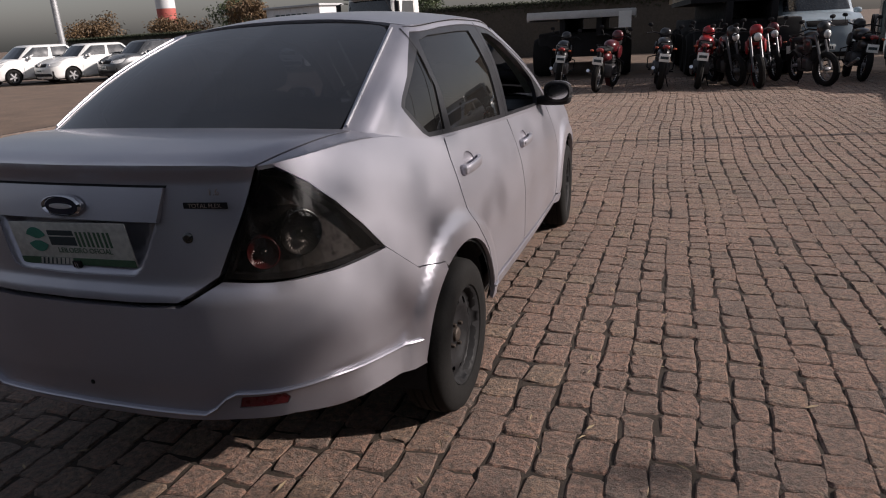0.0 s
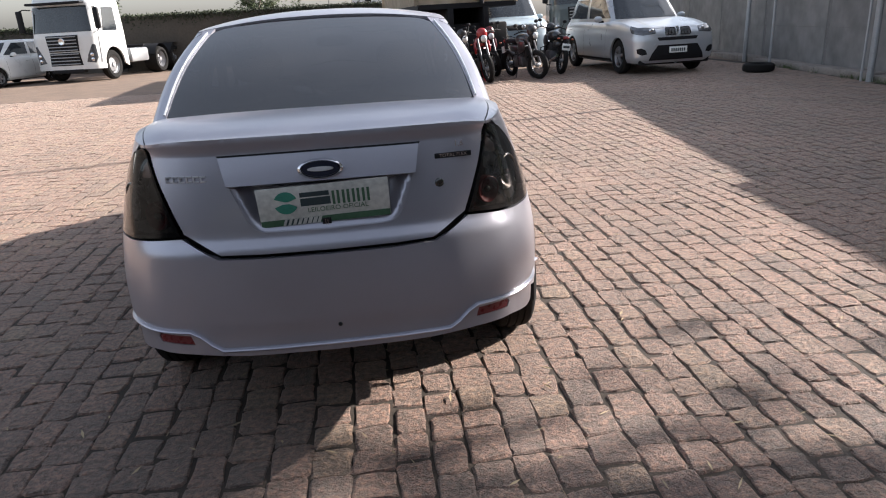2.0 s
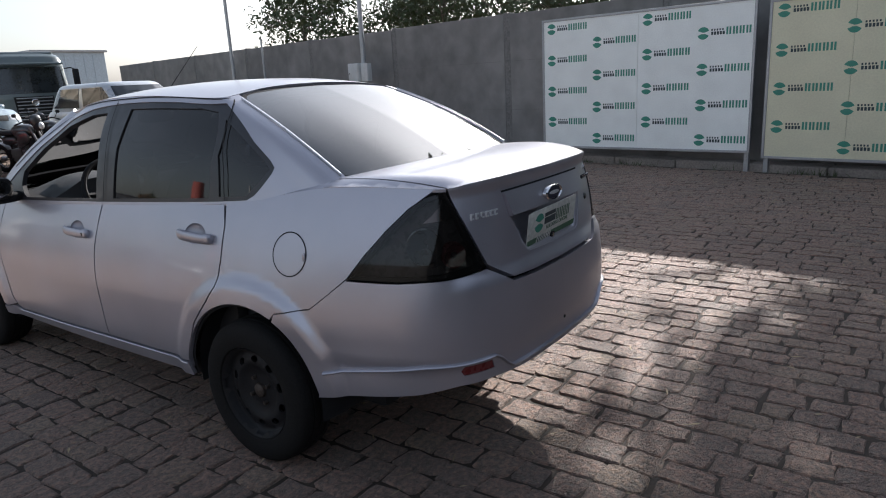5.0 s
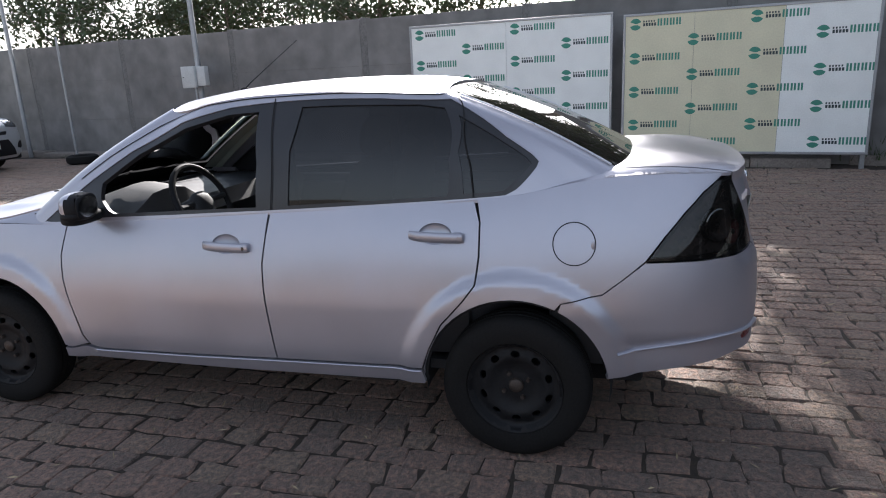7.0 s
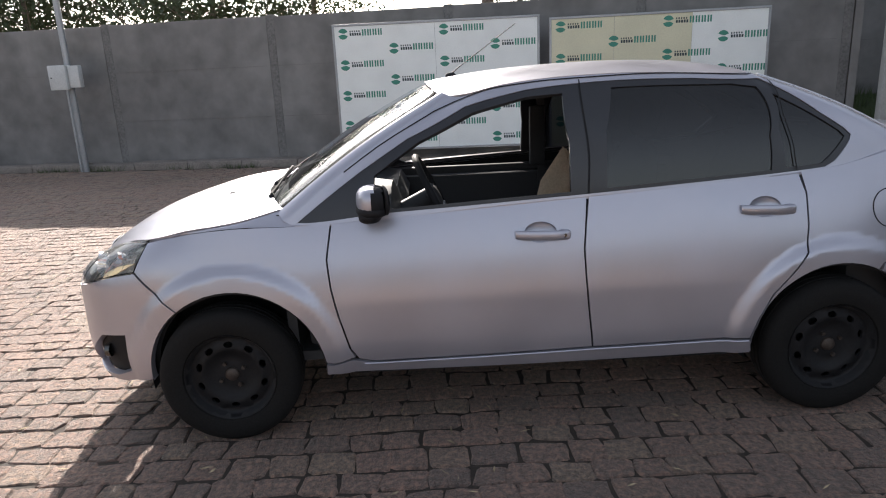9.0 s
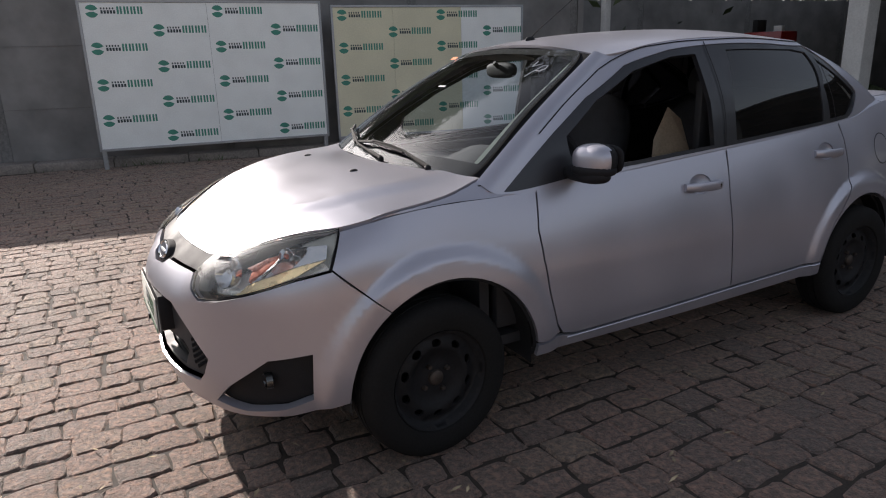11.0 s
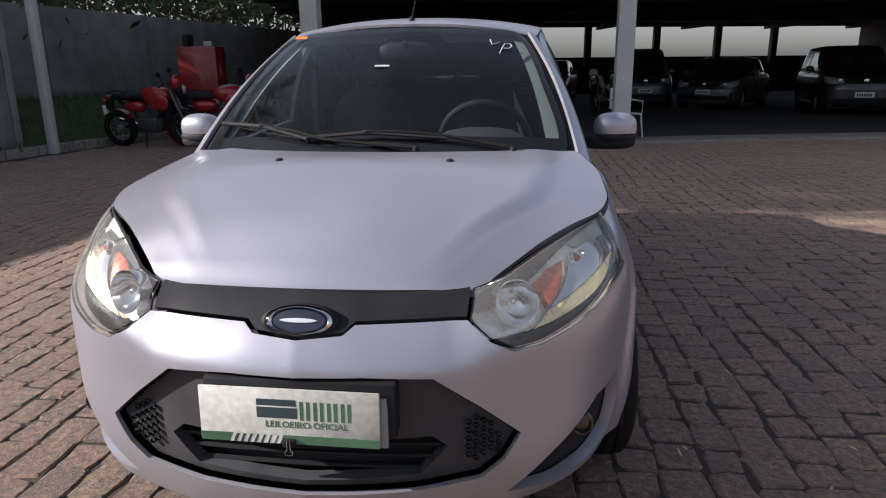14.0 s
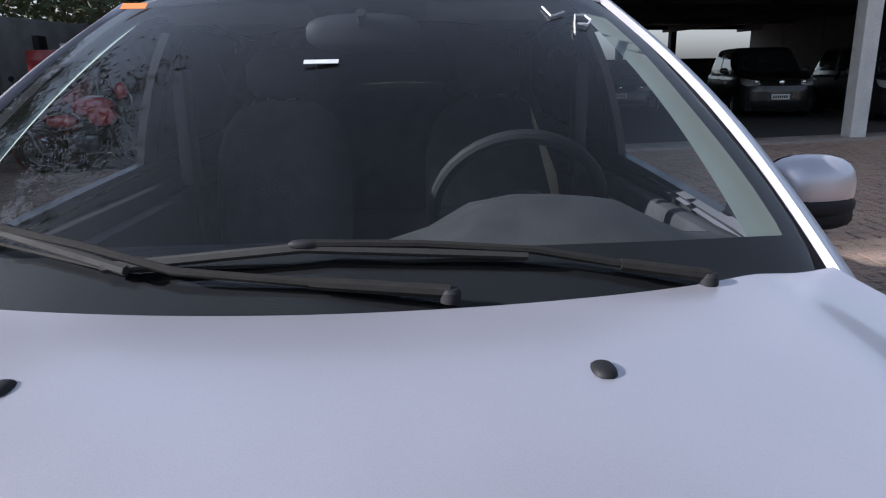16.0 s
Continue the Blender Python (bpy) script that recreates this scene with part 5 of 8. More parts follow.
def front_seat(x):
    s = part("front_seat", add_ellipsoid(bmesh.new(), (x, -0.18, 0.50), (0.24, 0.27, 0.10), 3.2, 24), FABRIC, CAR, "grey fabric front seat")
    m = Matrix.Translation((x, -0.42, 0.55)) @ Matrix.Rotation(radians(14), 4, "X")
    part("seat_back", add_ellipsoid(bmesh.new(), (0, 0, 0.27), (0.235, 0.075, 0.33), 3.0, 24, m), FABRIC, s)
    part("headrest", add_ellipsoid(bmesh.new(), (0, 0.01, 0.69), (0.125, 0.045, 0.085), 2.8, 18, m), FABRIC, s)
    for q in (-0.05, 0.05):
        part("headrest_post", add_tube(bmesh.new(), [m @ Vector((q, 0, 0.55)), m @ Vector((q, 0.005, 0.66))], 0.006, 6), CHROME, s)
    part("seat_base", box_bm((x - 0.2, -0.4, 0.33), (x + 0.2, 0.05, 0.46), 0.03), DARK, s)


front_seat(-0.36), front_seat(0.36)
bs = part("rear_bench", add_ellipsoid(bmesh.new(), (0, -0.98, 0.52), (0.63, 0.27, 0.11), 3.6, 28), FABRIC, CAR, "grey fabric rear bench")
part("bench_back", add_ellipsoid(bmesh.new(), (0, 0, 0.28), (0.62, 0.08, 0.33), 3.6, 28, Matrix.Translation((0, -1.24, 0.55)) @ Matrix.Rotation(radians(18), 4, "X")), FABRIC, bs)
for x in (-0.35, 0.35):
    part("headrest", add_ellipsoid(bmesh.new(), (x, -1.40, 1.13), (0.12, 0.045, 0.055), 2.8, 16), FABRIC, bs)
bm = bmesh.new()
g = [bm.verts.new(v) for v in ((-0.56, -0.20, 0.70), (-0.52, -0.02, 0.72), (-0.46, -0.10, 0.98), (-0.44, -0.20, 1.12), (-0.46, -0.27, 1.06), (-0.54, -0.26, 0.9))]
bm.faces.new(g)
bmesh.ops.solidify(bm, geom=bm.faces[:], thickness=0.006)
tagged(part("cardboard_sheet", bm, CARD, None, "", False), "bent brown cardboard sheet leaning on the driver's seat", "cardboard")
rm = part("rear_view_mirror", add_ellipsoid(bmesh.new(), (0, 0.42, 1.300), (0.115, 0.022, 0.036), 3, 20), BLACK, CAR, "black inside mirror")
part("mirror_stem", add_tube(bmesh.new(), [(0, 0.43, 1.31), (0, 0.46, 1.335)], 0.010, 8), BLACK, rm)
for sx in (-1, 1):
    part("sun_visor", box_bm((-0.17, -0.012, -0.07), (0.17, 0.0, 0.07), 0.005, Matrix.Translation((0.30 * sx, 0.20, 1.352)) @ Matrix.Rotation(radians(-78), 4, "X")), HEADLINER, CAR)
# pale linings inside the windscreen pillars
for sx in (-1, 1):
    bm = bmesh.new()
    rows = []
    for t in np.linspace(0.06, 0.96, 24):
        P, Q = house(K(9.02), GH * t), house(K(9.30), GH * t)
        o = np.array([P[0] * 0.0 - 0.02, -0.030, -0.012])
        rows.append([bm.verts.new(((v[0] + o[0]) * sx, v[1] + o[1], v[2] + o[2])) for v in (P + np.array([0.0, -0.05, 0]), P, Q)])
    for a, b in zip(rows, rows[1:]):
        for k in range(2):
            bm.faces.new((a[k], a[k + 1], b[k + 1], b[k]))
    bmesh.ops.recalc_face_normals(bm, faces=bm.faces)
    part("pillar_lining", bm, PILLARM, CAR, "pale pillar lining")
# belts hanging on the middle pillars
for sx in (-1, 1):
    part("seat_belt", box_bm((0.60 * sx - 0.003, -0.30, 0.62), (0.60 * sx + 0.003, -0.255, 1.30), 0), TRIM, CAR)
    bm2 = bmesh.new()
    add_box(bm2, (0.63 * sx - 0.02, -0.30, 0.90), (0.63 * sx + 0.02, -0.21, 1.24), 0.01, Matrix.Translation((-0.03 * sx, 0, 0)))
    part("pillar_lining", bm2, TRIM, CAR)
# wipers and the cowl grille in front of the glass
part("cowl_grille", add_tube(bmesh.new(), [(x, 1.115 - 0.19 * x * x, 0.930 - 0.03 * abs(x)) for x in np.linspace(-0.60, 0.60, 20)], 0.026, 8), FRIT, CAR, "black cowl panel below the windscreen")
WIPERM = mat("worn_wiper", (0.014, 0.0135, 0.013), 0.85, 0.0, 0.25, 20, 120)
UPG = Vector((0, 0.006, 0.011))
for pivot, elbow, clip_, tip, heel in (((-0.138, 1.108, 0.966), (0.185, 1.072, 0.985), (0.420, 1.000, 1.026), (0.612, 0.905, 1.030), (0.245, 1.060, 0.988)),
                                      ((-0.457, 1.062, 0.962), (-0.240, 1.052, 0.994), (0.034, 1.060, 1.010), (0.276, 1.052, 0.990), (-0.235, 1.052, 0.992))):
    pv, el, cl, tp, he = (Vector(q) + UPG for q in (pivot, elbow, clip_, tip, heel))
    w = bmesh.new()
    add_tube(w, [pv, pv.lerp(el, 0.45), pv.lerp(el, 0.5)], 0.0085, 8, 0.9)
    add_tube(w, [pv.lerp(el, 0.48), el + Vector((0, 0, 0.004)), el.lerp(cl, 0.5) + Vector((0, 0, 0.008)), cl + Vector((0, 0, 0.005))], 0.0055, 8)
    wp = part("wiper", w, RUBBER, CAR, "black wiper resting on the glass")
    w = bmesh.new()
    d = (he - tp).normalized()
    add_tube(w, [tp, tp.lerp(cl, 0.5), cl, cl.lerp(he, 0.6), he], 0.0065, 6)
    part("wiper_blade", w, WIPERM, wp, "worn grey blade holder")
    w = bmesh.new()
    add_tube(w, [tp - UPG * 0.45, tp.lerp(he, 0.5) - UPG * 0.45, he - UPG * 0.45], 0.003, 5)
    part("wiper_rubber", w, RUBBER, wp)
    part("wiper_clip", add_ellipsoid(bmesh.new(), cl + Vector((0, 0, 0.004)), (0.018, 0.007, 0.006), 2.8, 12), BLACK, wp)
    part("wiper_knuckle", add_lathe(bmesh.new(), [(0, 0.005), (0.009, 0.004), (0.012, 0.0), (0.012, -0.012)], 14, Matrix.Translation(pv)), BLACK, wp)
CHALK = mat("chalk", (0.45, 0.47, 0.50), 0.9)
# small stickers of the glass
part("sticker", box_bm((-0.028, -0.006, 0), (0.028, 0.006, 0.001), 0, Matrix.Translation((0.048, 0.710, 1.239)) @ Matrix.Rotation(radians(-31), 4, "X")), CHALK, wglass, "small white sticker", False)
Q = house(GL - 0.52, GH * 0.925)
part("sticker", box_bm((-0.025, -0.012, 0), (0.025, 0.012, 0.001), 0, Matrix.Translation((float(Q[0]), float(Q[1]) + 0.003, float(Q[2]) + 0.003)) @ Matrix.Rotation(radians(-31), 4, "X")), mat("orange_sticker", (0.7, 0.2, 0.05), 0.6), wglass, "small orange sticker", False)
# chalk marks written on the glass
bm = bmesh.new()
lift = Vector((0, 0.003, 0.005))
for stroke in (((-0.352, 0.472, 1.333), (-0.362, 0.512, 1.313), (-0.372, 0.505, 1.316), (-0.392, 0.484, 1.323)), ((-0.394, 0.575, 1.277), (-0.402, 0.535, 1.297), (-0.412, 0.492, 1.316), (-0.432, 0.486, 1.315), (-0.440, 0.505, 1.305), (-0.428, 0.528, 1.296), (-0.408, 0.530, 1.297))):
    add_tube(bm, [Vector(q) + lift for q in stroke], 0.0022, 5)
part("chalk_mark", bm, CHALK, wglass, "chalk letters on the glass")

# ---- ground and paving ----
def stone_material(name, base, dark, moss):
    """Worn reddish stone: each one has its own shade, with grain, dust and pits."""
    m = mat(name, base, 0.74, 0, 0.50, 30, 150, 0.012, space="Object")
    nt = m.node_tree
    p = nt.nodes["Principled BSDF"]
    old = p.inputs["Base Color"].links[0].from_socket
    oi, ge, add, fr, mix, ramp, mul = (nt.nodes.new("ShaderNode" + k) for k in ("ObjectInfo", "NewGeometry", "Math", "Math", "MixRGB", "ValToRGB", "MixRGB"))
    add.operation, fr.operation = "ADD", "FRACT"
    nt.links.new(oi.outputs["Random"], add.inputs[0])
    nt.links.new(ge.outputs["Random Per Island"], add.inputs[1])
    nt.links.new(add.outputs[0], fr.inputs[0])
    cr = ramp.color_ramp
    cr.elements[0].position, cr.elements[0].color = 0.0, (*dark, 1)
    cr.elements[1].position, cr.elements[1].color = 1.0, (*moss, 1)
    e = cr.elements.new(0.35)
    e.color = (*base, 1)
    e = cr.elements.new(0.75)
    e.color = (base[0] * 1.18, base[1] * 1.1, base[2] * 1.08, 1)
    nt.links.new(fr.outputs[0], ramp.inputs[0])
    mix.blend_type, mix.inputs[0].default_value = "MIX", 0.55
    nt.links.new(old, mix.inputs[1])
    nt.links.new(ramp.outputs[0], mix.inputs[2])
    # pale and dark flecks of grit, straw and moss
    fl, fr2, fm = nt.nodes.new("ShaderNodeTexNoise"), nt.nodes.new("ShaderNodeValToRGB"), nt.nodes.new("ShaderNodeMixRGB")
    g0 = nt.nodes.new("ShaderNodeNewGeometry")
    fl.inputs["Scale"].default_value, fl.inputs["Detail"].default_value, fl.inputs["Roughness"].default_value = 40, 8, 0.74
    nt.links.new(g0.outputs["Position"], fl.inputs["Vector"])
    fr2.color_ramp.elements[0].position, fr2.color_ramp.elements[0].color = 0.41, (0.24, 0.23, 0.24, 1)
    fr2.color_ramp.elements[1].position, fr2.color_ramp.elements[1].color = 0.62, (2.2, 2.1, 1.85, 1)
    e = fr2.color_ramp.elements.new(0.515)
    e.color = (1, 1, 1, 1)
    nt.links.new(fl.outputs["Fac"], fr2.inputs[0])
    fm.blend_type, fm.inputs[0].default_value = "MULTIPLY", 0.85
    nt.links.new(mix.outputs[0], fm.inputs[1])
    nt.links.new(fr2.outputs[0], fm.inputs[2])
    mix = fm
    lump = nt.nodes.new("ShaderNodeBump")
    lump.inputs["Strength"].default_value, lump.inputs["Distance"].default_value = 1.0, 0.020
    nt.links.new(fl.outputs["Fac"], lump.inputs["Height"])
    nt.links.new(p.inputs["Normal"].links[0].from_socket, lump.inputs["Normal"])
    nt.links.new(lump.outputs[0], p.inputs["Normal"])
    tc, big = nt.nodes.new("ShaderNodeTexCoord"), nt.nodes.new("ShaderNodeTexNoise")
    geo = nt.nodes.new("ShaderNodeNewGeometry")
    big.inputs["Scale"].default_value, big.inputs["Detail"].default_value = 0.55, 5
    nt.links.new(geo.outputs["Position"], big.inputs["Vector"])
    mr = nt.nodes.new("ShaderNodeMapRange")
    mr.inputs["From Min"].default_value, mr.inputs["From Max"].default_value = 0.3, 0.7
    mr.inputs["To Min"].default_value, mr.inputs["To Max"].default_value = 0.74, 1.22
    nt.links.new(big.outputs["Fac"], mr.inputs["Value"])
    mul.blend_type, mul.inputs[0].default_value = "MULTIPLY", 1.0
    nt.links.new(mix.outputs[0], mul.inputs[1])
    nt.links.new(mr.outputs[0], mul.inputs[2])
    nt.links.new(mul.outputs[0], p.inputs["Base Color"])
    p.inputs["Sheen Weight"].default_value, p.inputs["Sheen Roughness"].default_value = 0.35, 0.6
    p.inputs["Sheen Tint"].default_value = (1.0, 0.88, 0.72, 1)
    return m


STONE = stone_material("paving_stone", (0.165, 0.092, 0.069), (0.066, 0.044, 0.041), (0.190, 0.134, 0.086))
SOIL = mat("joint_soil", (0.062, 0.046, 0.033), 0.95, 0, 0.6, 14, 120, 0.006, col2=(0.022, 0.017, 0.013))
FARPAVE = mat("far_paving", (0.165, 0.116, 0.083), 0.9, 0, 0.35, 1.6, 22, 0.01)
gm = bmesh.new()
bmesh.ops.create_grid(gm, x_segments=40, y_segments=40, size=400)
ground = part("ground", gm, FARPAVE)
ground.location.z = -0.014
tagged(ground, "reddish brown ground that reaches the horizon", "ground", kind="structure")
bm = box_bm((-9.5, -9.3, -0.3), (9.6, 14.0, -0.0075))
bed = part("paving_bed", bm, SOIL)
tagged(bed, "dark soil bed under the stone paving", "paving", kind="structure")


def stone_verts(rng, x0, x1, y0, y1, z):
    """One rough block: a foot, a shoulder and an uneven crown."""
    j = lambda a: rng.uniform(-a, a)
    foot = [(x0, y0), (x1, y0), (x1, y1), (x0, y1)]
    foot = [(x + j(0.009), y + j(0.011)) for x, y in foot]
    cx, cy = (x0 + x1) / 2, (y0 + y1) / 2
    loop = []
    for i in range(4):
        a, b = foot[i], foot[(i + 1) % 4]
        for u in (rng.uniform(0.05, 0.13), rng.uniform(0.4, 0.6), rng.uniform(0.87, 0.95)):
            loop.append((a[0] + (b[0] - a[0]) * u + j(0.0065), a[1] + (b[1] - a[1]) * u + j(0.0065)))
    n = len(loop)
    v = [(x, y, -0.02) for x, y in loop]
    v += [(x, y, z - 0.0065 + j(0.0022)) for x, y in loop]
    v += [(cx + (x - cx) * 0.88 + j(0.004), cy + (y - cy) * 0.9 + j(0.004), z + j(0.0020)) for x, y in loop]
    v.append((cx + j(0.02), cy + j(0.02), z + j(0.0035) + 0.001))
    f = []
    for i in range(n):
        k = (i + 1) % n
        f += [(i, k, n + k, n + i), (n + i, n + k, 2 * n + k, 2 * n + i), (2 * n + i, 2 * n + k, 3 * n)]
    return v, f


def pave():
    rng = random.Random(7)
    joined_v, joined_f, near = [], [], []
    x = -9.4
    while x < 9.2:
        w = rng.uniform(0.118, 0.150)
        y = -9.2 + rng.uniform(0, 0.2)
        while y < 13.8:
            l = rng.uniform(0.125, 0.20)
            wx = 0.03 * math.sin(y * 0.7 + x) + 0.012 * math.sin(y * 2.3 - x * 1.7)
            edge = 8.0 + 0.165 * y - 0.35
            if x + w < edge:
                g = rng.uniform(0.0, 0.007)
                z = rng.uniform(-0.0035, 0.0015)
                v, f = stone_verts(rng, x + wx + g / 2, x + wx + w - g / 2, y + g / 2, y + l - g / 2, z)
                if 0.55 < x < 2.0 and -2.9 < y < 1.3 and len(near) < 290:
                    near.append((v, f))
                else:
                    k = len(joined_v)
                    joined_v += v
                    joined_f += [tuple(i + k for i in q) for q in f]
            y += l
        x += w
    return near, joined_v, joined_f


# ---- wall, kerb and signs on the sun's side ----
CONCRETE = mat("grey_concrete", (0.195, 0.188, 0.180), 0.92, 0, 0.30, 0.5, 2.6, 0.002)
POSTM = mat("dark_concrete", (0.165, 0.16, 0.153), 0.92, 0, 0.3, 2, 30, 0.003)
KERBM = mat("kerb_concrete", (0.235, 0.205, 0.18), 0.9, 0, 0.3, 3, 40, 0.004)
ALU = mat("grey_steel_tube", (0.32, 0.33, 0.34), 0.45, 0.6, 0.15, 8, 90)
WALL_Q = math.atan(0.165)
WM = Matrix.Translation((8.0, 0, 0)) @ Matrix.Rotation(-WALL_Q, 4, "Z")
rng = random.Random(3)
wall = empty("wall_east", "dark grey concrete panel wall with posts", "wall", m=WM)
tagged(wall, kind="structure")
y = -30.0
while y < 19:
    dx = 2.2 if y < -8 else 0.0
    for r in range(1):
        bm = box_bm((dx + rng.uniform(0, 0.006), y + 0.04, 0.0), (dx + 0.12, y + 2.9, 2.46 + rng.uniform(-0.01, 0.01)), 0.006)
        part("wall_panel", bm, CONCRETE, wall, smooth=False)
    part("wall_post", box_bm((dx + 0.012, y - 0.10, 0), (dx + 0.16, y + 0.04, 2.48), 0.008), POSTM, wall, smooth=False)
    for zz in (0.82, 1.66):
        part("panel_joint", box_bm((dx - 0.0025, y + 0.11, zz), (dx + 0.004, y + 2.89, zz + 0.005)), POSTM, wall, smooth=False)
    y += 3.0
part("wall_panel", box_bm((0.02, -6.24, 0.0), (2.3, -6.12, 2.46), 0.006), CONCRETE, wall, smooth=False)
y = -4.4
kerb = empty("kerb", "low grey concrete kerb along the wall", "kerb", m=WM)
tagged(kerb, kind="structure")
while y < 17:
    part("kerb_stone", box_bm((-0.36 + rng.uniform(-0.01, 0.01), y + 0.004, -0.05), (-0.02, y + 0.996, 0.11 + rng.uniform(-0.014, 0.014)), 0.018), KERBM, kerb)
    y += 1.0

YELLOWED = mat("yellowed_sheet", (0.66, 0.63, 0.45), 0.5, 0, 0.08, 2, 50)


def signboard(p0, p1, z0, z1, sheets, label):
    """A board on a tube frame from p0 to p1, with sheets and rows of printed marks."""
    d = Vector((p1[0] - p0[0], p1[1] - p0[1], 0))
    w = d.length
    h = z1 - z0
    m = Matrix.Translation((p0[0], p0[1], z0)) @ Matrix.Rotation(math.atan2(d.y, d.x), 4, "Z") @ Matrix.Rotation(radians(90), 4, "X")
    ob = empty("signboard", label, "sign", "advertising boards by the wall", m)
    x = 0.03
    for frac, material in sheets:
        x1 = x + (w - 0.06) * frac
        part("sheet", box_bm((x + 0.002, 0.03, -0.012), (x1 - 0.002, h - 0.03, 0.0)), material, ob, smooth=False)
        x = x1
    for a, b in (((0, 0), (w, 0.035)), ((0, h - 0.035), (w, h)), ((0, 0.035), (0.035, h - 0.035)), ((w - 0.035, 0.035), (w, h - 0.035))):
        part("frame_tube", box_bm((a[0], a[1], -0.03), (b[0], b[1], 0.012), 0.004), ALU, ob, smooth=False)
    for x in (0.05, w - 0.05):
        part("leg", box_bm((x - 0.03, -z0, -0.09), (x + 0.03, h, -0.032), 0.004), ALU, ob, smooth=False)
    for c in range(4):
        for r in range(4):
            cx = 0.17 + c * 0.785
            cy = h - 0.145 - r * 0.47 - (0.245 if c % 2 else 0.0)
            if cy < 0.06:
                continue
            mm = Matrix.Translation((cx, cy, 0.0005))
            mk = roundel(ob, mm, 0.080)
            mk.name = "round_mark"
            bm = bmesh.new()
            for i in range(4):
                x0 = cx + 0.300 + i * 0.083
                for k in (0.0, 0.038):
                    add_box(bm, (x0 + k, cy - 0.036, 0.0), (x0 + k + 0.024, cy + 0.060, 0.0015))
            part("green_lettering", bm, GREEN, ob, smooth=False)
            bm = bmesh.new()
            for i in range(5):
                add_box(bm, (cx + 0.105 + i * 0.037, cy - 0.030, 0.0), (cx + 0.132 + i * 0.037, cy + 0.012, 0.0015))
                add_box(bm, (cx + 0.105 + i * 0.035, cy + 0.022, 0.0), (cx + 0.124 + i * 0.035, cy + 0.046, 0.0015))
            part("dark_lettering", bm, INK, ob, smooth=False)
    return ob


signboard((7.634, 1.80), (7.312, -1.385), 0.25, 2.215, ((0.5, WHITE), (0.5, WHITE)), "white advertising board with green marks on a tube frame")
signboard((7.30, -1.53), (6.755, -4.65), 0.19, 2.16, ((0.30, YELLOWED), (0.36, YELLOWED), (0.34, WHITE)), "yellowed advertising board with green marks on a tube frame")

GALV = mat("galvanised", (0.38, 0.39, 0.40), 0.5, 0.5, 0.15, 6, 60)
PALE = mat("pale_paint", (0.55, 0.56, 0.55), 0.6, 0, 0.12, 5, 50)


def street_pole(x, y, h, r, label, box_z=None):
    ob = empty("utility_pole", label, "pole", m=Matrix.Translation((x, y, 0)))
    part("shaft", add_tube(bmesh.new(), [(0, 0, 0), (0, 0, h / 2), (0, 0, h)], r, 12, 0.8), GALV, ob)
    if box_z:
        b = part("meter_box", box_bm((-0.26, -0.07, box_z - 0.2), (-0.05, 0.22, box_z + 0.2), 0.012), PALE, ob, "pale grey meter box")
        part("box_door", box_bm((-0.268, -0.05, box_z - 0.18), (-0.26, 0.20, box_z + 0.18), 0.002), PALE, b)
        part("box_lock", add_ellipsoid(bmesh.new(), (-0.272, 0.17, box_z), (0.008, 0.012, 0.012)), BLACK, b)
        part("box_side", box_bm((-0.20, -0.26, box_z - 0.17), (-0.06, -0.08, box_z + 0.19), 0.012), PALE, ob, "second smaller meter box")
        part("conduit", add_tube(bmesh.new(), [(-0.16, 0.0, 0.02), (-0.16, 0.0, box_z - 0.2)], 0.02, 8), GALV, ob)
    return ob


street_pole(8.62, 6.45, 7.0, 0.055, "slim steel pole with meter boxes by the wall", 1.62)
street_pole(9.55, 11.9, 7.5, 0.05, "slim steel pole by the wall")
street_pole(9.15, 10.2, 2.6, 0.03, "thin steel pipe by the wall")

# added wall out of view: cuts bright low reflections on the driver's flank
CLOSEM = mat("unseen_wall_dark", (0.075, 0.07, 0.066), 0.92, 0, 0.3, 2, 30, 0.003)
wall_w = empty("unseen_west_wall", "unseen plain dark wall added to darken reflections on the car", "wall")
tagged(wall_w, kind="structure")
for i in range(13):
    part("wall_panel", box_bm((-16.2, -31.0 + i * 3.0, 0.0), (-16.0, -28.04 + i * 3.0, 3.5), 0.006), CLOSEM, wall_w, smooth=False)

# an old tyre and rubble at the wall's foot
ty = empty("old_tyre", "worn black tyre lying by the wall", "tyre", m=Matrix.Translation((8.35, 9.3, 0.0)))
part("tread", add_lathe(bmesh.new(), [(0.17, 0.02), (0.24, 0.0), (0.30, 0.03), (0.315, 0.09), (0.30, 0.15), (0.24, 0.18), (0.17, 0.16), (0.19, 0.09), (0.17, 0.02)], 32), RUBBER, ty)

# ---- parked vehicles ----
def ring_bm(rings, close=True):
    bm = bmesh.new()
    vs = [[bm.verts.new(p) for p in r] for r in rings]
    n = len(vs[0])
    for a, b in zip(vs, vs[1:]):
        for k in range(n if close else n - 1):
            bm.faces.new((a[k], a[(k + 1) % n], b[(k + 1) % n], b[k]))
    return bm, vs


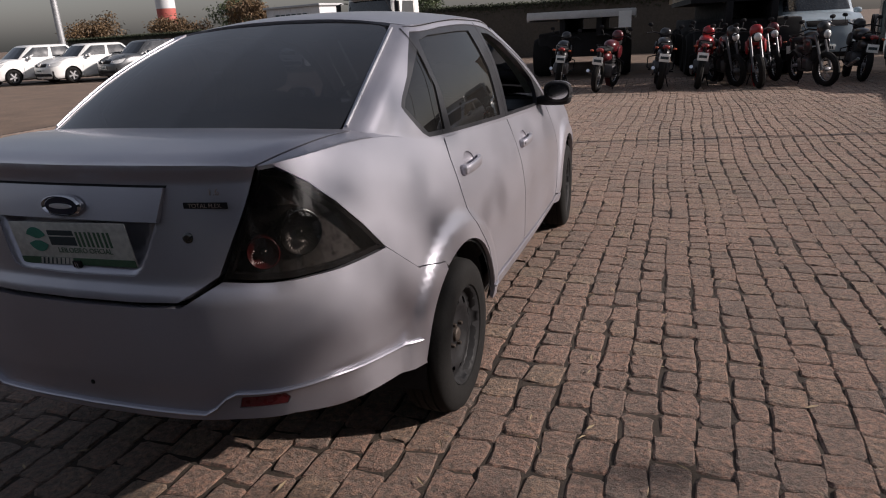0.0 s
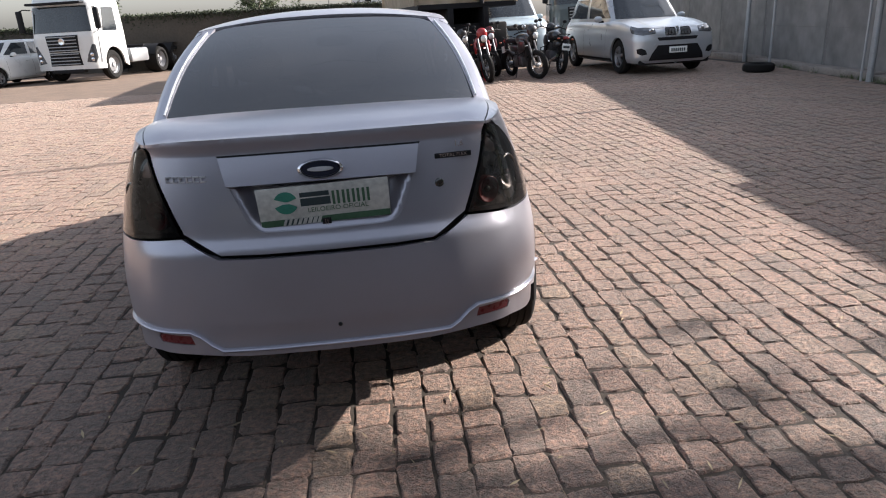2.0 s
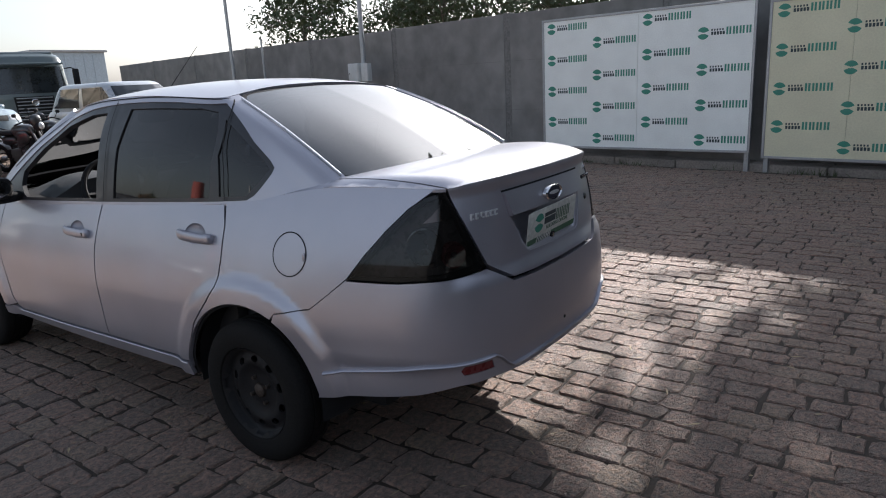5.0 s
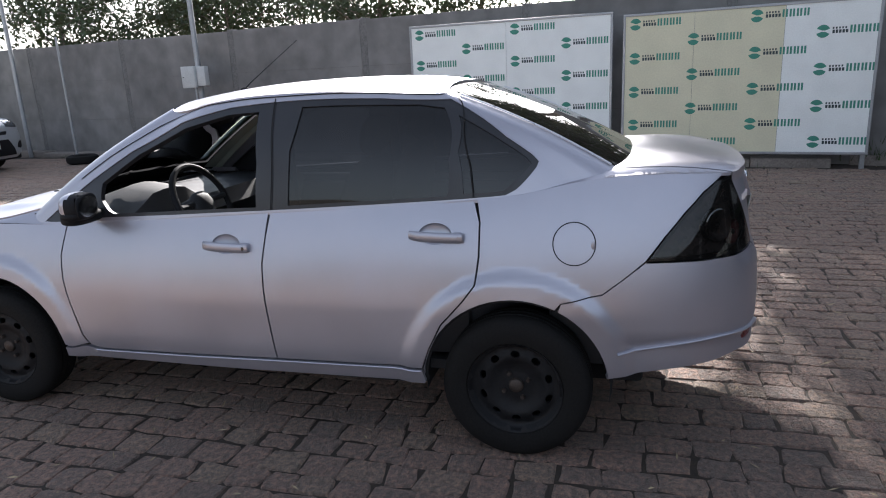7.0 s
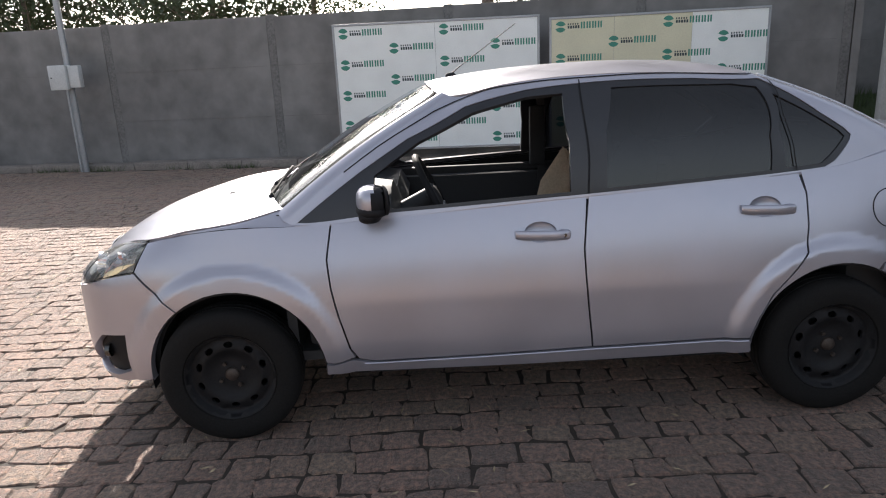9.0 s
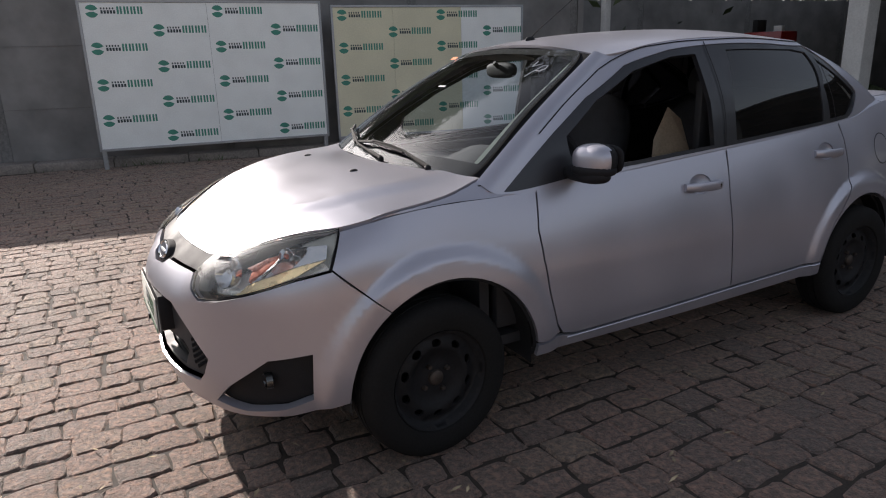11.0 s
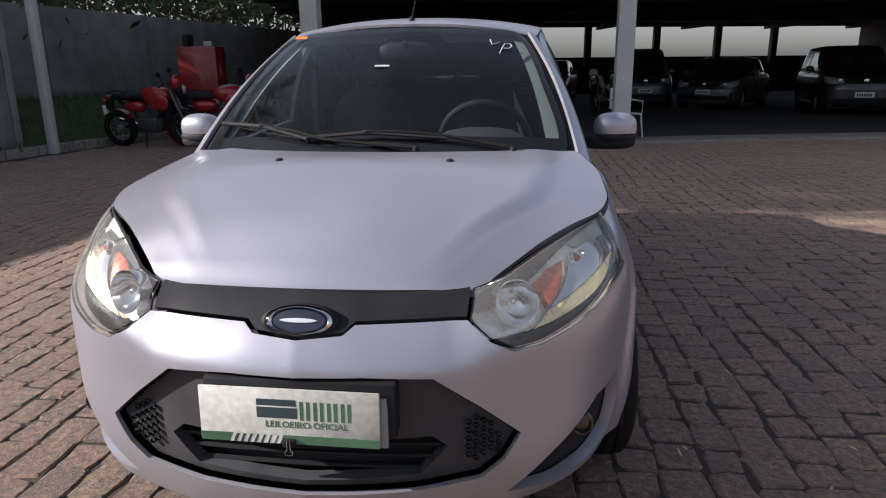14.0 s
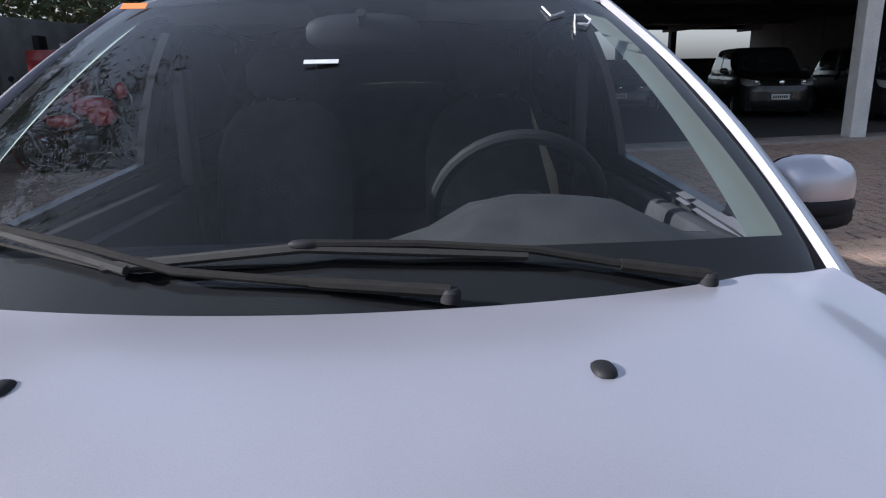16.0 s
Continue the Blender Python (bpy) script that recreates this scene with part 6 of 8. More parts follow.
def simple_wheel(parent, x, y, r, w, sx, rim_m, dish=False):
    m = Matrix.Translation((x, y, r)) @ Matrix.Rotation(radians(90 * sx), 4, "Y")
    h = w / 2
    ob = part("wheel", add_lathe(bmesh.new(), [(r * 0.62, h * 0.8), (r * 0.72, h), (r * 0.9, h * 0.95), (r, h * 0.55), (r, -h * 0.55), (r * 0.9, -h), (r * 0.6, -h * 0.8)], 28, m), RUBBER, parent, "black tyre")
    bm = bmesh.new()
    add_lathe(bm, [(r * 0.64, h * 0.82), (r * 0.60, h * 0.6), (r * 0.57, h * 0.2)], 24, m)
    if dish:
        add_lathe(bm, [(r * 0.58, h * 0.3), (r * 0.50, h * 0.12), (r * 0.30, h * 0.35), (r * 0.17, h * 0.4)], 24, m)
    for i in range(0 if dish else 5):
        a = 2 * math.pi * i / 5
        add_box(bm, (0.0, -r * 0.09, h * 0.35), (r * 0.60, r * 0.09, h * 0.72), 0, m @ Matrix.Rotation(a, 4, "Z"))
    add_lathe(bm, [(0, h * 0.8), (r * 0.16, h * 0.75), (r * 0.18, h * 0.3)], 12, m)
    part("rim", bm, rim_m, ob)
    part("rim_back", add_lathe(bmesh.new(), [(r * 0.62, h * 0.2), (0, h * 0.1)], 20, m), DARK, ob)


RIMM = mat("alloy_rim", (0.30, 0.30, 0.31), 0.45, 0.6, 0.1, 10, 60)
LAMPM = mat("lamp_glass_far", (0.62, 0.63, 0.62), 0.15, 0.3, 0.15, 20, 60, coat=0.8)
FARGLASS = mat("dark_window", (0.02, 0.024, 0.028), 0.06, 0, 0.3, 3, 20, coat=0.5)


LAMPD = mat("dark_lamp_glass", (0.10, 0.105, 0.115), 0.12, 0.3, 0.3, 20, 60, coat=0.8)


class CarShape:
    """The flank of a parked car, round its plan and up to its shoulder."""

    def __init__(self, hw, hl, top, z0, blunt=0.0):
        self.plan = Curve([(0, -hl), ((0.45 + 0.1 * blunt) * hw, -hl + 0.025), ((0.76 + 0.10 * blunt) * hw, -hl + 0.12), ((0.93 + 0.04 * blunt) * hw, -hl + 0.36), (hw, -hl + 0.95), (hw, 0), (hw, hl - 0.75), (0.95 * hw, hl - 0.26), (0.80 * hw, hl - 0.07), (0.45 * hw, hl - 0.01), (0, hl)])
        t = np.gradient(self.plan.p, axis=0)
        t /= np.linalg.norm(t, axis=1, keepdims=True)
        self.n = np.stack([t[:, 1], -t[:, 0]], 1)
        self.top, self.z0, self.sl = top, z0, self.plan.length

    def fn(self, s, b):
        s, b = np.broadcast_arrays(np.asarray(s, float), np.asarray(b, float))
        sg = np.where((s < 0) | (s > self.sl), -1.0, 1.0)
        q = np.abs(s)
        q = np.where(q > self.sl, 2 * self.sl - q, q)
        c = self.plan.at(q)
        n = np.stack([np.interp(q, self.plan.s, self.n[:, 0]), np.interp(q, self.plan.s, self.n[:, 1])], -1)
        f = b / 0.8
        off = np.interp(f, [-0.1, 0, 0.10, 0.22, 0.40, 0.62, 0.70, 0.86, 0.95, 1.0, 1.1], [-0.10, -0.07, -0.02, -0.004, 0.0, -0.004, -0.014, -0.035, -0.065, -0.11, -0.2])
        z = self.z0 + (self.top(c[..., 1]) - self.z0) * f
        return np.stack([(c[..., 0] + n[..., 0] * off) * sg, c[..., 1] + n[..., 1] * off, z], -1)

    def side(self, *pts):
        """Places on the flank by y and z."""
        return [(float(np.interp(y, self.plan.p[:, 1], self.plan.s)), 0.8 * (z - self.z0) / (float(self.top(y)) - self.z0)) for y, z in pts]

    def end(self, *pts, front=True):
        """Places on the nose or tail by x and z."""
        out = []
        k = int(np.argmax(self.plan.p[:, 0]))
        for x, z in pts:
            s = float(np.interp(abs(x), self.plan.p[:k, 0], self.plan.s[:k])) if front else self.sl - float(np.interp(abs(x), self.plan.p[k:, 0][::-1], (self.sl - self.plan.s[k:])[::-1]))
            y = float(self.plan.at(s)[1])
            bb = 0.8 * (z - self.z0) / (float(self.top(y)) - self.z0)
            out.append((s if x >= 0 else (-s if front else 2 * self.sl - s), bb))
        return out


def far_car(name, label, category, m, paint, L, W, H, belt, hood, deck, group="", boxy=0.0, wheel_r=0.31, plate=True, grille=0.16, suv=False):
    """A parked car, nose towards -y: body with cut wheel arches, glasshouse, panes, wheels, lamps."""
    ob = empty(name, label, category, group, m)
    hl, hw = L / 2, W / 2
    z0 = wheel_r * 0.68

    def top(y):
        return belt - (0.20 - 0.06 * boxy) * smooth01(-hl + hood, -hl + 0.02, y) ** 1.3 - 0.05 * smooth01(hl - deck * 0.5, hl, y)
    sh = CarShape(hw, hl, top, z0, float(suv))
    axles = (-hl + 0.195 * L, hl - 0.19 * L)
    cen = lambda P: np.stack([P[:, 0] * 0, np.clip(P[:, 1], -hl * 0.6, hl * 0.6), P[:, 2] * 0 + 0.5], 1)
    ar = wheel_r * 1.13
    for s in (-1, 1):
        low = []
        for ya in axles:
            low += [(ya + ar * math.cos(radians(a)), wheel_r + ar * math.sin(radians(a))) for a in np.linspace(200, -20, 20)]
        low = [(y, max(z, z0 + 0.001)) for y, z in low]
        outl = [(0.0, 0.0)] + sh.side(*low) + [(sh.sl, 0.0), (sh.sl, 0.8), (0.0, 0.8)]
        skin("body_side", sh.fn, outl, cen, paint, ob, sx=s, rim=0.05, gap=0, step=0.075)
        for ya in axles:
            bm = bmesh.new()
            rows = [[bm.verts.new((s * x, ya + ar * 1.01 * math.cos(radians(a)), wheel_r + ar * 1.01 * math.sin(radians(a)))) for x in (hw - 0.03, hw - 0.32)] for a in np.linspace(-15, 195, 18)]
            for q, w in zip(rows, rows[1:]):
                bm.faces.new((q[0], q[1], w[1], w[0]))
            bm.faces.new([r_[1] for r_ in rows])
            part("wheel_well", bm, DARK, ob)
            simple_wheel(ob, s * (hw - 0.125), ya, wheel_r, 0.20, s, RIMM)
    rimp = sh.fn(np.linspace(0, sh.sl, 60), 0.8)
    loop = [(float(p[0]), float(p[1])) for p in rimp] + [(-float(p[0]), float(p[1])) for p in rimp[::-1][1:-1]]

    def cover(x, y):
        x, y = np.broadcast_arrays(np.asarray(x, float), np.asarray(y, float))
        w = np.interp(y, rimp[:, 1], rimp[:, 0])
        u = np.clip(np.abs(x) / np.maximum(w, 0.05), 0, 1)
        return np.stack([x, y, top(y) + 0.045 * (1 - u ** 4) * smooth01(-hl, -hl + 0.25, y) + 0.012 * smooth01(0.62, 0.7, u) * (1 - smooth01(0.7, 0.86, u))], -1)
    skin("bonnet_and_deck", cover, loop, cen, paint, ob, rim=0, gap=0, step=0.085)
    part("underbody", box_bm((-hw + 0.16, -hl + 0.12, z0 - 0.04), (hw - 0.16, hl - 0.12, z0 + 0.30), 0.04), DARK, ob)
    # glasshouse
    y0, y1 = -hl + hood, hl - deck
    lean_f, lean_r = (0.66 - 0.22 * boxy) * (H - belt) / 0.5, (0.42 - 0.24 * boxy) * (H - belt) / 0.5
    wb, wt = hw * 0.90, hw * (0.70 + 0.06 * boxy)
    zb = belt - 0.05

    def cab(f, grow=0.0):
        ya, yb = y0 + lean_f * f - grow, y1 - lean_r * f + grow
        w = wb + (wt - wb) * f + grow
        z = zb + (H - zb) * f
        half = [(0, ya), (w * 0.5, ya + 0.02), (w * 0.84, ya + 0.09), (w * 0.97, ya + 0.20), (w, ya + 0.36), (w, (ya + yb) / 2), (w, yb - 0.26), (w * 0.96, yb - 0.10), (w * 0.82, yb - 0.02), (w * 0.5, yb), (0, yb)]
        return [(x, y, z) for x, y in half] + [(-x, y, z) for x, y in half[::-1][1:-1]]
    mid_y = (y0 + y1) / 2
    r = [cab(0), cab(0.25, 0.010), cab(0.5, 0.014), cab(0.75, 0.010), cab(0.88), [(x * 0.955, mid_y + (y - mid_y) * 0.955, z + 0.010) for x, y, z in cab(0.93)], [(x * 0.86, mid_y + (y - mid_y) * 0.86, z) for x, y, z in cab(0.985)], [(x * 0.5, mid_y + (y - mid_y) * 0.6, z) for x, y, z in cab(1.0)]]
    bm, vs = ring_bm(r)
    bm.faces.new(vs[-1])
    bmesh.ops.recalc_face_normals(bm, faces=bm.faces)
    part("glasshouse", bm, paint, ob)

    def glass_fn(k, b):
        """The glasshouse by place round it (0 to 20) and share of its height."""
        k, b = np.broadcast_arrays(np.asarray(k, float), np.asarray(b, float))
        rows = np.array([cab(f, 0.014 * math.sin(math.pi * f)) for f in np.linspace(0, 1, 6)])
        rows = np.concatenate([rows, rows[:, :1]], 1)
        kk = np.mod(k, 20)
        f = np.clip(b, 0, 1) * 5
        i, j = np.minimum(f.astype(int), 4), np.minimum(kk.astype(int), 19)
        a, c = (f - i)[..., None], (kk - j)[..., None]
        return (rows[i, j] * (1 - c) + rows[i, j + 1] * c) * (1 - a) + (rows[i + 1, j] * (1 - c) + rows[i + 1, j + 1] * c) * a
    cg = lambda P: np.stack([P[:, 0] * 0, P[:, 1] * 0 + mid_y, P[:, 2] * 0 + belt], 1)
    for nm, q in (("windscreen", [(-2.2, 0.14), (2.2, 0.14), (2.1, 0.85), (-2.1, 0.85)]), ("rear_window", [(8.0, 0.18), (12.0, 0.18), (11.9, 0.84), (8.1, 0.84)]), ("side_window", [(2.9, 0.18), (4.95, 0.18), (4.95, 0.83), (3.6, 0.83)]), ("side_window", [(5.1, 0.18), (6.9, 0.20), (6.3, 0.83), (5.1, 0.83)]), ("side_window", [(17.1, 0.18), (15.05, 0.18), (15.05, 0.83), (16.4, 0.83)]), ("side_window", [(14.9, 0.18), (13.1, 0.20), (13.7, 0.83), (14.9, 0.83)])):
        q = [(k if k >= 0 else k, b) for k, b in q]
        skin(nm, glass_fn, q, cg, FARGLASS, ob, off=0.006, rim=0.006, gap=0, step=0.30)
    dk = LAMPM if not suv else LAMPD
    hz = belt - 0.27 + 0.05 * boxy
    for s in (-1, 1):
        hlq = sh.end((hw * 0.50, hz - 0.02), (hw * 0.52, hz + 0.085), (hw * 0.74, hz + 0.105)) + sh.side((-hl + 0.52, hz + 0.14), (-hl + 0.34, hz + 0.0)) + sh.end((hw * 0.78, hz - 0.05))
        lamp = skin("headlamp", sh.fn, hlq, cen, dk, ob, sx=s, off=0.006, rim=0.02, gap=0, step=0.05, label="clear headlamp")
        q = sh.end((hw * 0.60, hz + 0.04), front=True)[0]
        P = sh.fn(*q)
        part("lamp_bowl", add_ellipsoid(bmesh.new(), (P[0] * s, P[1] - 0.002, P[2]), (0.055, 0.02, 0.045), 2.1, 14), CHROME, lamp)
        tlq = sh.end((hw * 0.62, belt - 0.24), (hw * 0.60, belt - 0.10), (hw * 0.80, belt - 0.10), front=False) + sh.side((hl - 0.30, belt - 0.09), (hl - 0.26, belt - 0.22))
        skin("tail_lamp", sh.fn, tlq, cen, REDL, ob, sx=s, off=0.006, rim=0.02, gap=0, step=0.06, label="red tail lamp")
        part("door_mirror", add_ellipsoid(bmesh.new(), (s * (hw + 0.07), y0 + lean_f * 0.55 + 0.14, belt + 0.06), (0.10, 0.06, 0.07), 2.6, 14), paint, ob)
        part("mirror_foot", box_bm((s * hw - 0.06, y0 + lean_f * 0.55 + 0.10, belt - 0.02), (s * hw + 0.06, y0 + lean_f * 0.55 + 0.17, belt + 0.03), 0.012), BLACK, ob)
        for ya, yb, zz in ((y0 + lean_f * 0.35, 0.0, 0), (mid_y + 0.06, 0, 0), (y1 - lean_r * 0.9, 0, 0)):
            g = sh.side((ya - 0.004, z0 + 0.10), (ya + 0.004, z0 + 0.10), (ya + 0.004, belt - 0.02), (ya - 0.004, belt - 0.02))
            skin("door_gap", sh.fn, g, cen, DARK, ob, sx=s, off=0.0025, rim=0, gap=0, step=0.2)
        for ya in (mid_y - 0.18, y1 - lean_r * 0.9 - 0.16):
            P = sh.fn(*sh.side((ya, belt - 0.17))[0])
            part("door_handle", add_ellipsoid(bmesh.new(), (P[0] * s, ya, belt - 0.17), (0.022, 0.095, 0.016), 2.6, 12), paint, ob)
        g = sh.side((axles[0] + ar + 0.02, z0 + 0.012), (axles[1] - ar - 0.02, z0 + 0.012), (axles[1] - ar - 0.02, z0 + 0.07), (axles[0] + ar + 0.02, z0 + 0.07))
        skin("sill_trim", sh.fn, g, cen, BLACK if suv else paint, ob, sx=s, off=0.008, rim=0.01, gap=0, step=0.2)
    sym = lambda q: sh.end(*q, *[(-x, z) for x, z in q[::-1]])
    if suv:
        # paired rounded grilles with upright bars, a dark lower apron and corner intakes
        for s in (-1, 1):
            kq = sh.end((0.035, hz - 0.055), (0.06, hz - 0.085), (0.26, hz - 0.080), (0.295, hz - 0.05), (0.30, hz + 0.05), (0.26, hz + 0.085), (0.06, hz + 0.080), (0.035, hz + 0.05))
            ins = [tuple(v) for v in shrink(dense(np.array(kq), 0.02), 0.012)]
            kg = skin("grille", sh.fn, kq, cen, CHROME, ob, holes=[ins], sx=s, off=0.026, rim=0.03, gap=0, step=0.03, label="bright grille rim")
            skin("grille_mesh", sh.fn, kq, cen, BLACK, kg, sx=s, off=0.008, rim=0, gap=0.004, step=0.06)
            for i in range(7):
                x = 0.065 + 0.033 * i
                P = sh.fn(*sh.end((x, hz))[0])
                part("grille_bar", box_bm((s * x - 0.005, P[1] - 0.024, hz - 0.070), (s * x + 0.005, P[1] + 0.02, hz + 0.070), 0.002), ALU, kg, "", False)
            iq = sh.end((0.66, 0.44), (0.70, 0.53), (0.78, 0.57), (0.86, 0.55), (0.85, 0.46), (0.76, 0.42))
            skin("air_intake", sh.fn, iq, cen, BLACK, ob, sx=s, off=0.006, rim=0.02, gap=0, step=0.06)
        skin("upper_slot", sh.fn, sym([(0.42, hz - 0.17), (0.46, hz - 0.105)]), cen, BLACK, ob, off=0.006, rim=0.02, gap=0, step=0.06)
        skin("lower_guard", sh.fn, sym([(0.62, z0 + 0.06), (0.57, 0.44), (0.44, 0.62)]), cen, BLACK, ob, off=0.008, rim=0.03, gap=0, step=0.06, label="black bumper guard")
        skin("guard_bar", sh.fn, sym([(0.52, 0.615), (0.50, 0.655)]), cen, paint, ob, off=0.022, rim=0.04, gap=0, step=0.06)
    else:
        skin("grille", sh.fn, sym([(hw * 0.44, hz - 0.04), (hw * 0.48, hz + grille * 0.55)]), cen, BLACK, ob, off=0.006, rim=0.02, gap=0, step=0.06)
        skin("lower_grille", sh.fn, sym([(hw * 0.74, 0.30), (hw * 0.70, 0.41)]), cen, BLACK, ob, off=0.006, rim=0.02, gap=0, step=0.06)
        part("round_badge", add_ellipsoid(bmesh.new(), (0, -hl - 0.010, hz + 0.03), (0.062, 0.014, 0.062), 2.0, 16), CHROME, ob)
    for y, tag in ((-hl - 0.016, "front"),):
        pl = part("number_plate", box_bm((-0.20, y - 0.012, 0.45), (0.20, y, 0.575), 0.003), WHITE, ob)
        bm = bmesh.new()
        for i in range(7):
            add_box(bm, (-0.16 + i * 0.047, y - 0.0145, 0.475), (-0.13 + i * 0.047, y - 0.0115, 0.54))
        part("plate_bars", bm, INK, pl, "", False)
    return ob


def paint(name, c, metal=0.0, coat=0.6):
    return mat(name, c, 0.32, metal, 0.06, 3, 300, coat=coat, rvar=0.06)


P_SILVER, P_WHITE = paint("far_silver", (0.50, 0.52, 0.54), 0.5), paint("far_white", (0.72, 0.72, 0.70))
P_BLACK, P_GREY = paint("far_black", (0.018, 0.018, 0.02)), paint("far_grey", (0.09, 0.095, 0.10), 0.4)
P_YELLOW, P_RED, P_GREEN = paint("far_yellow", (0.34, 0.16, 0.02)), paint("far_red", (0.40, 0.02, 0.02)), paint("far_green", (0.085, 0.11, 0.115))


def at(x, y, yaw=0.0):
    return Matrix.Translation((x, y, 0)) @ Matrix.Rotation(radians(yaw), 4, "Z")


far_car("suv_car", "silver sport utility car parked facing the yard", "car", at(6.82, 12.42, 2), P_SILVER, 4.85, 1.93, 1.76, 1.12, 1.40, 0.25, boxy=0.55, wheel_r=0.37, suv=True)

CARS = "cars parked across the yard"
far_car("hatchback_car", "white hatchback with a black grille parked facing the yard", "car", at(-12.4, 22.35, -16), P_WHITE, 4.05, 1.73, 1.53, 0.98, 0.95, 0.25, CARS)
far_car("sedan_car", "black sedan parked facing the yard", "car", at(-14.75, 21.85, -14), P_BLACK, 4.5, 1.78, 1.46, 0.96, 1.15, 0.55, CARS)
far_car("sedan_car", "silver sedan parked in the far row", "car", at(-17.2, 21.1, -14), P_SILVER, 4.35, 1.72, 1.47, 0.96, 1.05, 0.55, CARS)
far_car("hatchback_car", "dark grey hatchback parked in the far row", "car", at(-19.5, 20.2, -15), P_GREY, 4.0, 1.7, 1.5, 0.97, 0.95, 0.2, CARS)
far_car("sedan_car", "white sedan parked in the far row", "car", at(-21.8, 19.5, -14), P_WHITE, 4.4, 1.72, 1.48, 0.96, 1.05, 0.6, CARS)
far_car("hatchback_car", "white hatchback parked at the far row's end", "car", at(-24.1, 18.6, -13), P_WHITE, 4.0, 1.7, 1.52, 0.97, 0.95, 0.2, CARS)

far_car("van_car", "pale blue grey van parked behind the motorcycles", "van", at(4.5, 17.4, 6), paint("far_blue_grey", (0.30, 0.37, 0.42)), 4.9, 1.95, 2.25, 1.25, 0.85, 0.15, boxy=0.9, wheel_r=0.34)
SHED = "cars parked under the open shed"
far_car("sedan_car", "dark grey sedan parked under the open shed", "car", at(-6.6, -18.2, 150), P_GREY, 4.5, 1.78, 1.45, 0.95, 1.1, 0.6, SHED)
far_car("pickup_car", "grey compact van parked under the open shed", "car", at(-4.3, -19.6, 176), P_GREY, 4.2, 1.72, 1.75, 1.0, 0.9, 0.2, SHED, boxy=0.7)
far_car("van_car", "black van parked under the open shed", "car", at(-10.9, -14.0, 170), P_BLACK, 4.4, 1.72, 1.62, 1.0, 0.95, 0.2, SHED, boxy=0.5)
far_car("suv_car", "black sport utility car parked under the open shed", "car", at(-9.0, -16.0, 168), P_BLACK, 4.4, 1.8, 1.68, 1.05, 1.0, 0.2, SHED, boxy=0.5)
far_car("hatchback_car", "yellow hatchback parked by the shed", "car", at(1.5, -19.0, -14), P_YELLOW, 3.9, 1.65, 1.5, 0.97, 0.9, 0.15, SHED, boxy=0.4)
far_car("sedan_car", "red sedan parked behind the shed", "car", at(-1.6, -22.5, 170), P_RED, 4.3, 1.7, 1.45, 0.95, 1.0, 0.6, SHED)
far_car("suv_car", "dark grey sport utility car parked by the shed", "car", at(2.6, -13.6, -12), P_GREY, 4.5, 1.8, 1.70, 1.05, 1.0, 0.2, SHED, boxy=0.5)


# ---- motorcycles ----
def torus_bm(R, r, m, n=28, k=8):
    ring = []
    bm = bmesh.new()
    for i in range(n):
        a = 2 * math.pi * i / n
        ring.append([bm.verts.new(m @ Vector(((R + r * math.cos(b)) * math.cos(a), (R + r * math.cos(b)) * math.sin(a), r * 1.1 * math.sin(b)))) for b in np.linspace(0, 2 * math.pi, k, endpoint=False)])
    for i in range(n):
        a, b = ring[i], ring[(i + 1) % n]
        for j in range(k):
            bm.faces.new((a[j], a[(j + 1) % k], b[(j + 1) % k], b[j]))
    return bm


FORKM = mat("fork_metal", (0.12, 0.12, 0.125), 0.4, 0.7, 0.15, 10, 60)


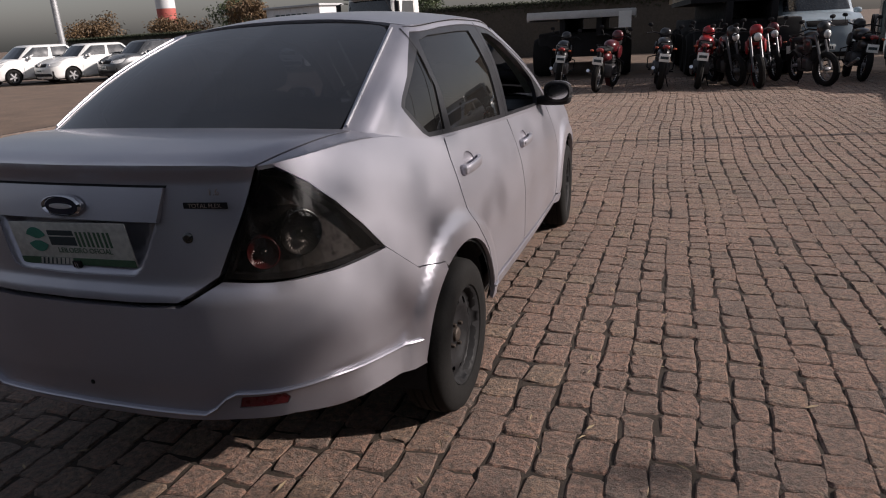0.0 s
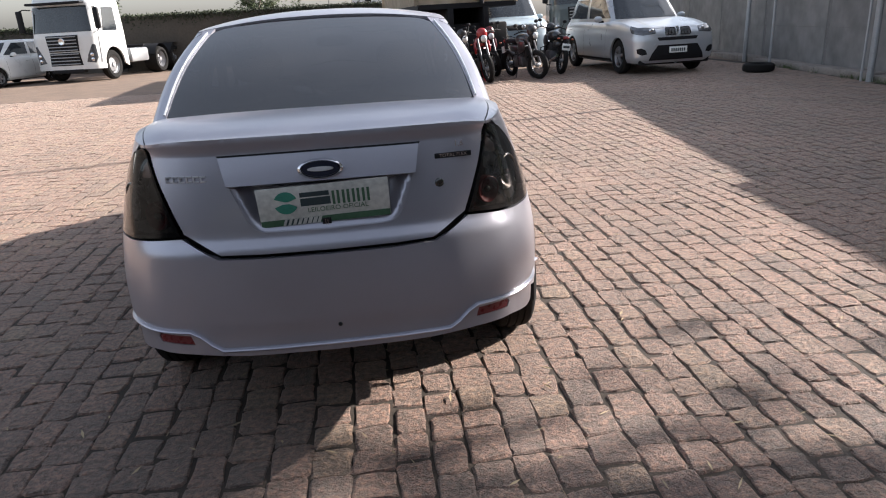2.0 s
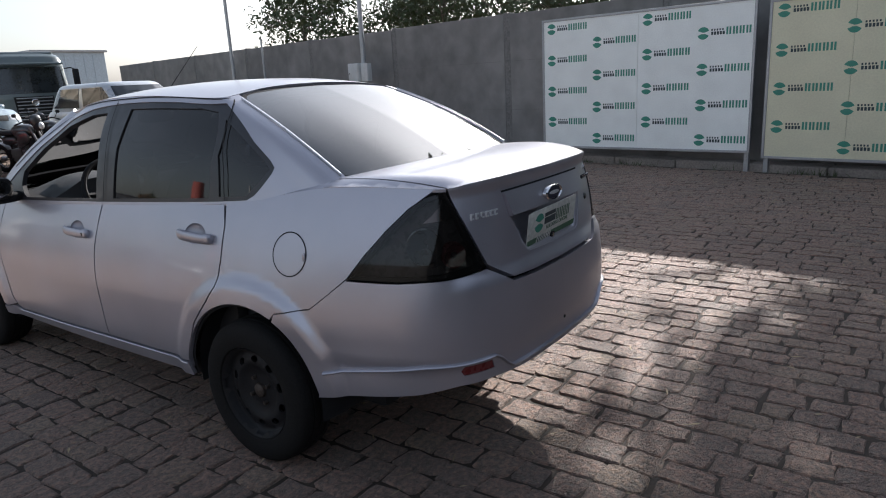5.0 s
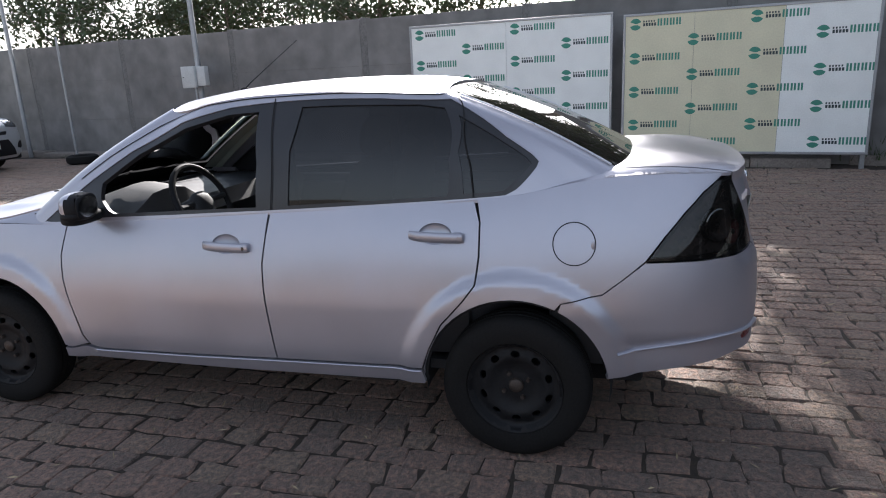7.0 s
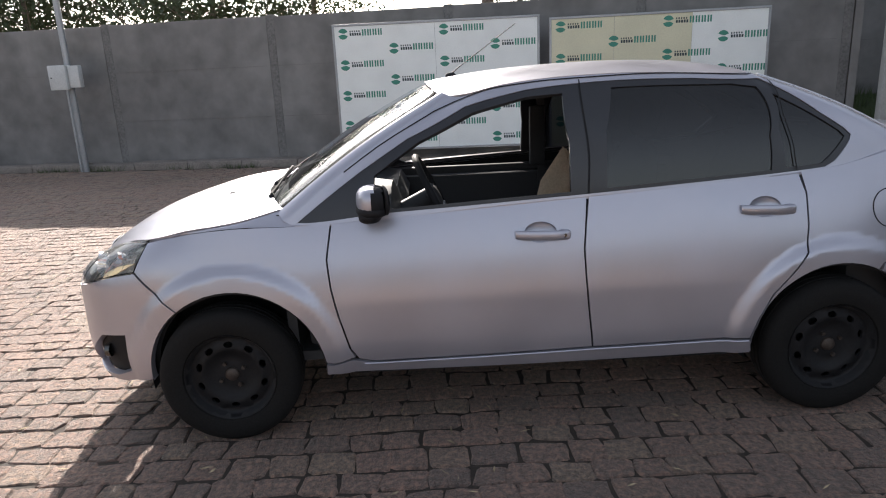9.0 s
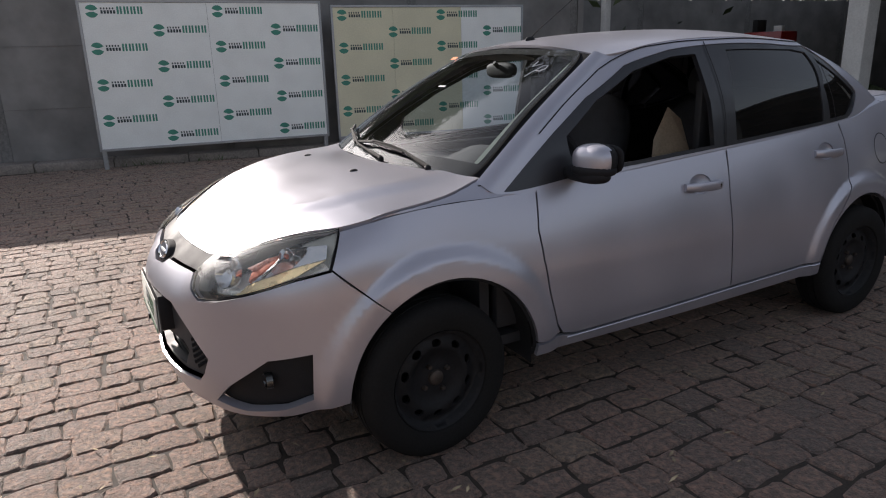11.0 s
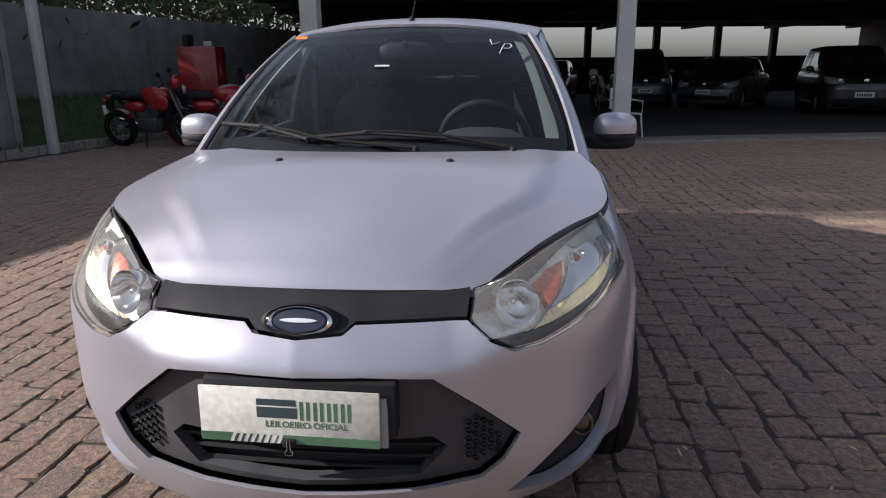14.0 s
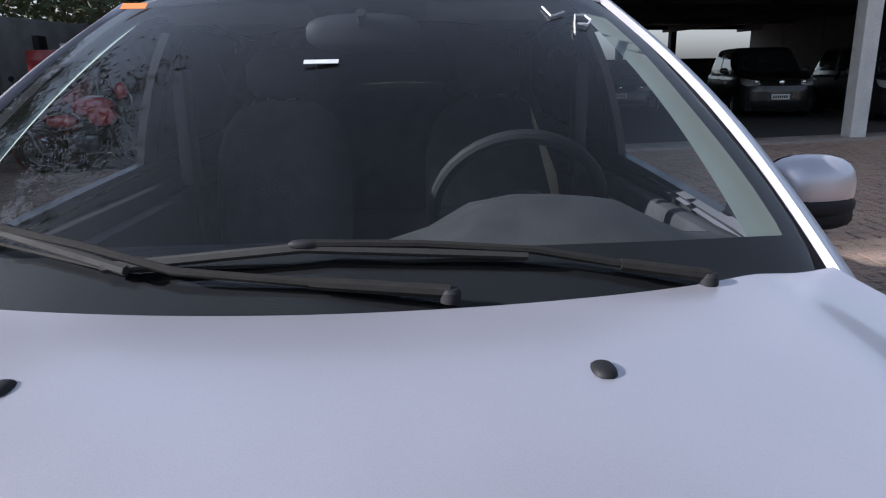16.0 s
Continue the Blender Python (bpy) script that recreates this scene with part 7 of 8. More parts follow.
def motorcycle(label, m, colour, steer=0.0, group="motorcycles parked in a row", scale=1.0):
    """A small road motorcycle on its side stand, front towards -y."""
    ob = empty("motorcycle", label, "motorcycle", group, m @ Matrix.Rotation(radians(-7), 4, "Y"))
    fork = Matrix.Translation((0, -0.50, 0.75)) @ Matrix.Rotation(radians(steer), 4, "Z")
    for nm, y, R in (("front_wheel", -0.66, 0.285), ("rear_wheel", 0.62, 0.275)):
        wm_ = Matrix.Translation((0, y, 0.31)) @ Matrix.Rotation(radians(90), 4, "Y")
        if y < 0:
            wm_ = Matrix.Translation((0, -0.50, 0)) @ Matrix.Rotation(radians(steer), 4, "Z") @ Matrix.Translation((0, -0.16, 0.31)) @ Matrix.Rotation(radians(90), 4, "Y")
        w = part(nm, torus_bm(R - 0.022, 0.056, wm_), RUBBER, ob, "black tyre")
        b = torus_bm(R - 0.065, 0.014, wm_, 24, 6)
        for i in range(12):
            a = 2 * math.pi * i / 12
            add_tube(b, [wm_ @ Vector((0.03 * math.cos(a + 0.3), 0.03 * math.sin(a + 0.3), 0.02 * (-1) ** i)), wm_ @ Vector(((R - 0.07) * math.cos(a), (R - 0.07) * math.sin(a), 0))], 0.003, 4)
        add_lathe(b, [(0, 0.06), (0.035, 0.06), (0.045, 0.02), (0.045, -0.02), (0.035, -0.06), (0, -0.06)], 12, wm_)
        part("spoked_rim", b, RIMM, w)
        part("mudguard", (lambda bb: bb)(ring_bm([[tuple(wm_ @ Vector(((R + 0.045) * math.cos(a), (R + 0.045) * math.sin(a), q))) for q in (-0.055, -0.03, 0.03, 0.055)] for a in np.linspace(radians(30 if y < 0 else 150), radians(150 if y < 0 else 235), 12)], False)[0]), colour, ob)
    for s in (-1, 1):
        part("fork_leg", add_tube(bmesh.new(), [fork @ Vector((0.085 * s, -0.16, -0.44)), fork @ Vector((0.085 * s, 0.02, 0.20))], 0.026, 8), FORKM, ob)
        part("mirror", add_ellipsoid(bmesh.new(), fork @ Vector((0.31 * s, 0.08, 0.46)), (0.052, 0.016, 0.036), 2.4, 14), BLACK, ob, "small black mirror")
        part("mirror_stalk", add_tube(bmesh.new(), [fork @ Vector((0.25 * s, 0.05, 0.30)), fork @ Vector((0.29 * s, 0.06, 0.40)), fork @ Vector((0.31 * s, 0.08, 0.45))], 0.008, 6), BLACK, ob)
        part("indicator", add_ellipsoid(bmesh.new(), (0.17 * s, 0.68, 0.80), (0.035, 0.03, 0.022), 2.2, 10), AMBER, ob)
        part("footrest", add_tube(bmesh.new(), [(0.10 * s, 0.10, 0.33), (0.25 * s, 0.10, 0.34)], 0.014, 6), BLACK, ob)
    part("handlebar", add_tube(bmesh.new(), [fork @ Vector(p) for p in ((-0.36, 0.10, 0.28), (-0.22, 0.02, 0.32), (0, -0.02, 0.26), (0.22, 0.02, 0.32), (0.36, 0.10, 0.28))], 0.014, 8), BLACK, ob)
    hd = part("headlamp", add_ellipsoid(bmesh.new(), fork @ Vector((0, -0.12, 0.19)), (0.095, 0.085, 0.095), 2.3, 18), BLACK, ob)
    part("headlamp_glass", add_ellipsoid(bmesh.new(), fork @ Vector((0, -0.165, 0.19)), (0.078, 0.05, 0.078), 2.1, 16), LAMPM, hd)
    part("fuel_tank", add_ellipsoid(bmesh.new(), (0, -0.20, 0.86), (0.145, 0.27, 0.13), 2.5, 22), colour, ob, "painted fuel tank")
    part("seat", add_ellipsoid(bmesh.new(), (0, 0.30, 0.83), (0.125, 0.36, 0.055), 2.8, 20), BLACK, ob, "black seat")
    part("front_cowl", add_ellipsoid(bmesh.new(), fork @ Vector((0, -0.09, 0.30)), (0.115, 0.08, 0.12), 2.4, 18), colour, ob)
    for s in (-1, 1):
        part("tank_shroud", add_ellipsoid(bmesh.new(), (0.155 * s, -0.33, 0.76), (0.035, 0.17, 0.13), 2.4, 14), colour, ob)
        part("leg_guard", add_tube(bmesh.new(), [(0.10 * s, -0.36, 0.62), (0.27 * s, -0.34, 0.56), (0.26 * s, -0.30, 0.36), (0.12 * s, -0.20, 0.30)], 0.013, 6), BLACK, ob)
    part("radiator", box_bm((-0.12, -0.42, 0.46), (0.12, -0.36, 0.72), 0.015), BLACK, ob)
    part("side_panel", add_ellipsoid(bmesh.new(), (0, 0.22, 0.68), (0.125, 0.20, 0.10), 2.6, 16), colour, ob)
    b = bmesh.new()
    add_box(b, (-0.17, -0.26, 0.26), (0.17, 0.16, 0.52), 0.05), add_box(b, (-0.10, -0.24, 0.48), (0.10, -0.04, 0.70), 0.02)
    for i in range(5):
        add_box(b, (-0.12, -0.26, 0.52 + i * 0.035), (0.12, -0.02, 0.53 + i * 0.035))
    part("engine", b, mat("engine_metal", (0.10, 0.10, 0.105), 0.5, 0.7, 0.3, 14, 70) if "engine_metal" not in bpy.data.materials else bpy.data.materials["engine_metal"], ob, "grey finned engine")
    part("frame_tube", add_tube(bmesh.new(), [(0, -0.44, 0.88), (0, -0.36, 0.50), (0, -0.2, 0.28), (0, 0.2, 0.30), (0, 0.3, 0.6), (0, 0.55, 0.76)], 0.022, 8), BLACK, ob)
    part("swing_arm", add_tube(bmesh.new(), [(0.09, 0.14, 0.36), (0.09, 0.62, 0.31)], 0.022, 8), BLACK, ob)
    part("exhaust", add_tube(bmesh.new(), [(0.10, -0.20, 0.45), (0.14, -0.22, 0.28), (0.16, 0.15, 0.26), (0.17, 0.35, 0.32), (0.18, 0.75, 0.42)], 0.034, 10), CHROME, ob, "bright exhaust")
    part("tail_lamp", add_ellipsoid(bmesh.new(), (0, 0.72, 0.82), (0.075, 0.06, 0.045), 2.4, 12), REDL, ob, "red tail lamp")
    part("grab_rail", add_tube(bmesh.new(), [(-0.12, 0.40, 0.86), (-0.10, 0.66, 0.91), (0.10, 0.66, 0.91), (0.12, 0.40, 0.86)], 0.012, 6), BLACK, ob)
    pl = part("number_plate", box_bm((-0.10, 0.80, 0.55), (0.10, 0.808, 0.70), 0.003, Matrix.Translation((0, 0.0, 0))), WHITE, ob, "pale number plate")
    part("plate_bars", box_bm((-0.075, 0.807, 0.60), (0.075, 0.8105, 0.65)), INK, pl, "", False)
    part("plate_bracket", box_bm((-0.03, 0.66, 0.62), (0.03, 0.80, 0.80), 0.01), BLACK, ob)
    part("side_stand", add_tube(bmesh.new(), [(-0.10, 0.05, 0.30), (-0.20, 0.02, 0.03)], 0.011, 6), BLACK, ob)
    return ob


M_BLACK, M_RED, M_WINE, M_WHITE = paint("moto_black", (0.02, 0.02, 0.022)), paint("moto_red", (0.30, 0.012, 0.014)), paint("moto_wine", (0.085, 0.008, 0.012)), paint("moto_white", (0.6, 0.6, 0.6))
for x, y, yaw, col, txt in ((-1.05, 12.3, 186, M_BLACK, "black motorcycle showing its plate"), (0.05, 11.2, 172, M_WINE, "dark red motorcycle showing its plate"), (1.12, 11.5, 184, M_BLACK, "black motorcycle showing its plate"), (1.90, 11.5, 178, M_RED, "red motorcycle showing its tail"), (2.48, 11.9, 10, M_BLACK, "black motorcycle facing the yard"), (3.02, 11.5, -6, M_RED, "red motorcycle facing the yard"), (3.95, 11.6, 14, M_BLACK, "black motorcycle with a bright fork facing the yard"), (4.85, 12.4, 182, M_BLACK, "black motorcycle beside the silver car"), (2.15, 13.2, 5, M_BLACK, "black motorcycle in the second rank"), (3.45, 13.0, -4, M_WINE, "dark red motorcycle in the second rank")):
    motorcycle(txt + " on the paving", at(x, y, yaw), col, 14 if abs(yaw) < 90 else -8)
for x, y, yaw, col in ((5.55, -7.35, 98, M_RED), (4.45, -7.55, 84, M_RED), (4.75, -8.35, 92, M_WHITE)):
    motorcycle("red road motorcycle parked by the red cabinet" if col is M_RED else "white motorcycle parked behind the red ones", at(x, y, -yaw), col, 20, "motorcycles by the red cabinet")
motorcycle("small motorcycle parked under the open shed", at(-2.8, -16.6, 160), M_WHITE, 0, "motorcycles by the red cabinet")


# ---- lorries ----
BED = mat("cream_bed", (0.62, 0.56, 0.46), 0.75, 0, 0.3, 0.9, 5, 0.004, col2=(0.40, 0.34, 0.26))
RUST = mat("rusty_edge", (0.16, 0.10, 0.07), 0.85, 0.1, 0.4, 3, 30)


def lorry_cab(name, label, m, colour, dark_front=False):
    """A forward-control tractor: rounded cab with cut arches, tall slatted grille, visor, mirrors, rear axles."""
    ob = empty(name, label, "truck", m=m)
    plan_ = Curve([(0, 0.0), (0.6, 0.015), (0.98, 0.06), (1.16, 0.17), (1.22, 0.36), (1.23, 0.8), (1.23, 1.80)], 12)

    def fn(s, z):
        s, z = np.broadcast_arrays(np.asarray(s, float), np.asarray(z, float))
        c = plan_.at(np.abs(s))
        k = np.interp(z, [0.3, 0.6, 1.55, 2.6, 2.8, 2.92, 3.0], [0.985, 1.0, 1.0, 0.955, 0.93, 0.86, 0.7])
        lean = np.interp(z, [0.3, 1.5, 2.6, 2.85, 3.0], [0.0, 0.0, 0.18, 0.30, 0.60]) * np.clip((1.8 - c[..., 1]) / 1.4, 0, 1)
        return np.stack([c[..., 0] * k * np.sign(s + 1e-9), c[..., 1] + lean, z], -1)
    cen = lambda P: np.stack([P[:, 0] * 0, P[:, 1] * 0 + 1.0, P[:, 2] * 0 + 1.5], 1)
    sl = plan_.length
    sy_ = lambda y: float(np.interp(y, plan_.p[:, 1], plan_.s))
    arch = [(sy_(0.98 + 0.60 * math.cos(radians(a))), max(0.40, 0.52 + 0.60 * math.sin(radians(a)))) for a in np.linspace(180, 0, 20)]
    right = [(sy_(0.36), 0.42)] + arch + [(sl, 0.42), (sl, 3.0)]
    outl = right + [(-s, z) for s, z in right[::-1]]
    skin("cab", fn, outl, cen, colour, ob, rim=0.06, gap=0, step=0.09)
    part("cab_back", box_bm((-1.16, 1.74, 0.75), (1.16, 1.82, 2.93), 0.03), colour, ob)
    part("cab_roof", box_bm((-0.92, 0.55, 2.90), (0.92, 1.78, 3.02), 0.05), colour, ob)
    part("cab_floor", box_bm((-1.0, 0.15, 0.55), (1.0, 1.75, 0.80), 0.03), DARK, ob)
    skin("windscreen", fn, [(-1.10, 1.66), (1.10, 1.66), (1.04, 2.50), (-1.04, 2.50)], cen, FARGLASS, ob, off=0.010, rim=0.012, gap=0, step=0.15)
    part("sun_visor", box_bm((-1.02, -0.12, 2.56), (1.02, 0.16, 2.64), 0.03), P_GREEN if dark_front else BLACK, ob)
    sq_ = lambda w0, za, w1, zb_: [(-w0, za), (w0, za), (w1, zb_), (-w1, zb_)]
    for nm, q, n in (("upper_grille", sq_(0.56, 1.02, 0.60, 1.56), 5), ("lower_grille", sq_(0.60, 0.56, 0.55, 0.99), 4)):
        g = skin(nm, fn, q, cen, BLACK, ob, off=0.016, rim=0.03, gap=0, step=0.12, label="dark slatted grille")
        zl, zh = q[0][1], q[2][1]
        for i in range(n):
            z = zl + 0.05 + (zh - zl - 0.10) * i / (n - 1)
            part("grille_slat", box_bm((-0.54, -0.060, z - 0.018), (0.54, -0.016, z + 0.018), 0.008), ALU, g)
    part("round_badge", add_lathe(bmesh.new(), [(0, 0.012), (0.08, 0.012), (0.10, 0.018), (0.12, 0)], 28, Matrix.Translation((0, -0.055, 1.36)) @ Matrix.Rotation(radians(90), 4, "X")), CHROME, ob)
    skin("bumper", fn, [(-1.42, 0.42), (1.42, 0.42), (1.42, 0.56), (-1.42, 0.56)], cen, colour, ob, off=0.03, rim=0.05, gap=0, step=0.12)
    part("bumper_step", box_bm((-0.6, -0.05, 0.30), (0.6, 0.2, 0.43), 0.03), BLACK, ob)
    for s in (-1, 1):
        hq = [(s * 0.76, 0.66), (s * 1.06, 0.62), (s * 1.16, 0.80), (s * 1.14, 1.22), (s * 1.04, 1.24), (s * 0.86, 0.92)]
        lamp = skin("headlamp", fn, hq, cen, LAMPD, ob, off=0.012, rim=0.03, gap=0, step=0.09, label="dark glazed upright headlamp")
        for z in (0.74, 0.90):
            P = fn(s * 0.98, z)
            part("lamp_bowl", add_ellipsoid(bmesh.new(), (P[0], P[1] - 0.012, z), (0.07, 0.03, 0.065), 2.1, 14), CHROME, lamp)
        skin("corner_vane", fn, [(s * 1.26, 0.62), (s * 1.40, 0.62), (s * 1.40, 1.5), (s * 1.30, 1.5)], cen, colour, ob, off=0.03, rim=0.04, gap=0, step=0.1)
        skin("side_window", fn, [(s * sy_(0.50), 1.66), (s * sy_(1.40), 1.66), (s * sy_(1.40), 2.44), (s * sy_(0.62), 2.44)], cen, FARGLASS, ob, off=0.008, rim=0.01, gap=0, step=0.2)
        skin("door_gap", fn, [(s * sy_(1.47), 0.95), (s * sy_(1.482), 0.95), (s * sy_(1.482), 2.55), (s * sy_(1.47), 2.55)], cen, DARK, ob, off=0.003, rim=0, gap=0, step=0.3)
        part("mirror", box_bm((s * 1.42 - 0.10, 0.0, 1.72), (s * 1.42 + 0.10, 0.11, 2.42), 0.04), BLACK, ob)
        part("mirror_arm", add_tube(bmesh.new(), [(s * 1.15, 0.32, 2.44), (s * 1.30, 0.14, 2.46), (s * 1.42, 0.06, 2.40)], 0.02, 6), BLACK, ob)
        part("mirror_arm", add_tube(bmesh.new(), [(s * 1.18, 0.30, 1.66), (s * 1.32, 0.14, 1.68), (s * 1.42, 0.06, 1.74)], 0.02, 6), BLACK, ob)
        bm = bmesh.new()
        rows = [[bm.verts.new((s * x, 0.98 + 0.605 * math.cos(radians(a)), 0.52 + 0.605 * math.sin(radians(a)))) for x in (1.20, 0.80)] for a in np.linspace(-5, 185, 18)]
        for q, w in zip(rows, rows[1:]):
            bm.faces.new((q[0], q[1], w[1], w[0]))
        bm.faces.new([r_[1] for r_ in rows])
        part("wheel_well", bm, DARK, ob)
        part("cab_step", box_bm((s * 1.14 - 0.06, 0.30, 0.40), (s * 1.14 + 0.06, 0.44, 0.44), 0.01), BLACK, ob)
        simple_wheel(ob, s * 1.03, 0.98, 0.50, 0.28, s, RIMM, True)
        simple_wheel(ob, s * 0.95, 4.2, 0.50, 0.55, s, RIMM, True)
        simple_wheel(ob, s * 0.95, 5.4, 0.50, 0.55, s, RIMM, True)
        for y in (4.2, 5.4):
            part("mudguard", ring_bm([[(s * x, y + 0.58 * math.cos(radians(a)), 0.52 + 0.58 * math.sin(radians(a))) for x in (0.64, 1.24)] for a in np.linspace(20, 160, 12)], False)[0], BLACK, ob)
        part("frame_rail", box_bm((s * 0.42 - 0.05, 1.6, 0.75), (s * 0.42 + 0.05, 6.2, 1.0), 0.01), BLACK, ob)
        part("fuel_tank", box_bm((s * 0.92 - 0.28, 2.1, 0.50), (s * 0.92 + 0.28, 3.3, 1.0), 0.08), ALU, ob)
    part("hitch_plate", box_bm((-0.5, 4.2, 1.0), (0.5, 5.3, 1.10), 0.03), BLACK, ob)
    return ob


lorry_cab("lorry", "white tractor lorry with a dark slatted grille", at(-9.9, 21.4, -14), P_WHITE)
lorry_cab("lorry", "dark grey green lorry behind the wall of vehicles", at(8.5, 21.0, -10), P_GREEN, True)


def trailer_wheels(ob, ys, w):
    for s in (-1, 1):
        for y in ys:
            simple_wheel(ob, s * (w - 0.30), y, 0.50, 0.5, s, BLACK)


# tipping trailer: a dented cream body with a dark slot in its end
tip = empty("tipping_trailer", "dented cream tipping trailer on dark wheels", "trailer", m=at(2.95, 13.2, 4))


def dented(a, b):
    return 0.075 * math.sin(a * 3.1 + b * 2.0) + 0.05 * math.sin(a * 7.7 - b * 4.1)


for nm, org, du, dv, nu, nv, nrm in (("end_wall", (-1.32, 0.05, 1.72), (2.64, 0, 0), (0, 0, 1.86), 24, 16, (0, -1, 0)), ("side_wall", (-1.32, 7.4, 1.72), (0, -7.35, 0), (0, 0, 1.86), 60, 16, (-1, 0, 0)), ("side_wall", (1.32, 0.05, 1.72), (0, 7.35, 0), (0, 0, 1.86), 60, 16, (1, 0, 0)), ("end_wall", (1.32, 7.4, 1.72), (-2.64, 0, 0), (0, 0, 1.5), 24, 16, (0, 1, 0))):
    rows = []
    for i in range(nu + 1):
        row = []
        for j in range(nv + 1):
            u, v = i / nu, j / nv
            k = dented(u * 4 + org[0], v * 2 + org[1]) * math.sin(math.pi * u) * math.sin(math.pi * v)
            taper = 0.10 * (1 - v)
            p = Vector(org) + Vector(du) * u + Vector(dv) * v + Vector(nrm) * (k - taper)
            row.append(tuple(p))
        rows.append(row)
    bm, _ = ring_bm(rows, False)
    bmesh.ops.solidify(bm, geom=bm.faces[:], thickness=0.04)
    bmesh.ops.recalc_face_normals(bm, faces=bm.faces)
    part(nm, bm, BED, tip)
for s in (-1, 1):
    part("top_rail", box_bm((s * 1.33 - 0.03, 0.0, 3.54), (s * 1.33 + 0.03, 7.45, 3.60), 0.01), RUST, tip)
    for i in range(9 if s > 0 else 0):
        part("side_rib", box_bm((s * 1.36 - 0.05, 0.35 + i * 0.83, 1.80), (s * 1.36 + 0.05, 0.45 + i * 0.83, 3.52), 0.02), BED, tip)
part("top_rail", box_bm((-1.30, 0.0, 3.54), (1.30, 0.06, 3.60), 0.01), RUST, tip)
part("slot_frame", box_bm((0.14, -0.05, 1.80), (0.50, 0.16, 3.24), 0.02), RUST, tip)
for x, z in ((-0.62, 3.10), (0.80, 3.18)):
    part("drain_hole", add_ellipsoid(bmesh.new(), (x, 0.02, z), (0.05, 0.03, 0.13), 2.4, 14), DARK, tip)
part("dark_slot", box_bm((0.20, -0.068, 1.86), (0.44, -0.046, 3.12)), DARK, tip, "", False)
part("ram", add_tube(bmesh.new(), [(0.32, -0.10, 1.7), (0.32, -0.11, 2.9)], 0.06, 10), BLACK, tip)
part("bed_floor", box_bm((-1.25, 0.1, 1.62), (1.25, 7.3, 1.74)), BLACK, tip, "", False)
for s in (-1, 1):
    part("frame_rail", box_bm((s * 0.45 - 0.07, 0.0, 1.15), (s * 0.45 + 0.07, 7.4, 1.62), 0.01), BLACK, tip)
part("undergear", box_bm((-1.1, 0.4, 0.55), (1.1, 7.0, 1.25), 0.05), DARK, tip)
trailer_wheels(tip, (1.0, 2.2, 5.0, 6.2), 1.3)
flat = empty("flatbed_trailer", "low flatbed trailer with a pale edge beam", "trailer", m=at(-0.85, 14.3, 4))
part("edge_beam", box_bm((-1.32, -0.05, 1.44), (1.32, 0.05, 1.62), 0.015), PALE, flat)
part("deck", box_bm((-1.3, 0.05, 1.44), (1.3, 8.0, 1.56), 0.01), BLACK, flat)
for s in (-1, 1):
    part("side_beam", box_bm((s * 1.30 - 0.04, 0.05, 1.40), (s * 1.30 + 0.04, 8.0, 1.60), 0.01), PALE, flat)
    part("frame_rail", box_bm((s * 0.45 - 0.07, 0.1, 1.0), (s * 0.45 + 0.07, 8.0, 1.44), 0.01), BLACK, flat)
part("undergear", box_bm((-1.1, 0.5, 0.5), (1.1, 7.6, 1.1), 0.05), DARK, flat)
trailer_wheels(flat, (0.9, 2.1, 6.0, 7.2), 1.3)
part("paper_notice", box_bm((0.92, -0.075, 1.18), (1.22, -0.055, 1.56)), WHITE, flat, "white paper notice", False)

# ---- the shed, bank, trees and distance ----
SHEDM = mat("white_column", (0.52, 0.52, 0.50), 0.75, 0, 0.12, 4, 40, 0.002)
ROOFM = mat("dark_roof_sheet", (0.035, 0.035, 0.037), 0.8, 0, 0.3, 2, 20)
shed = empty("open_shed", "dark open vehicle shed on white columns", "shed")
tagged(shed, kind="structure")
slope = 0.22
line = lambda x: -8.25 + slope * (x + 2.1) * 0.9
for x in (-23.4, -18.1, -12.75, -7.42, -2.15, 2.75):
    y = line(x)
    part("column", box_bm((x - 0.135, y - 0.135, 0), (x + 0.135, y + 0.135, 3.6), 0.012, None), SHEDM, shed, "white square column", False)
sm = Matrix.Translation((-2.1, -8.25, 0)) @ Matrix.Rotation(math.atan(slope * 0.9), 4, "Z")
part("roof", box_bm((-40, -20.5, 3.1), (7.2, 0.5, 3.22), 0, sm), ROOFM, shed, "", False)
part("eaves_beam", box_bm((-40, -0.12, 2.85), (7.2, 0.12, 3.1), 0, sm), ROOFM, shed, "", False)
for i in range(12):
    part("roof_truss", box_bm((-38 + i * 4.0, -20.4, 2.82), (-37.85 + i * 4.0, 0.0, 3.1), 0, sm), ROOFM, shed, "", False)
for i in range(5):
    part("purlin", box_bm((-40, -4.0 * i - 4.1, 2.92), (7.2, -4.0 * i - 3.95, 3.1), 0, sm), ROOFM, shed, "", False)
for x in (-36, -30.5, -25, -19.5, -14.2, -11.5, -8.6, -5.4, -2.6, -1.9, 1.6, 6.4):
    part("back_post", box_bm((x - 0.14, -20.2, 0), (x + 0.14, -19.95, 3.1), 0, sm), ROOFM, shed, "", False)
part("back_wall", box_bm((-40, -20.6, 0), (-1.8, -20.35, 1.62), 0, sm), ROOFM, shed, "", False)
# added up to the roof to hide bright sky, instead of dark trees beyond
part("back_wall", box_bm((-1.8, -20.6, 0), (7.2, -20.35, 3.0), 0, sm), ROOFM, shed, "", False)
strip = part("edge_strip", box_bm((-38, -0.45, -0.2), (6.0, 0.30, 0.035), 0.015, sm), KERBM)
tagged(strip, "pale concrete strip along the shed", "kerb", kind="structure")
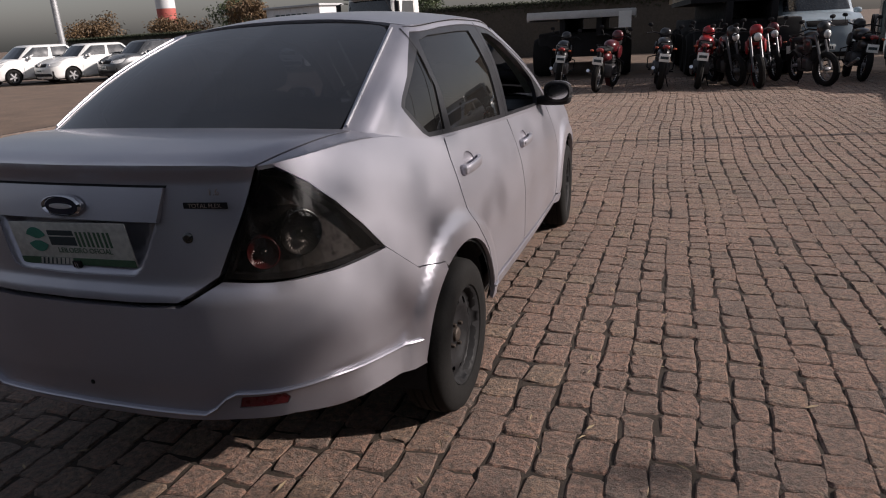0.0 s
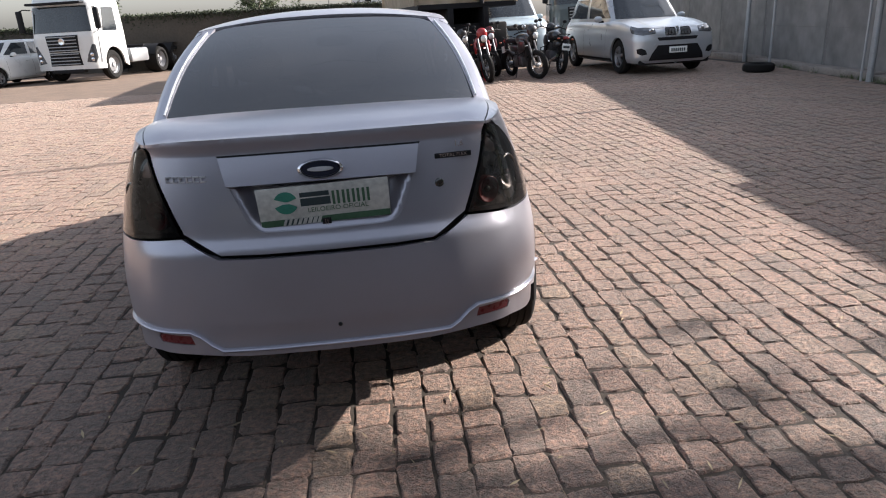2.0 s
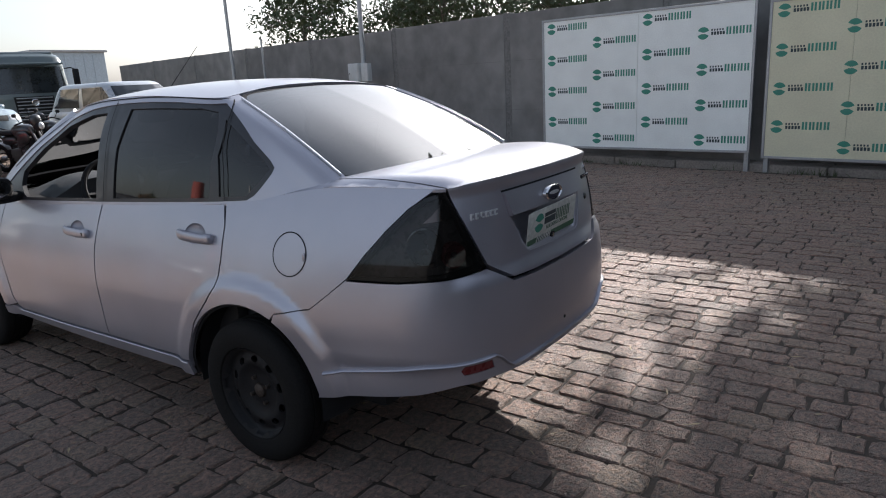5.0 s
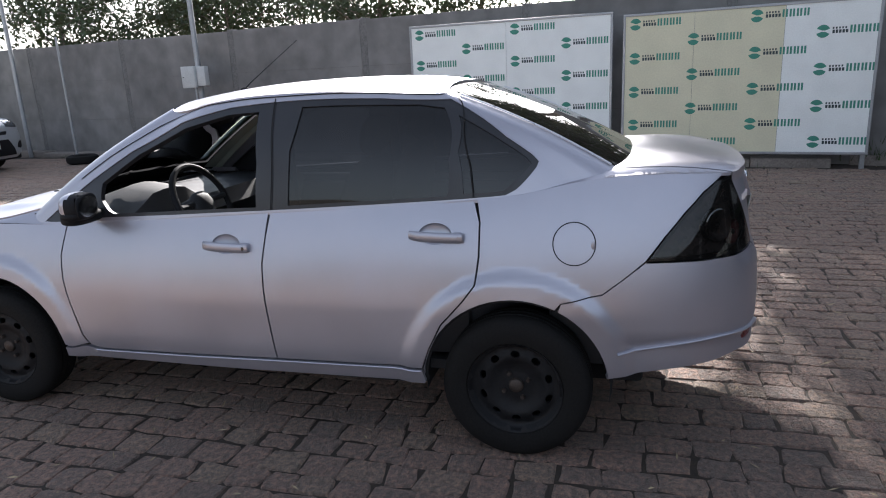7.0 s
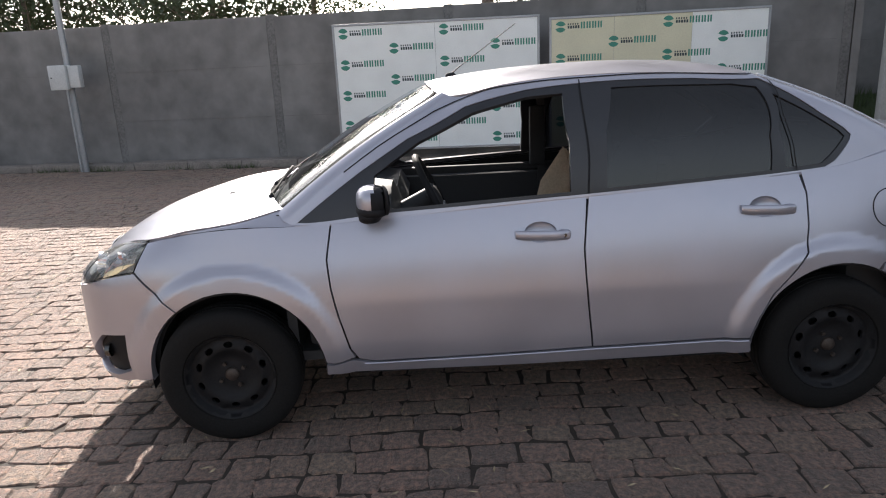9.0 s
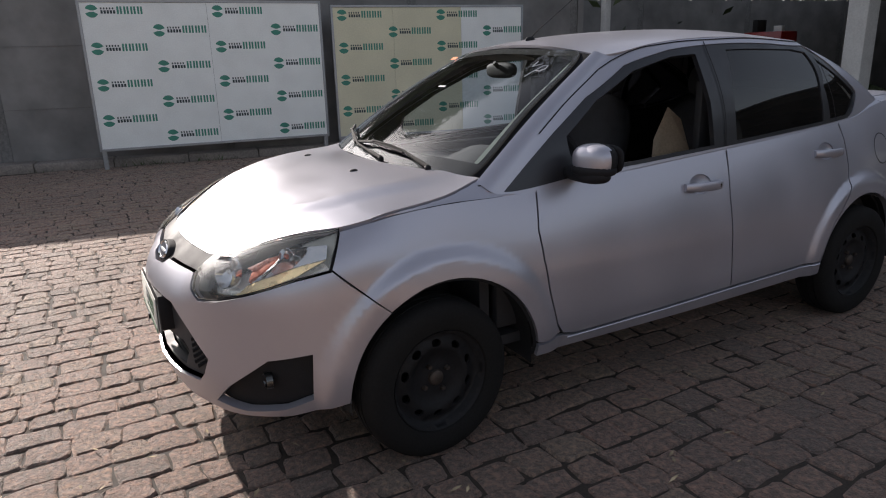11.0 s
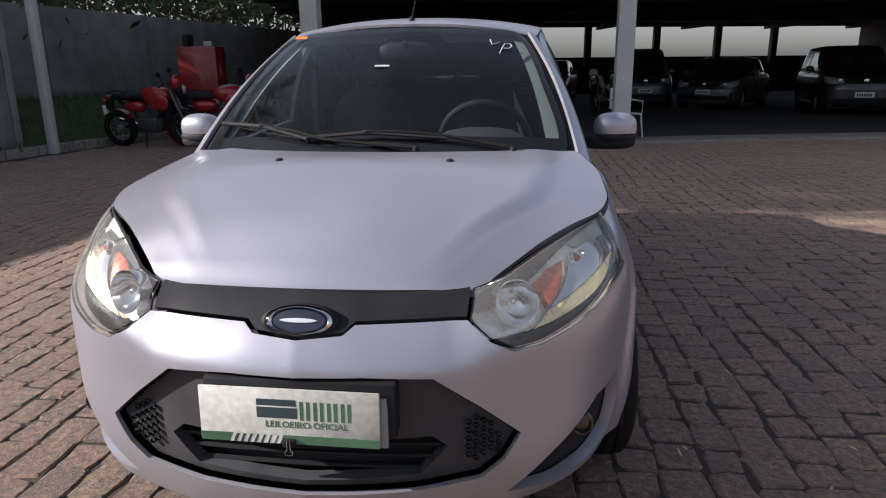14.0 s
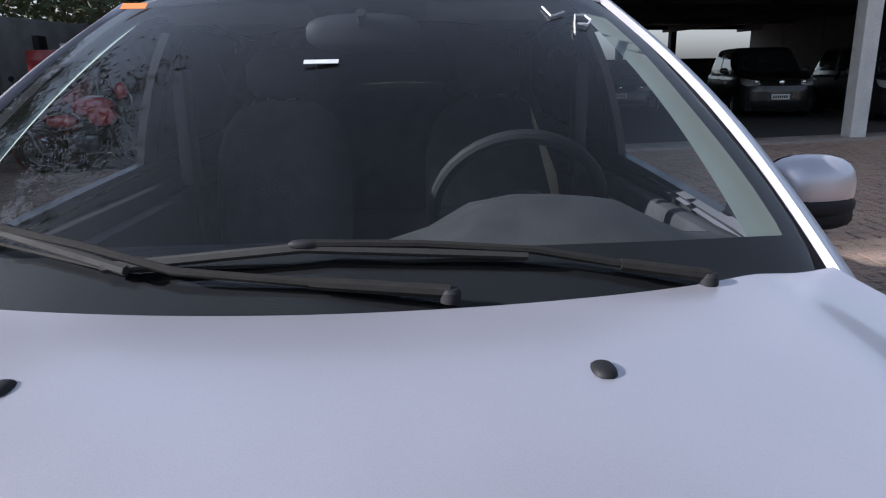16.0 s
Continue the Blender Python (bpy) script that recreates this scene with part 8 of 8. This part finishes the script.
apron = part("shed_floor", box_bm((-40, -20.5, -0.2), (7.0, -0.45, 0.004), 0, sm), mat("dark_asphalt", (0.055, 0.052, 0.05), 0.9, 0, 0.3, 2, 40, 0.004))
tagged(apron, "dark asphalt floor of the shed", "floor", kind="structure")

# plastic chair by the column
def chair(m):
    ob = empty("plastic_chair", "white plastic garden chair by the column", "chair", m=m)
    part("seat", box_bm((-0.21, -0.21, 0.42), (0.21, 0.21, 0.445), 0.012), PALE, ob)
    part("backrest", box_bm((-0.20, 0.20, 0.50), (0.20, 0.225, 0.86), 0.012, None), PALE, ob)
    for x in (-0.19, 0.19):
        part("armrest", add_tube(bmesh.new(), [(x * 1.15, -0.18, 0.45), (x * 1.2, -0.16, 0.64), (x * 1.1, 0.22, 0.66)], 0.018, 6), PALE, ob)
        for y in (-0.19, 0.20):
            part("leg", add_tube(bmesh.new(), [(x, y, 0.43), (x * 1.2, y * 1.2, 0.0)], 0.018, 6), PALE, ob)


chair(at(-2.30, -8.78, 200))

# grass bank with its kerb, the red cabinet and a concrete post
GRASS = mat("bank_grass", (0.045, 0.065, 0.022), 0.95, 0, 0.4, 4, 60, 0.02)
edge = Curve([(7.30, -4.6), (7.02, -5.6), (6.72, -7.0), (6.30, -8.4), (5.5, -9.6), (4.3, -10.6), (2.5, -11.6)])
rows = []
for t in np.linspace(0, 1, 40):
    x, y = edge.unit(t)
    wx = 8.0 + 0.165 * y + 0.05 + 1.0 * float(smooth01(-5.4, -7.0, y))
    bx, by = (wx, y) if t < 0.45 else (wx - 0.5 * 0, y - 3.0 * (t - 0.45))
    row = []
    for u in np.linspace(0, 1, 10):
        row.append((x + (bx + 1.0 * u - x) * u, y + (by - y) * u - 0.6 * u * t, 0.08 + 0.62 * float(smooth01(0, 0.8, u)) + 0.03 * math.sin(13 * t + 9 * u)))
    rows.append(row)
bm, _ = ring_bm(rows, False)
bank = part("grass_bank", bm, GRASS)
tagged(bank, "dark grassy bank by the wall", "bank", kind="structure")
bk = empty("kerb", "curved concrete kerb round the grass bank", "kerb")
tagged(bk, kind="structure")
for i in range(16):
    a, b = edge.unit(i / 16), edge.unit((i + 0.98) / 16)
    d = Vector((b[0] - a[0], b[1] - a[1], 0))
    mm = Matrix.Translation((a[0], a[1], 0)) @ Matrix.Rotation(math.atan2(d.y, d.x), 4, "Z")
    part("kerb_stone", box_bm((0, -0.08, -0.05), (d.length, 0.08, 0.13), 0.02, mm), KERBM, bk)
rngg = random.Random(5)
vs, fs = [], []
for i in range(5200):
    t, u = rngg.random(), rngg.random()
    r0 = rows[int(t * 39)]
    x, y, z = r0[min(9, int(u * 9.99))]
    x, y = x + rngg.uniform(-0.15, 0.15), y + rngg.uniform(-0.15, 0.15)
    a, h, w = rngg.uniform(0, 6.28), rngg.uniform(0.06, 0.22), rngg.uniform(0.004, 0.009)
    lx, ly = rngg.uniform(-0.08, 0.08), rngg.uniform(-0.08, 0.08)
    k = len(vs)
    vs += [(x - w * math.cos(a), y - w * math.sin(a), z - 0.02), (x + w * math.cos(a), y + w * math.sin(a), z - 0.02), (x + lx, y + ly, z + h)]
    fs.append((k, k + 1, k + 2))
me = bpy.data.meshes.new("grass")
me.from_pydata(vs, [], fs)
BLADE = mat("grass_blade", (0.055, 0.085, 0.025), 0.8, 0, 0.4, 3, 30)
tagged(part("grass", me, BLADE), "dark green grass on the bank", "grass", kind="stuff")
# grass tufts in the kerb's foot along the wall
vs, fs = [], []
for i in range(2600):
    y = rngg.uniform(2.2, 11) if i % 3 else rngg.uniform(-4.4, 2)
    clump = math.sin(y * 2.1) + math.sin(y * 5.3 + 1)
    if clump < rngg.uniform(-0.5, 1.6):
        continue
    p = WM @ Vector((-0.38 + rngg.gauss(0, 0.05), y, 0))
    a, h, w = rngg.uniform(0, 6.28), rngg.uniform(0.03, 0.12), rngg.uniform(0.003, 0.006)
    k = len(vs)
    vs += [(p.x - w * math.cos(a), p.y - w * math.sin(a), 0), (p.x + w * math.cos(a), p.y + w * math.sin(a), 0), (p.x + rngg.uniform(-0.06, 0.06), p.y + rngg.uniform(-0.06, 0.06), h)]
    fs.append((k, k + 1, k + 2))
me = bpy.data.meshes.new("kerb_weeds")
me.from_pydata(vs, [], fs)
tagged(part("kerb_weeds", me, BLADE), "dry green weeds along the kerb", "weeds", kind="stuff")

cab = empty("red_cabinet", "red metal cabinet with a pale round mark", "cabinet", m=at(5.55, -9.35, 186) @ Matrix.Translation((0, 0, 0.16)))
REDM = mat("cabinet_red", (0.26, 0.012, 0.010), 0.4, 0, 0.15, 3, 40, coat=0.4)
part("body", box_bm((-0.36, -0.28, 0.0), (0.36, 0.28, 1.50), 0.02), REDM, cab)
part("top_box", box_bm((-0.30, -0.1, 1.50), (-0.20, 0.2, 1.72), 0.01), DARK, cab)
part("top_lamp", box_bm((0.05, 0.0, 1.50), (0.20, 0.12, 1.60), 0.01), PALE, cab)
part("door", box_bm((-0.33, 0.28, 0.08), (0.33, 0.305, 1.44), 0.012), REDM, cab)
part("round_mark", add_lathe(bmesh.new(), [(0, 0.004), (0.085, 0.003), (0.09, 0)], 24, Matrix.Translation((0.02, 0.306, 0.92)) @ Matrix.Rotation(radians(-90), 4, "X")), WHITE, cab, "pale round mark")
part("handle", box_bm((-0.30, 0.30, 0.75), (-0.27, 0.33, 1.05), 0.006), CHROME, cab)
post = empty("concrete_post", "slim pale concrete lamp post on the bank", "post", m=at(6.70, -6.40))
part("shaft", box_bm((-0.062, -0.062, 0.0), (0.062, 0.062, 6.5), 0.012), SHEDM, post)
post2 = empty("concrete_post", "slim pale concrete lamp post behind the shed", "post", m=at(2.3, -25.0))
part("shaft", box_bm((-0.1, -0.1, 0.0), (0.1, 0.1, 6.5), 0.015), SHEDM, post2)

# ---- trees ----
BARK = mat("eucalypt_bark", (0.17, 0.14, 0.115), 0.9, 0, 0.4, 5, 40, 0.01)
LEAF = mat("tree_leaf", (0.055, 0.075, 0.03), 0.6, 0, 0.35, 0.8, 12)
LEAFB = mat("brown_leaf", (0.12, 0.075, 0.035), 0.7, 0, 0.35, 0.6, 10)


def tree(label, x, y, h, spread, n_leaf, seed, leaf, trunk_r=0.16, base=0.35, size=0.16):
    r = random.Random(seed)
    ob = empty("tree", label, "tree", "trees round the yard", Matrix.Translation((x, y, 0)))
    bm = bmesh.new()
    pts = [Vector((0.12 * math.sin(i * 1.3 + seed) * i * 0.5, 0.12 * math.cos(i * 1.1 + seed) * i * 0.5, h * 0.92 * i / 7)) for i in range(8)]
    add_tube(bm, pts, trunk_r, 9, 0.22)
    part("trunk", bm, BARK, ob)
    tips = []
    bm = bmesh.new()
    for i in range(15):
        f = base + (0.95 - base) * (i + r.random()) / 15
        k = min(6.9, f * 7)
        p = pts[min(6, int(k))].lerp(pts[min(7, int(k) + 1)], k - int(k))
        a = i * 2.4 + r.uniform(-0.4, 0.4)
        l = spread * (1.15 - 0.6 * f) * r.uniform(0.6, 1.1)
        d = Vector((math.cos(a), math.sin(a), r.uniform(0.25, 0.8))).normalized()
        q = [p, p + d * l * 0.5, p + d * l + Vector((0, 0, l * r.uniform(-0.15, 0.25)))]
        add_tube(bm, q, trunk_r * 0.28 * (1.2 - f), 6, 0.3)
        for j in range(6):
            t = r.uniform(0.35, 1.0)
            c = q[0].lerp(q[1], t * 2) if t < 0.5 else q[1].lerp(q[2], t * 2 - 1)
            e = c + Vector((r.uniform(-1, 1), r.uniform(-1, 1), r.uniform(-0.5, 0.9))) * l * 0.33
            add_tube(bm, [c, c.lerp(e, 0.5) + Vector((0, 0, 0.05)), e], trunk_r * 0.07, 4, 0.3)
            tips.append((e, l * 0.15))
    part("branchwork", bm, BARK, ob)
    vs, fs = [], []
    for i in range(n_leaf):
        e, s = tips[r.randrange(len(tips))]
        p = e + Vector((r.gauss(0, 1), r.gauss(0, 1), r.gauss(0, 0.8))) * s
        a = Vector((r.uniform(-1, 1), r.uniform(-1, 1), r.uniform(-1.2, 0.3))).normalized() * size * r.uniform(0.6, 1.3)
        b = a.cross(Vector((r.uniform(-1, 1), r.uniform(-1, 1), r.uniform(-1, 1)))).normalized() * size * 0.20
        k = len(vs)
        vs += [tuple(p), tuple(p + a * 0.5 + b), tuple(p + a), tuple(p + a * 0.5 - b)]
        fs.append((k, k + 1, k + 2, k + 3))
    me = bpy.data.meshes.new("crown")
    me.from_pydata(vs, [], fs)
    part("crown", me, leaf, ob)
    return ob


tree("tall eucalyptus behind the wall", 12.8, -4.4, 12.5, 4.3, 24000, 1, LEAF, 0.22, 0.25, 0.30)
# added with its crown out of view, only to throw shade on the paving
tree("unseen dense tree added behind the wall to cast shade", 14.0, -1.3, 12.5, 3.6, 13000, 5, LEAF, 0.20, 0.44, 0.30)
tree("tall eucalyptus behind the wall", 17.5, -3.4, 15.0, 4.6, 22000, 3, LEAF, 0.24, 0.3, 0.30)
tree("tall sparse eucalyptus leaning over the wall", 9.9, -5.4, 14.5, 6.0, 4200, 8, LEAF, 0.20, 0.52, 0.26)
tree("tall eucalyptus behind the wall", 13.8, -10.0, 12.0, 4.8, 18000, 2, LEAF, 0.20, 0.28, 0.28)
for i, (x, y, h) in enumerate(((27, 17, 8.5), (31, 13, 9.5), (26, 9, 8), (33, 6, 10), (30, 21, 9), (36, 26, 11), (24, 24, 7.5))):
    tree("green eucalyptus beyond the wall", x, y, h, 4.6, 7500, 20 + i, LEAF, 0.22, 0.18, 0.30)
for i, (x, y, h) in enumerate(((12, -12, 9), (13.5, -17, 10), (10.5, -21, 9), (15, -8.5, 9), (8, -27, 9), (14, -26, 11), (17.5, -14, 11), (4, -32, 9), (18, -22, 11))):
    tree("dark green tree in the shade behind the wall", x, y, h, 4.4, 6500, 60 + i, LEAF, 0.2, 0.12, 0.34)
for i, (x, y, h) in enumerate(((-42, 62, 5.0), (-46, 66, 5.2), (-52, 62, 3.0), (-25, 70, 5), (-60, 58, 3.2), (-10, 75, 7), (-49, 74, 4.2))):
    tree("brownish tree far across the yard", x, y, h, 3.6, 5200, 90 + i, LEAFB if i % 2 == 0 else LEAF, 0.22, 0.1, 0.36)

# ---- hedge, far buildings ----
HEDGEM = mat("hedge_leaf", (0.026, 0.034, 0.014), 0.8, 0, 0.4, 1, 14)
BRICKM = mat("brown_wall", (0.066, 0.057, 0.046), 0.9, 0, 0.22, 1.2, 14, 0.01)


def hedge_wall(a, b, h, seed):
    r = random.Random(seed)
    d = Vector((b[0] - a[0], b[1] - a[1], 0))
    m = Matrix.Translation((a[0], a[1], 0)) @ Matrix.Rotation(math.atan2(d.y, d.x), 4, "Z")
    ob = empty("hedge", "clipped hedge along a dark wall at the yard's end", "hedge", m=m)
    part("wall_base", box_bm((0, -0.1, 0), (d.length, 0.5, h - 0.22)), BRICKM, ob, "", False)
    vs, fs = [], []
    for i in range(int(d.length * 520)):
        x, y, z = r.uniform(0, d.length), r.uniform(-0.14, 0.6), h - 0.22 + abs(r.gauss(0, 0.055)) - 0.10 * r.random()
        if r.random() < 0.25:
            y, z = -0.12 + r.gauss(0, 0.02), h - 0.20 - abs(r.gauss(0, 0.16))
        u = Vector((r.uniform(-1, 1), r.uniform(-1, 1), r.uniform(-1, 1))).normalized() * 0.055
        w = u.cross(Vector((r.uniform(-1, 1), r.uniform(-1, 1), 0.3))).normalized() * 0.026
        p = Vector((x, y, z))
        k = len(vs)
        vs += [tuple(p - u), tuple(p + w), tuple(p + u), tuple(p - w)]
        fs.append((k, k + 1, k + 2, k + 3))
    me = bpy.data.meshes.new("leaves")
    me.from_pydata(vs, [], fs)
    part("leaves", me, HEDGEM, ob)


hedge_wall((-9.5, 26.6), (6.5, 26.4), 2.4, 1)
hedge_wall((-52, 47.0), (-9.5, 26.6), 2.15, 2)
SIDING = mat("white_siding", (0.62, 0.63, 0.64), 0.6, 0.1, 0.08, 2, 20)


def hall(x, y, w, d, h, label, yaw=0.0, slits=0, colour=None, z0=0.0):
    ob = empty("building", label, "building", "buildings beyond the yard", at(x, y, yaw))
    part("wall", box_bm((-w / 2, 0, 0), (w / 2, d, h), 0.03), colour or SIDING, ob, "", False)
    part("roof", box_bm((-w / 2 - 0.2, -0.2, h), (w / 2 + 0.2, d + 0.2, h + 0.18), 0.03), GALV, ob, "", False)
    for i in range(slits):
        u = -w / 2 + w * (i + 0.5) / slits
        part("window", box_bm((u - 0.22, -0.05, h - 2.1), (u + 0.22, 0.02, h - 0.35), 0.01), FARGLASS, ob, "", False)
    for i in range(int(w / 0.8)):
        part("siding_rib", box_bm((-w / 2 + i * 0.8 + 0.1, -0.03, 0.2), (-w / 2 + i * 0.8 + 0.16, 0.0, h - 0.1)), colour or SIDING, ob, "", False)
    return ob


hall(4.6, 48, 9.0, 10, 5.0, "white corrugated hall with dark window slits", 0, 4)
hall(27.5, 56, 6, 5, 5.2, "pale blue distant hall above the wall", 0, 0, mat("pale_blue_siding", (0.42, 0.50, 0.56), 0.6))
box_truck = hall(-30.0, 50, 7.0, 2.4, 3.6, "white lorry box with dark lettering bars beyond the hedge", -20, 0)
for i in range(6):
    part("dark_bar", box_bm((-2.2 + i * 0.72, -0.06, 2.35), (-1.66 + i * 0.72, -0.035, 3.1), 0), INK, box_truck, "", False)
ch = empty("silo_tower", "red and white round tower far away", "tower", m=at(-58, 68))
part("shaft", add_lathe(bmesh.new(), [(1.1, 0), (1.1, 14), (0, 14.3)], 28), mat("tower_red", (0.42, 0.10, 0.08), 0.7), ch)
part("white_band", add_lathe(bmesh.new(), [(1.12, 5.2), (1.12, 6.6)], 28), SIDING, ch)
street_pole(-28.9, 24.8, 9.0, 0.17, "thick wooden pole by the far cars")

# ---- the paving stones, nearest ones as single pieces ----
near, jv, jf = pave()
me = bpy.data.meshes.new("paving_stones")
me.from_pydata(jv, [], jf)
tagged(part("paving_stones", me, STONE), "worn reddish stone setts of the yard", "paving stone", kind="stuff")
paved = empty("pavement", "worn reddish stone setts beside the car", "pavement")
tagged(paved, kind="structure")
for v, f in near:
    c = np.mean(np.array(v), 0)
    me = bpy.data.meshes.new("stone")
    me.from_pydata([(a - c[0], b - c[1], z) for a, b, z in v], [], f)
    me.materials.append(STONE)
    o = new("stone", me)
    o.location = (c[0], c[1], 0)
    o.parent = paved

# dry leaves and straw lying about
rl_ = random.Random(21)
vs, fs = [], []
for i in range(3200):
    x, y = rl_.uniform(-6, 7), rl_.uniform(-6, 8)
    a, l, w = rl_.uniform(0, 6.28), rl_.uniform(0.008, 0.034), rl_.uniform(0.0015, 0.006)
    c, s_ = math.cos(a), math.sin(a)
    k = len(vs)
    z = 0.007
    vs += [(x - c * l, y - s_ * l, z), (x - s_ * w, y + c * w, z + 0.004), (x + c * l, y + s_ * l, z + rl_.uniform(0, 0.008)), (x + s_ * w, y - c * w, z + 0.002)]
    fs.append((k, k + 1, k + 2, k + 3))
me = bpy.data.meshes.new("dry_leaves")
me.from_pydata(vs, [], fs)
tagged(part("dry_leaves", me, mat("dry_leaf", (0.42, 0.33, 0.20), 0.85, 0, 0.4, 3, 20)), "dry leaves and straw scattered on the paving", "leaves", kind="stuff")
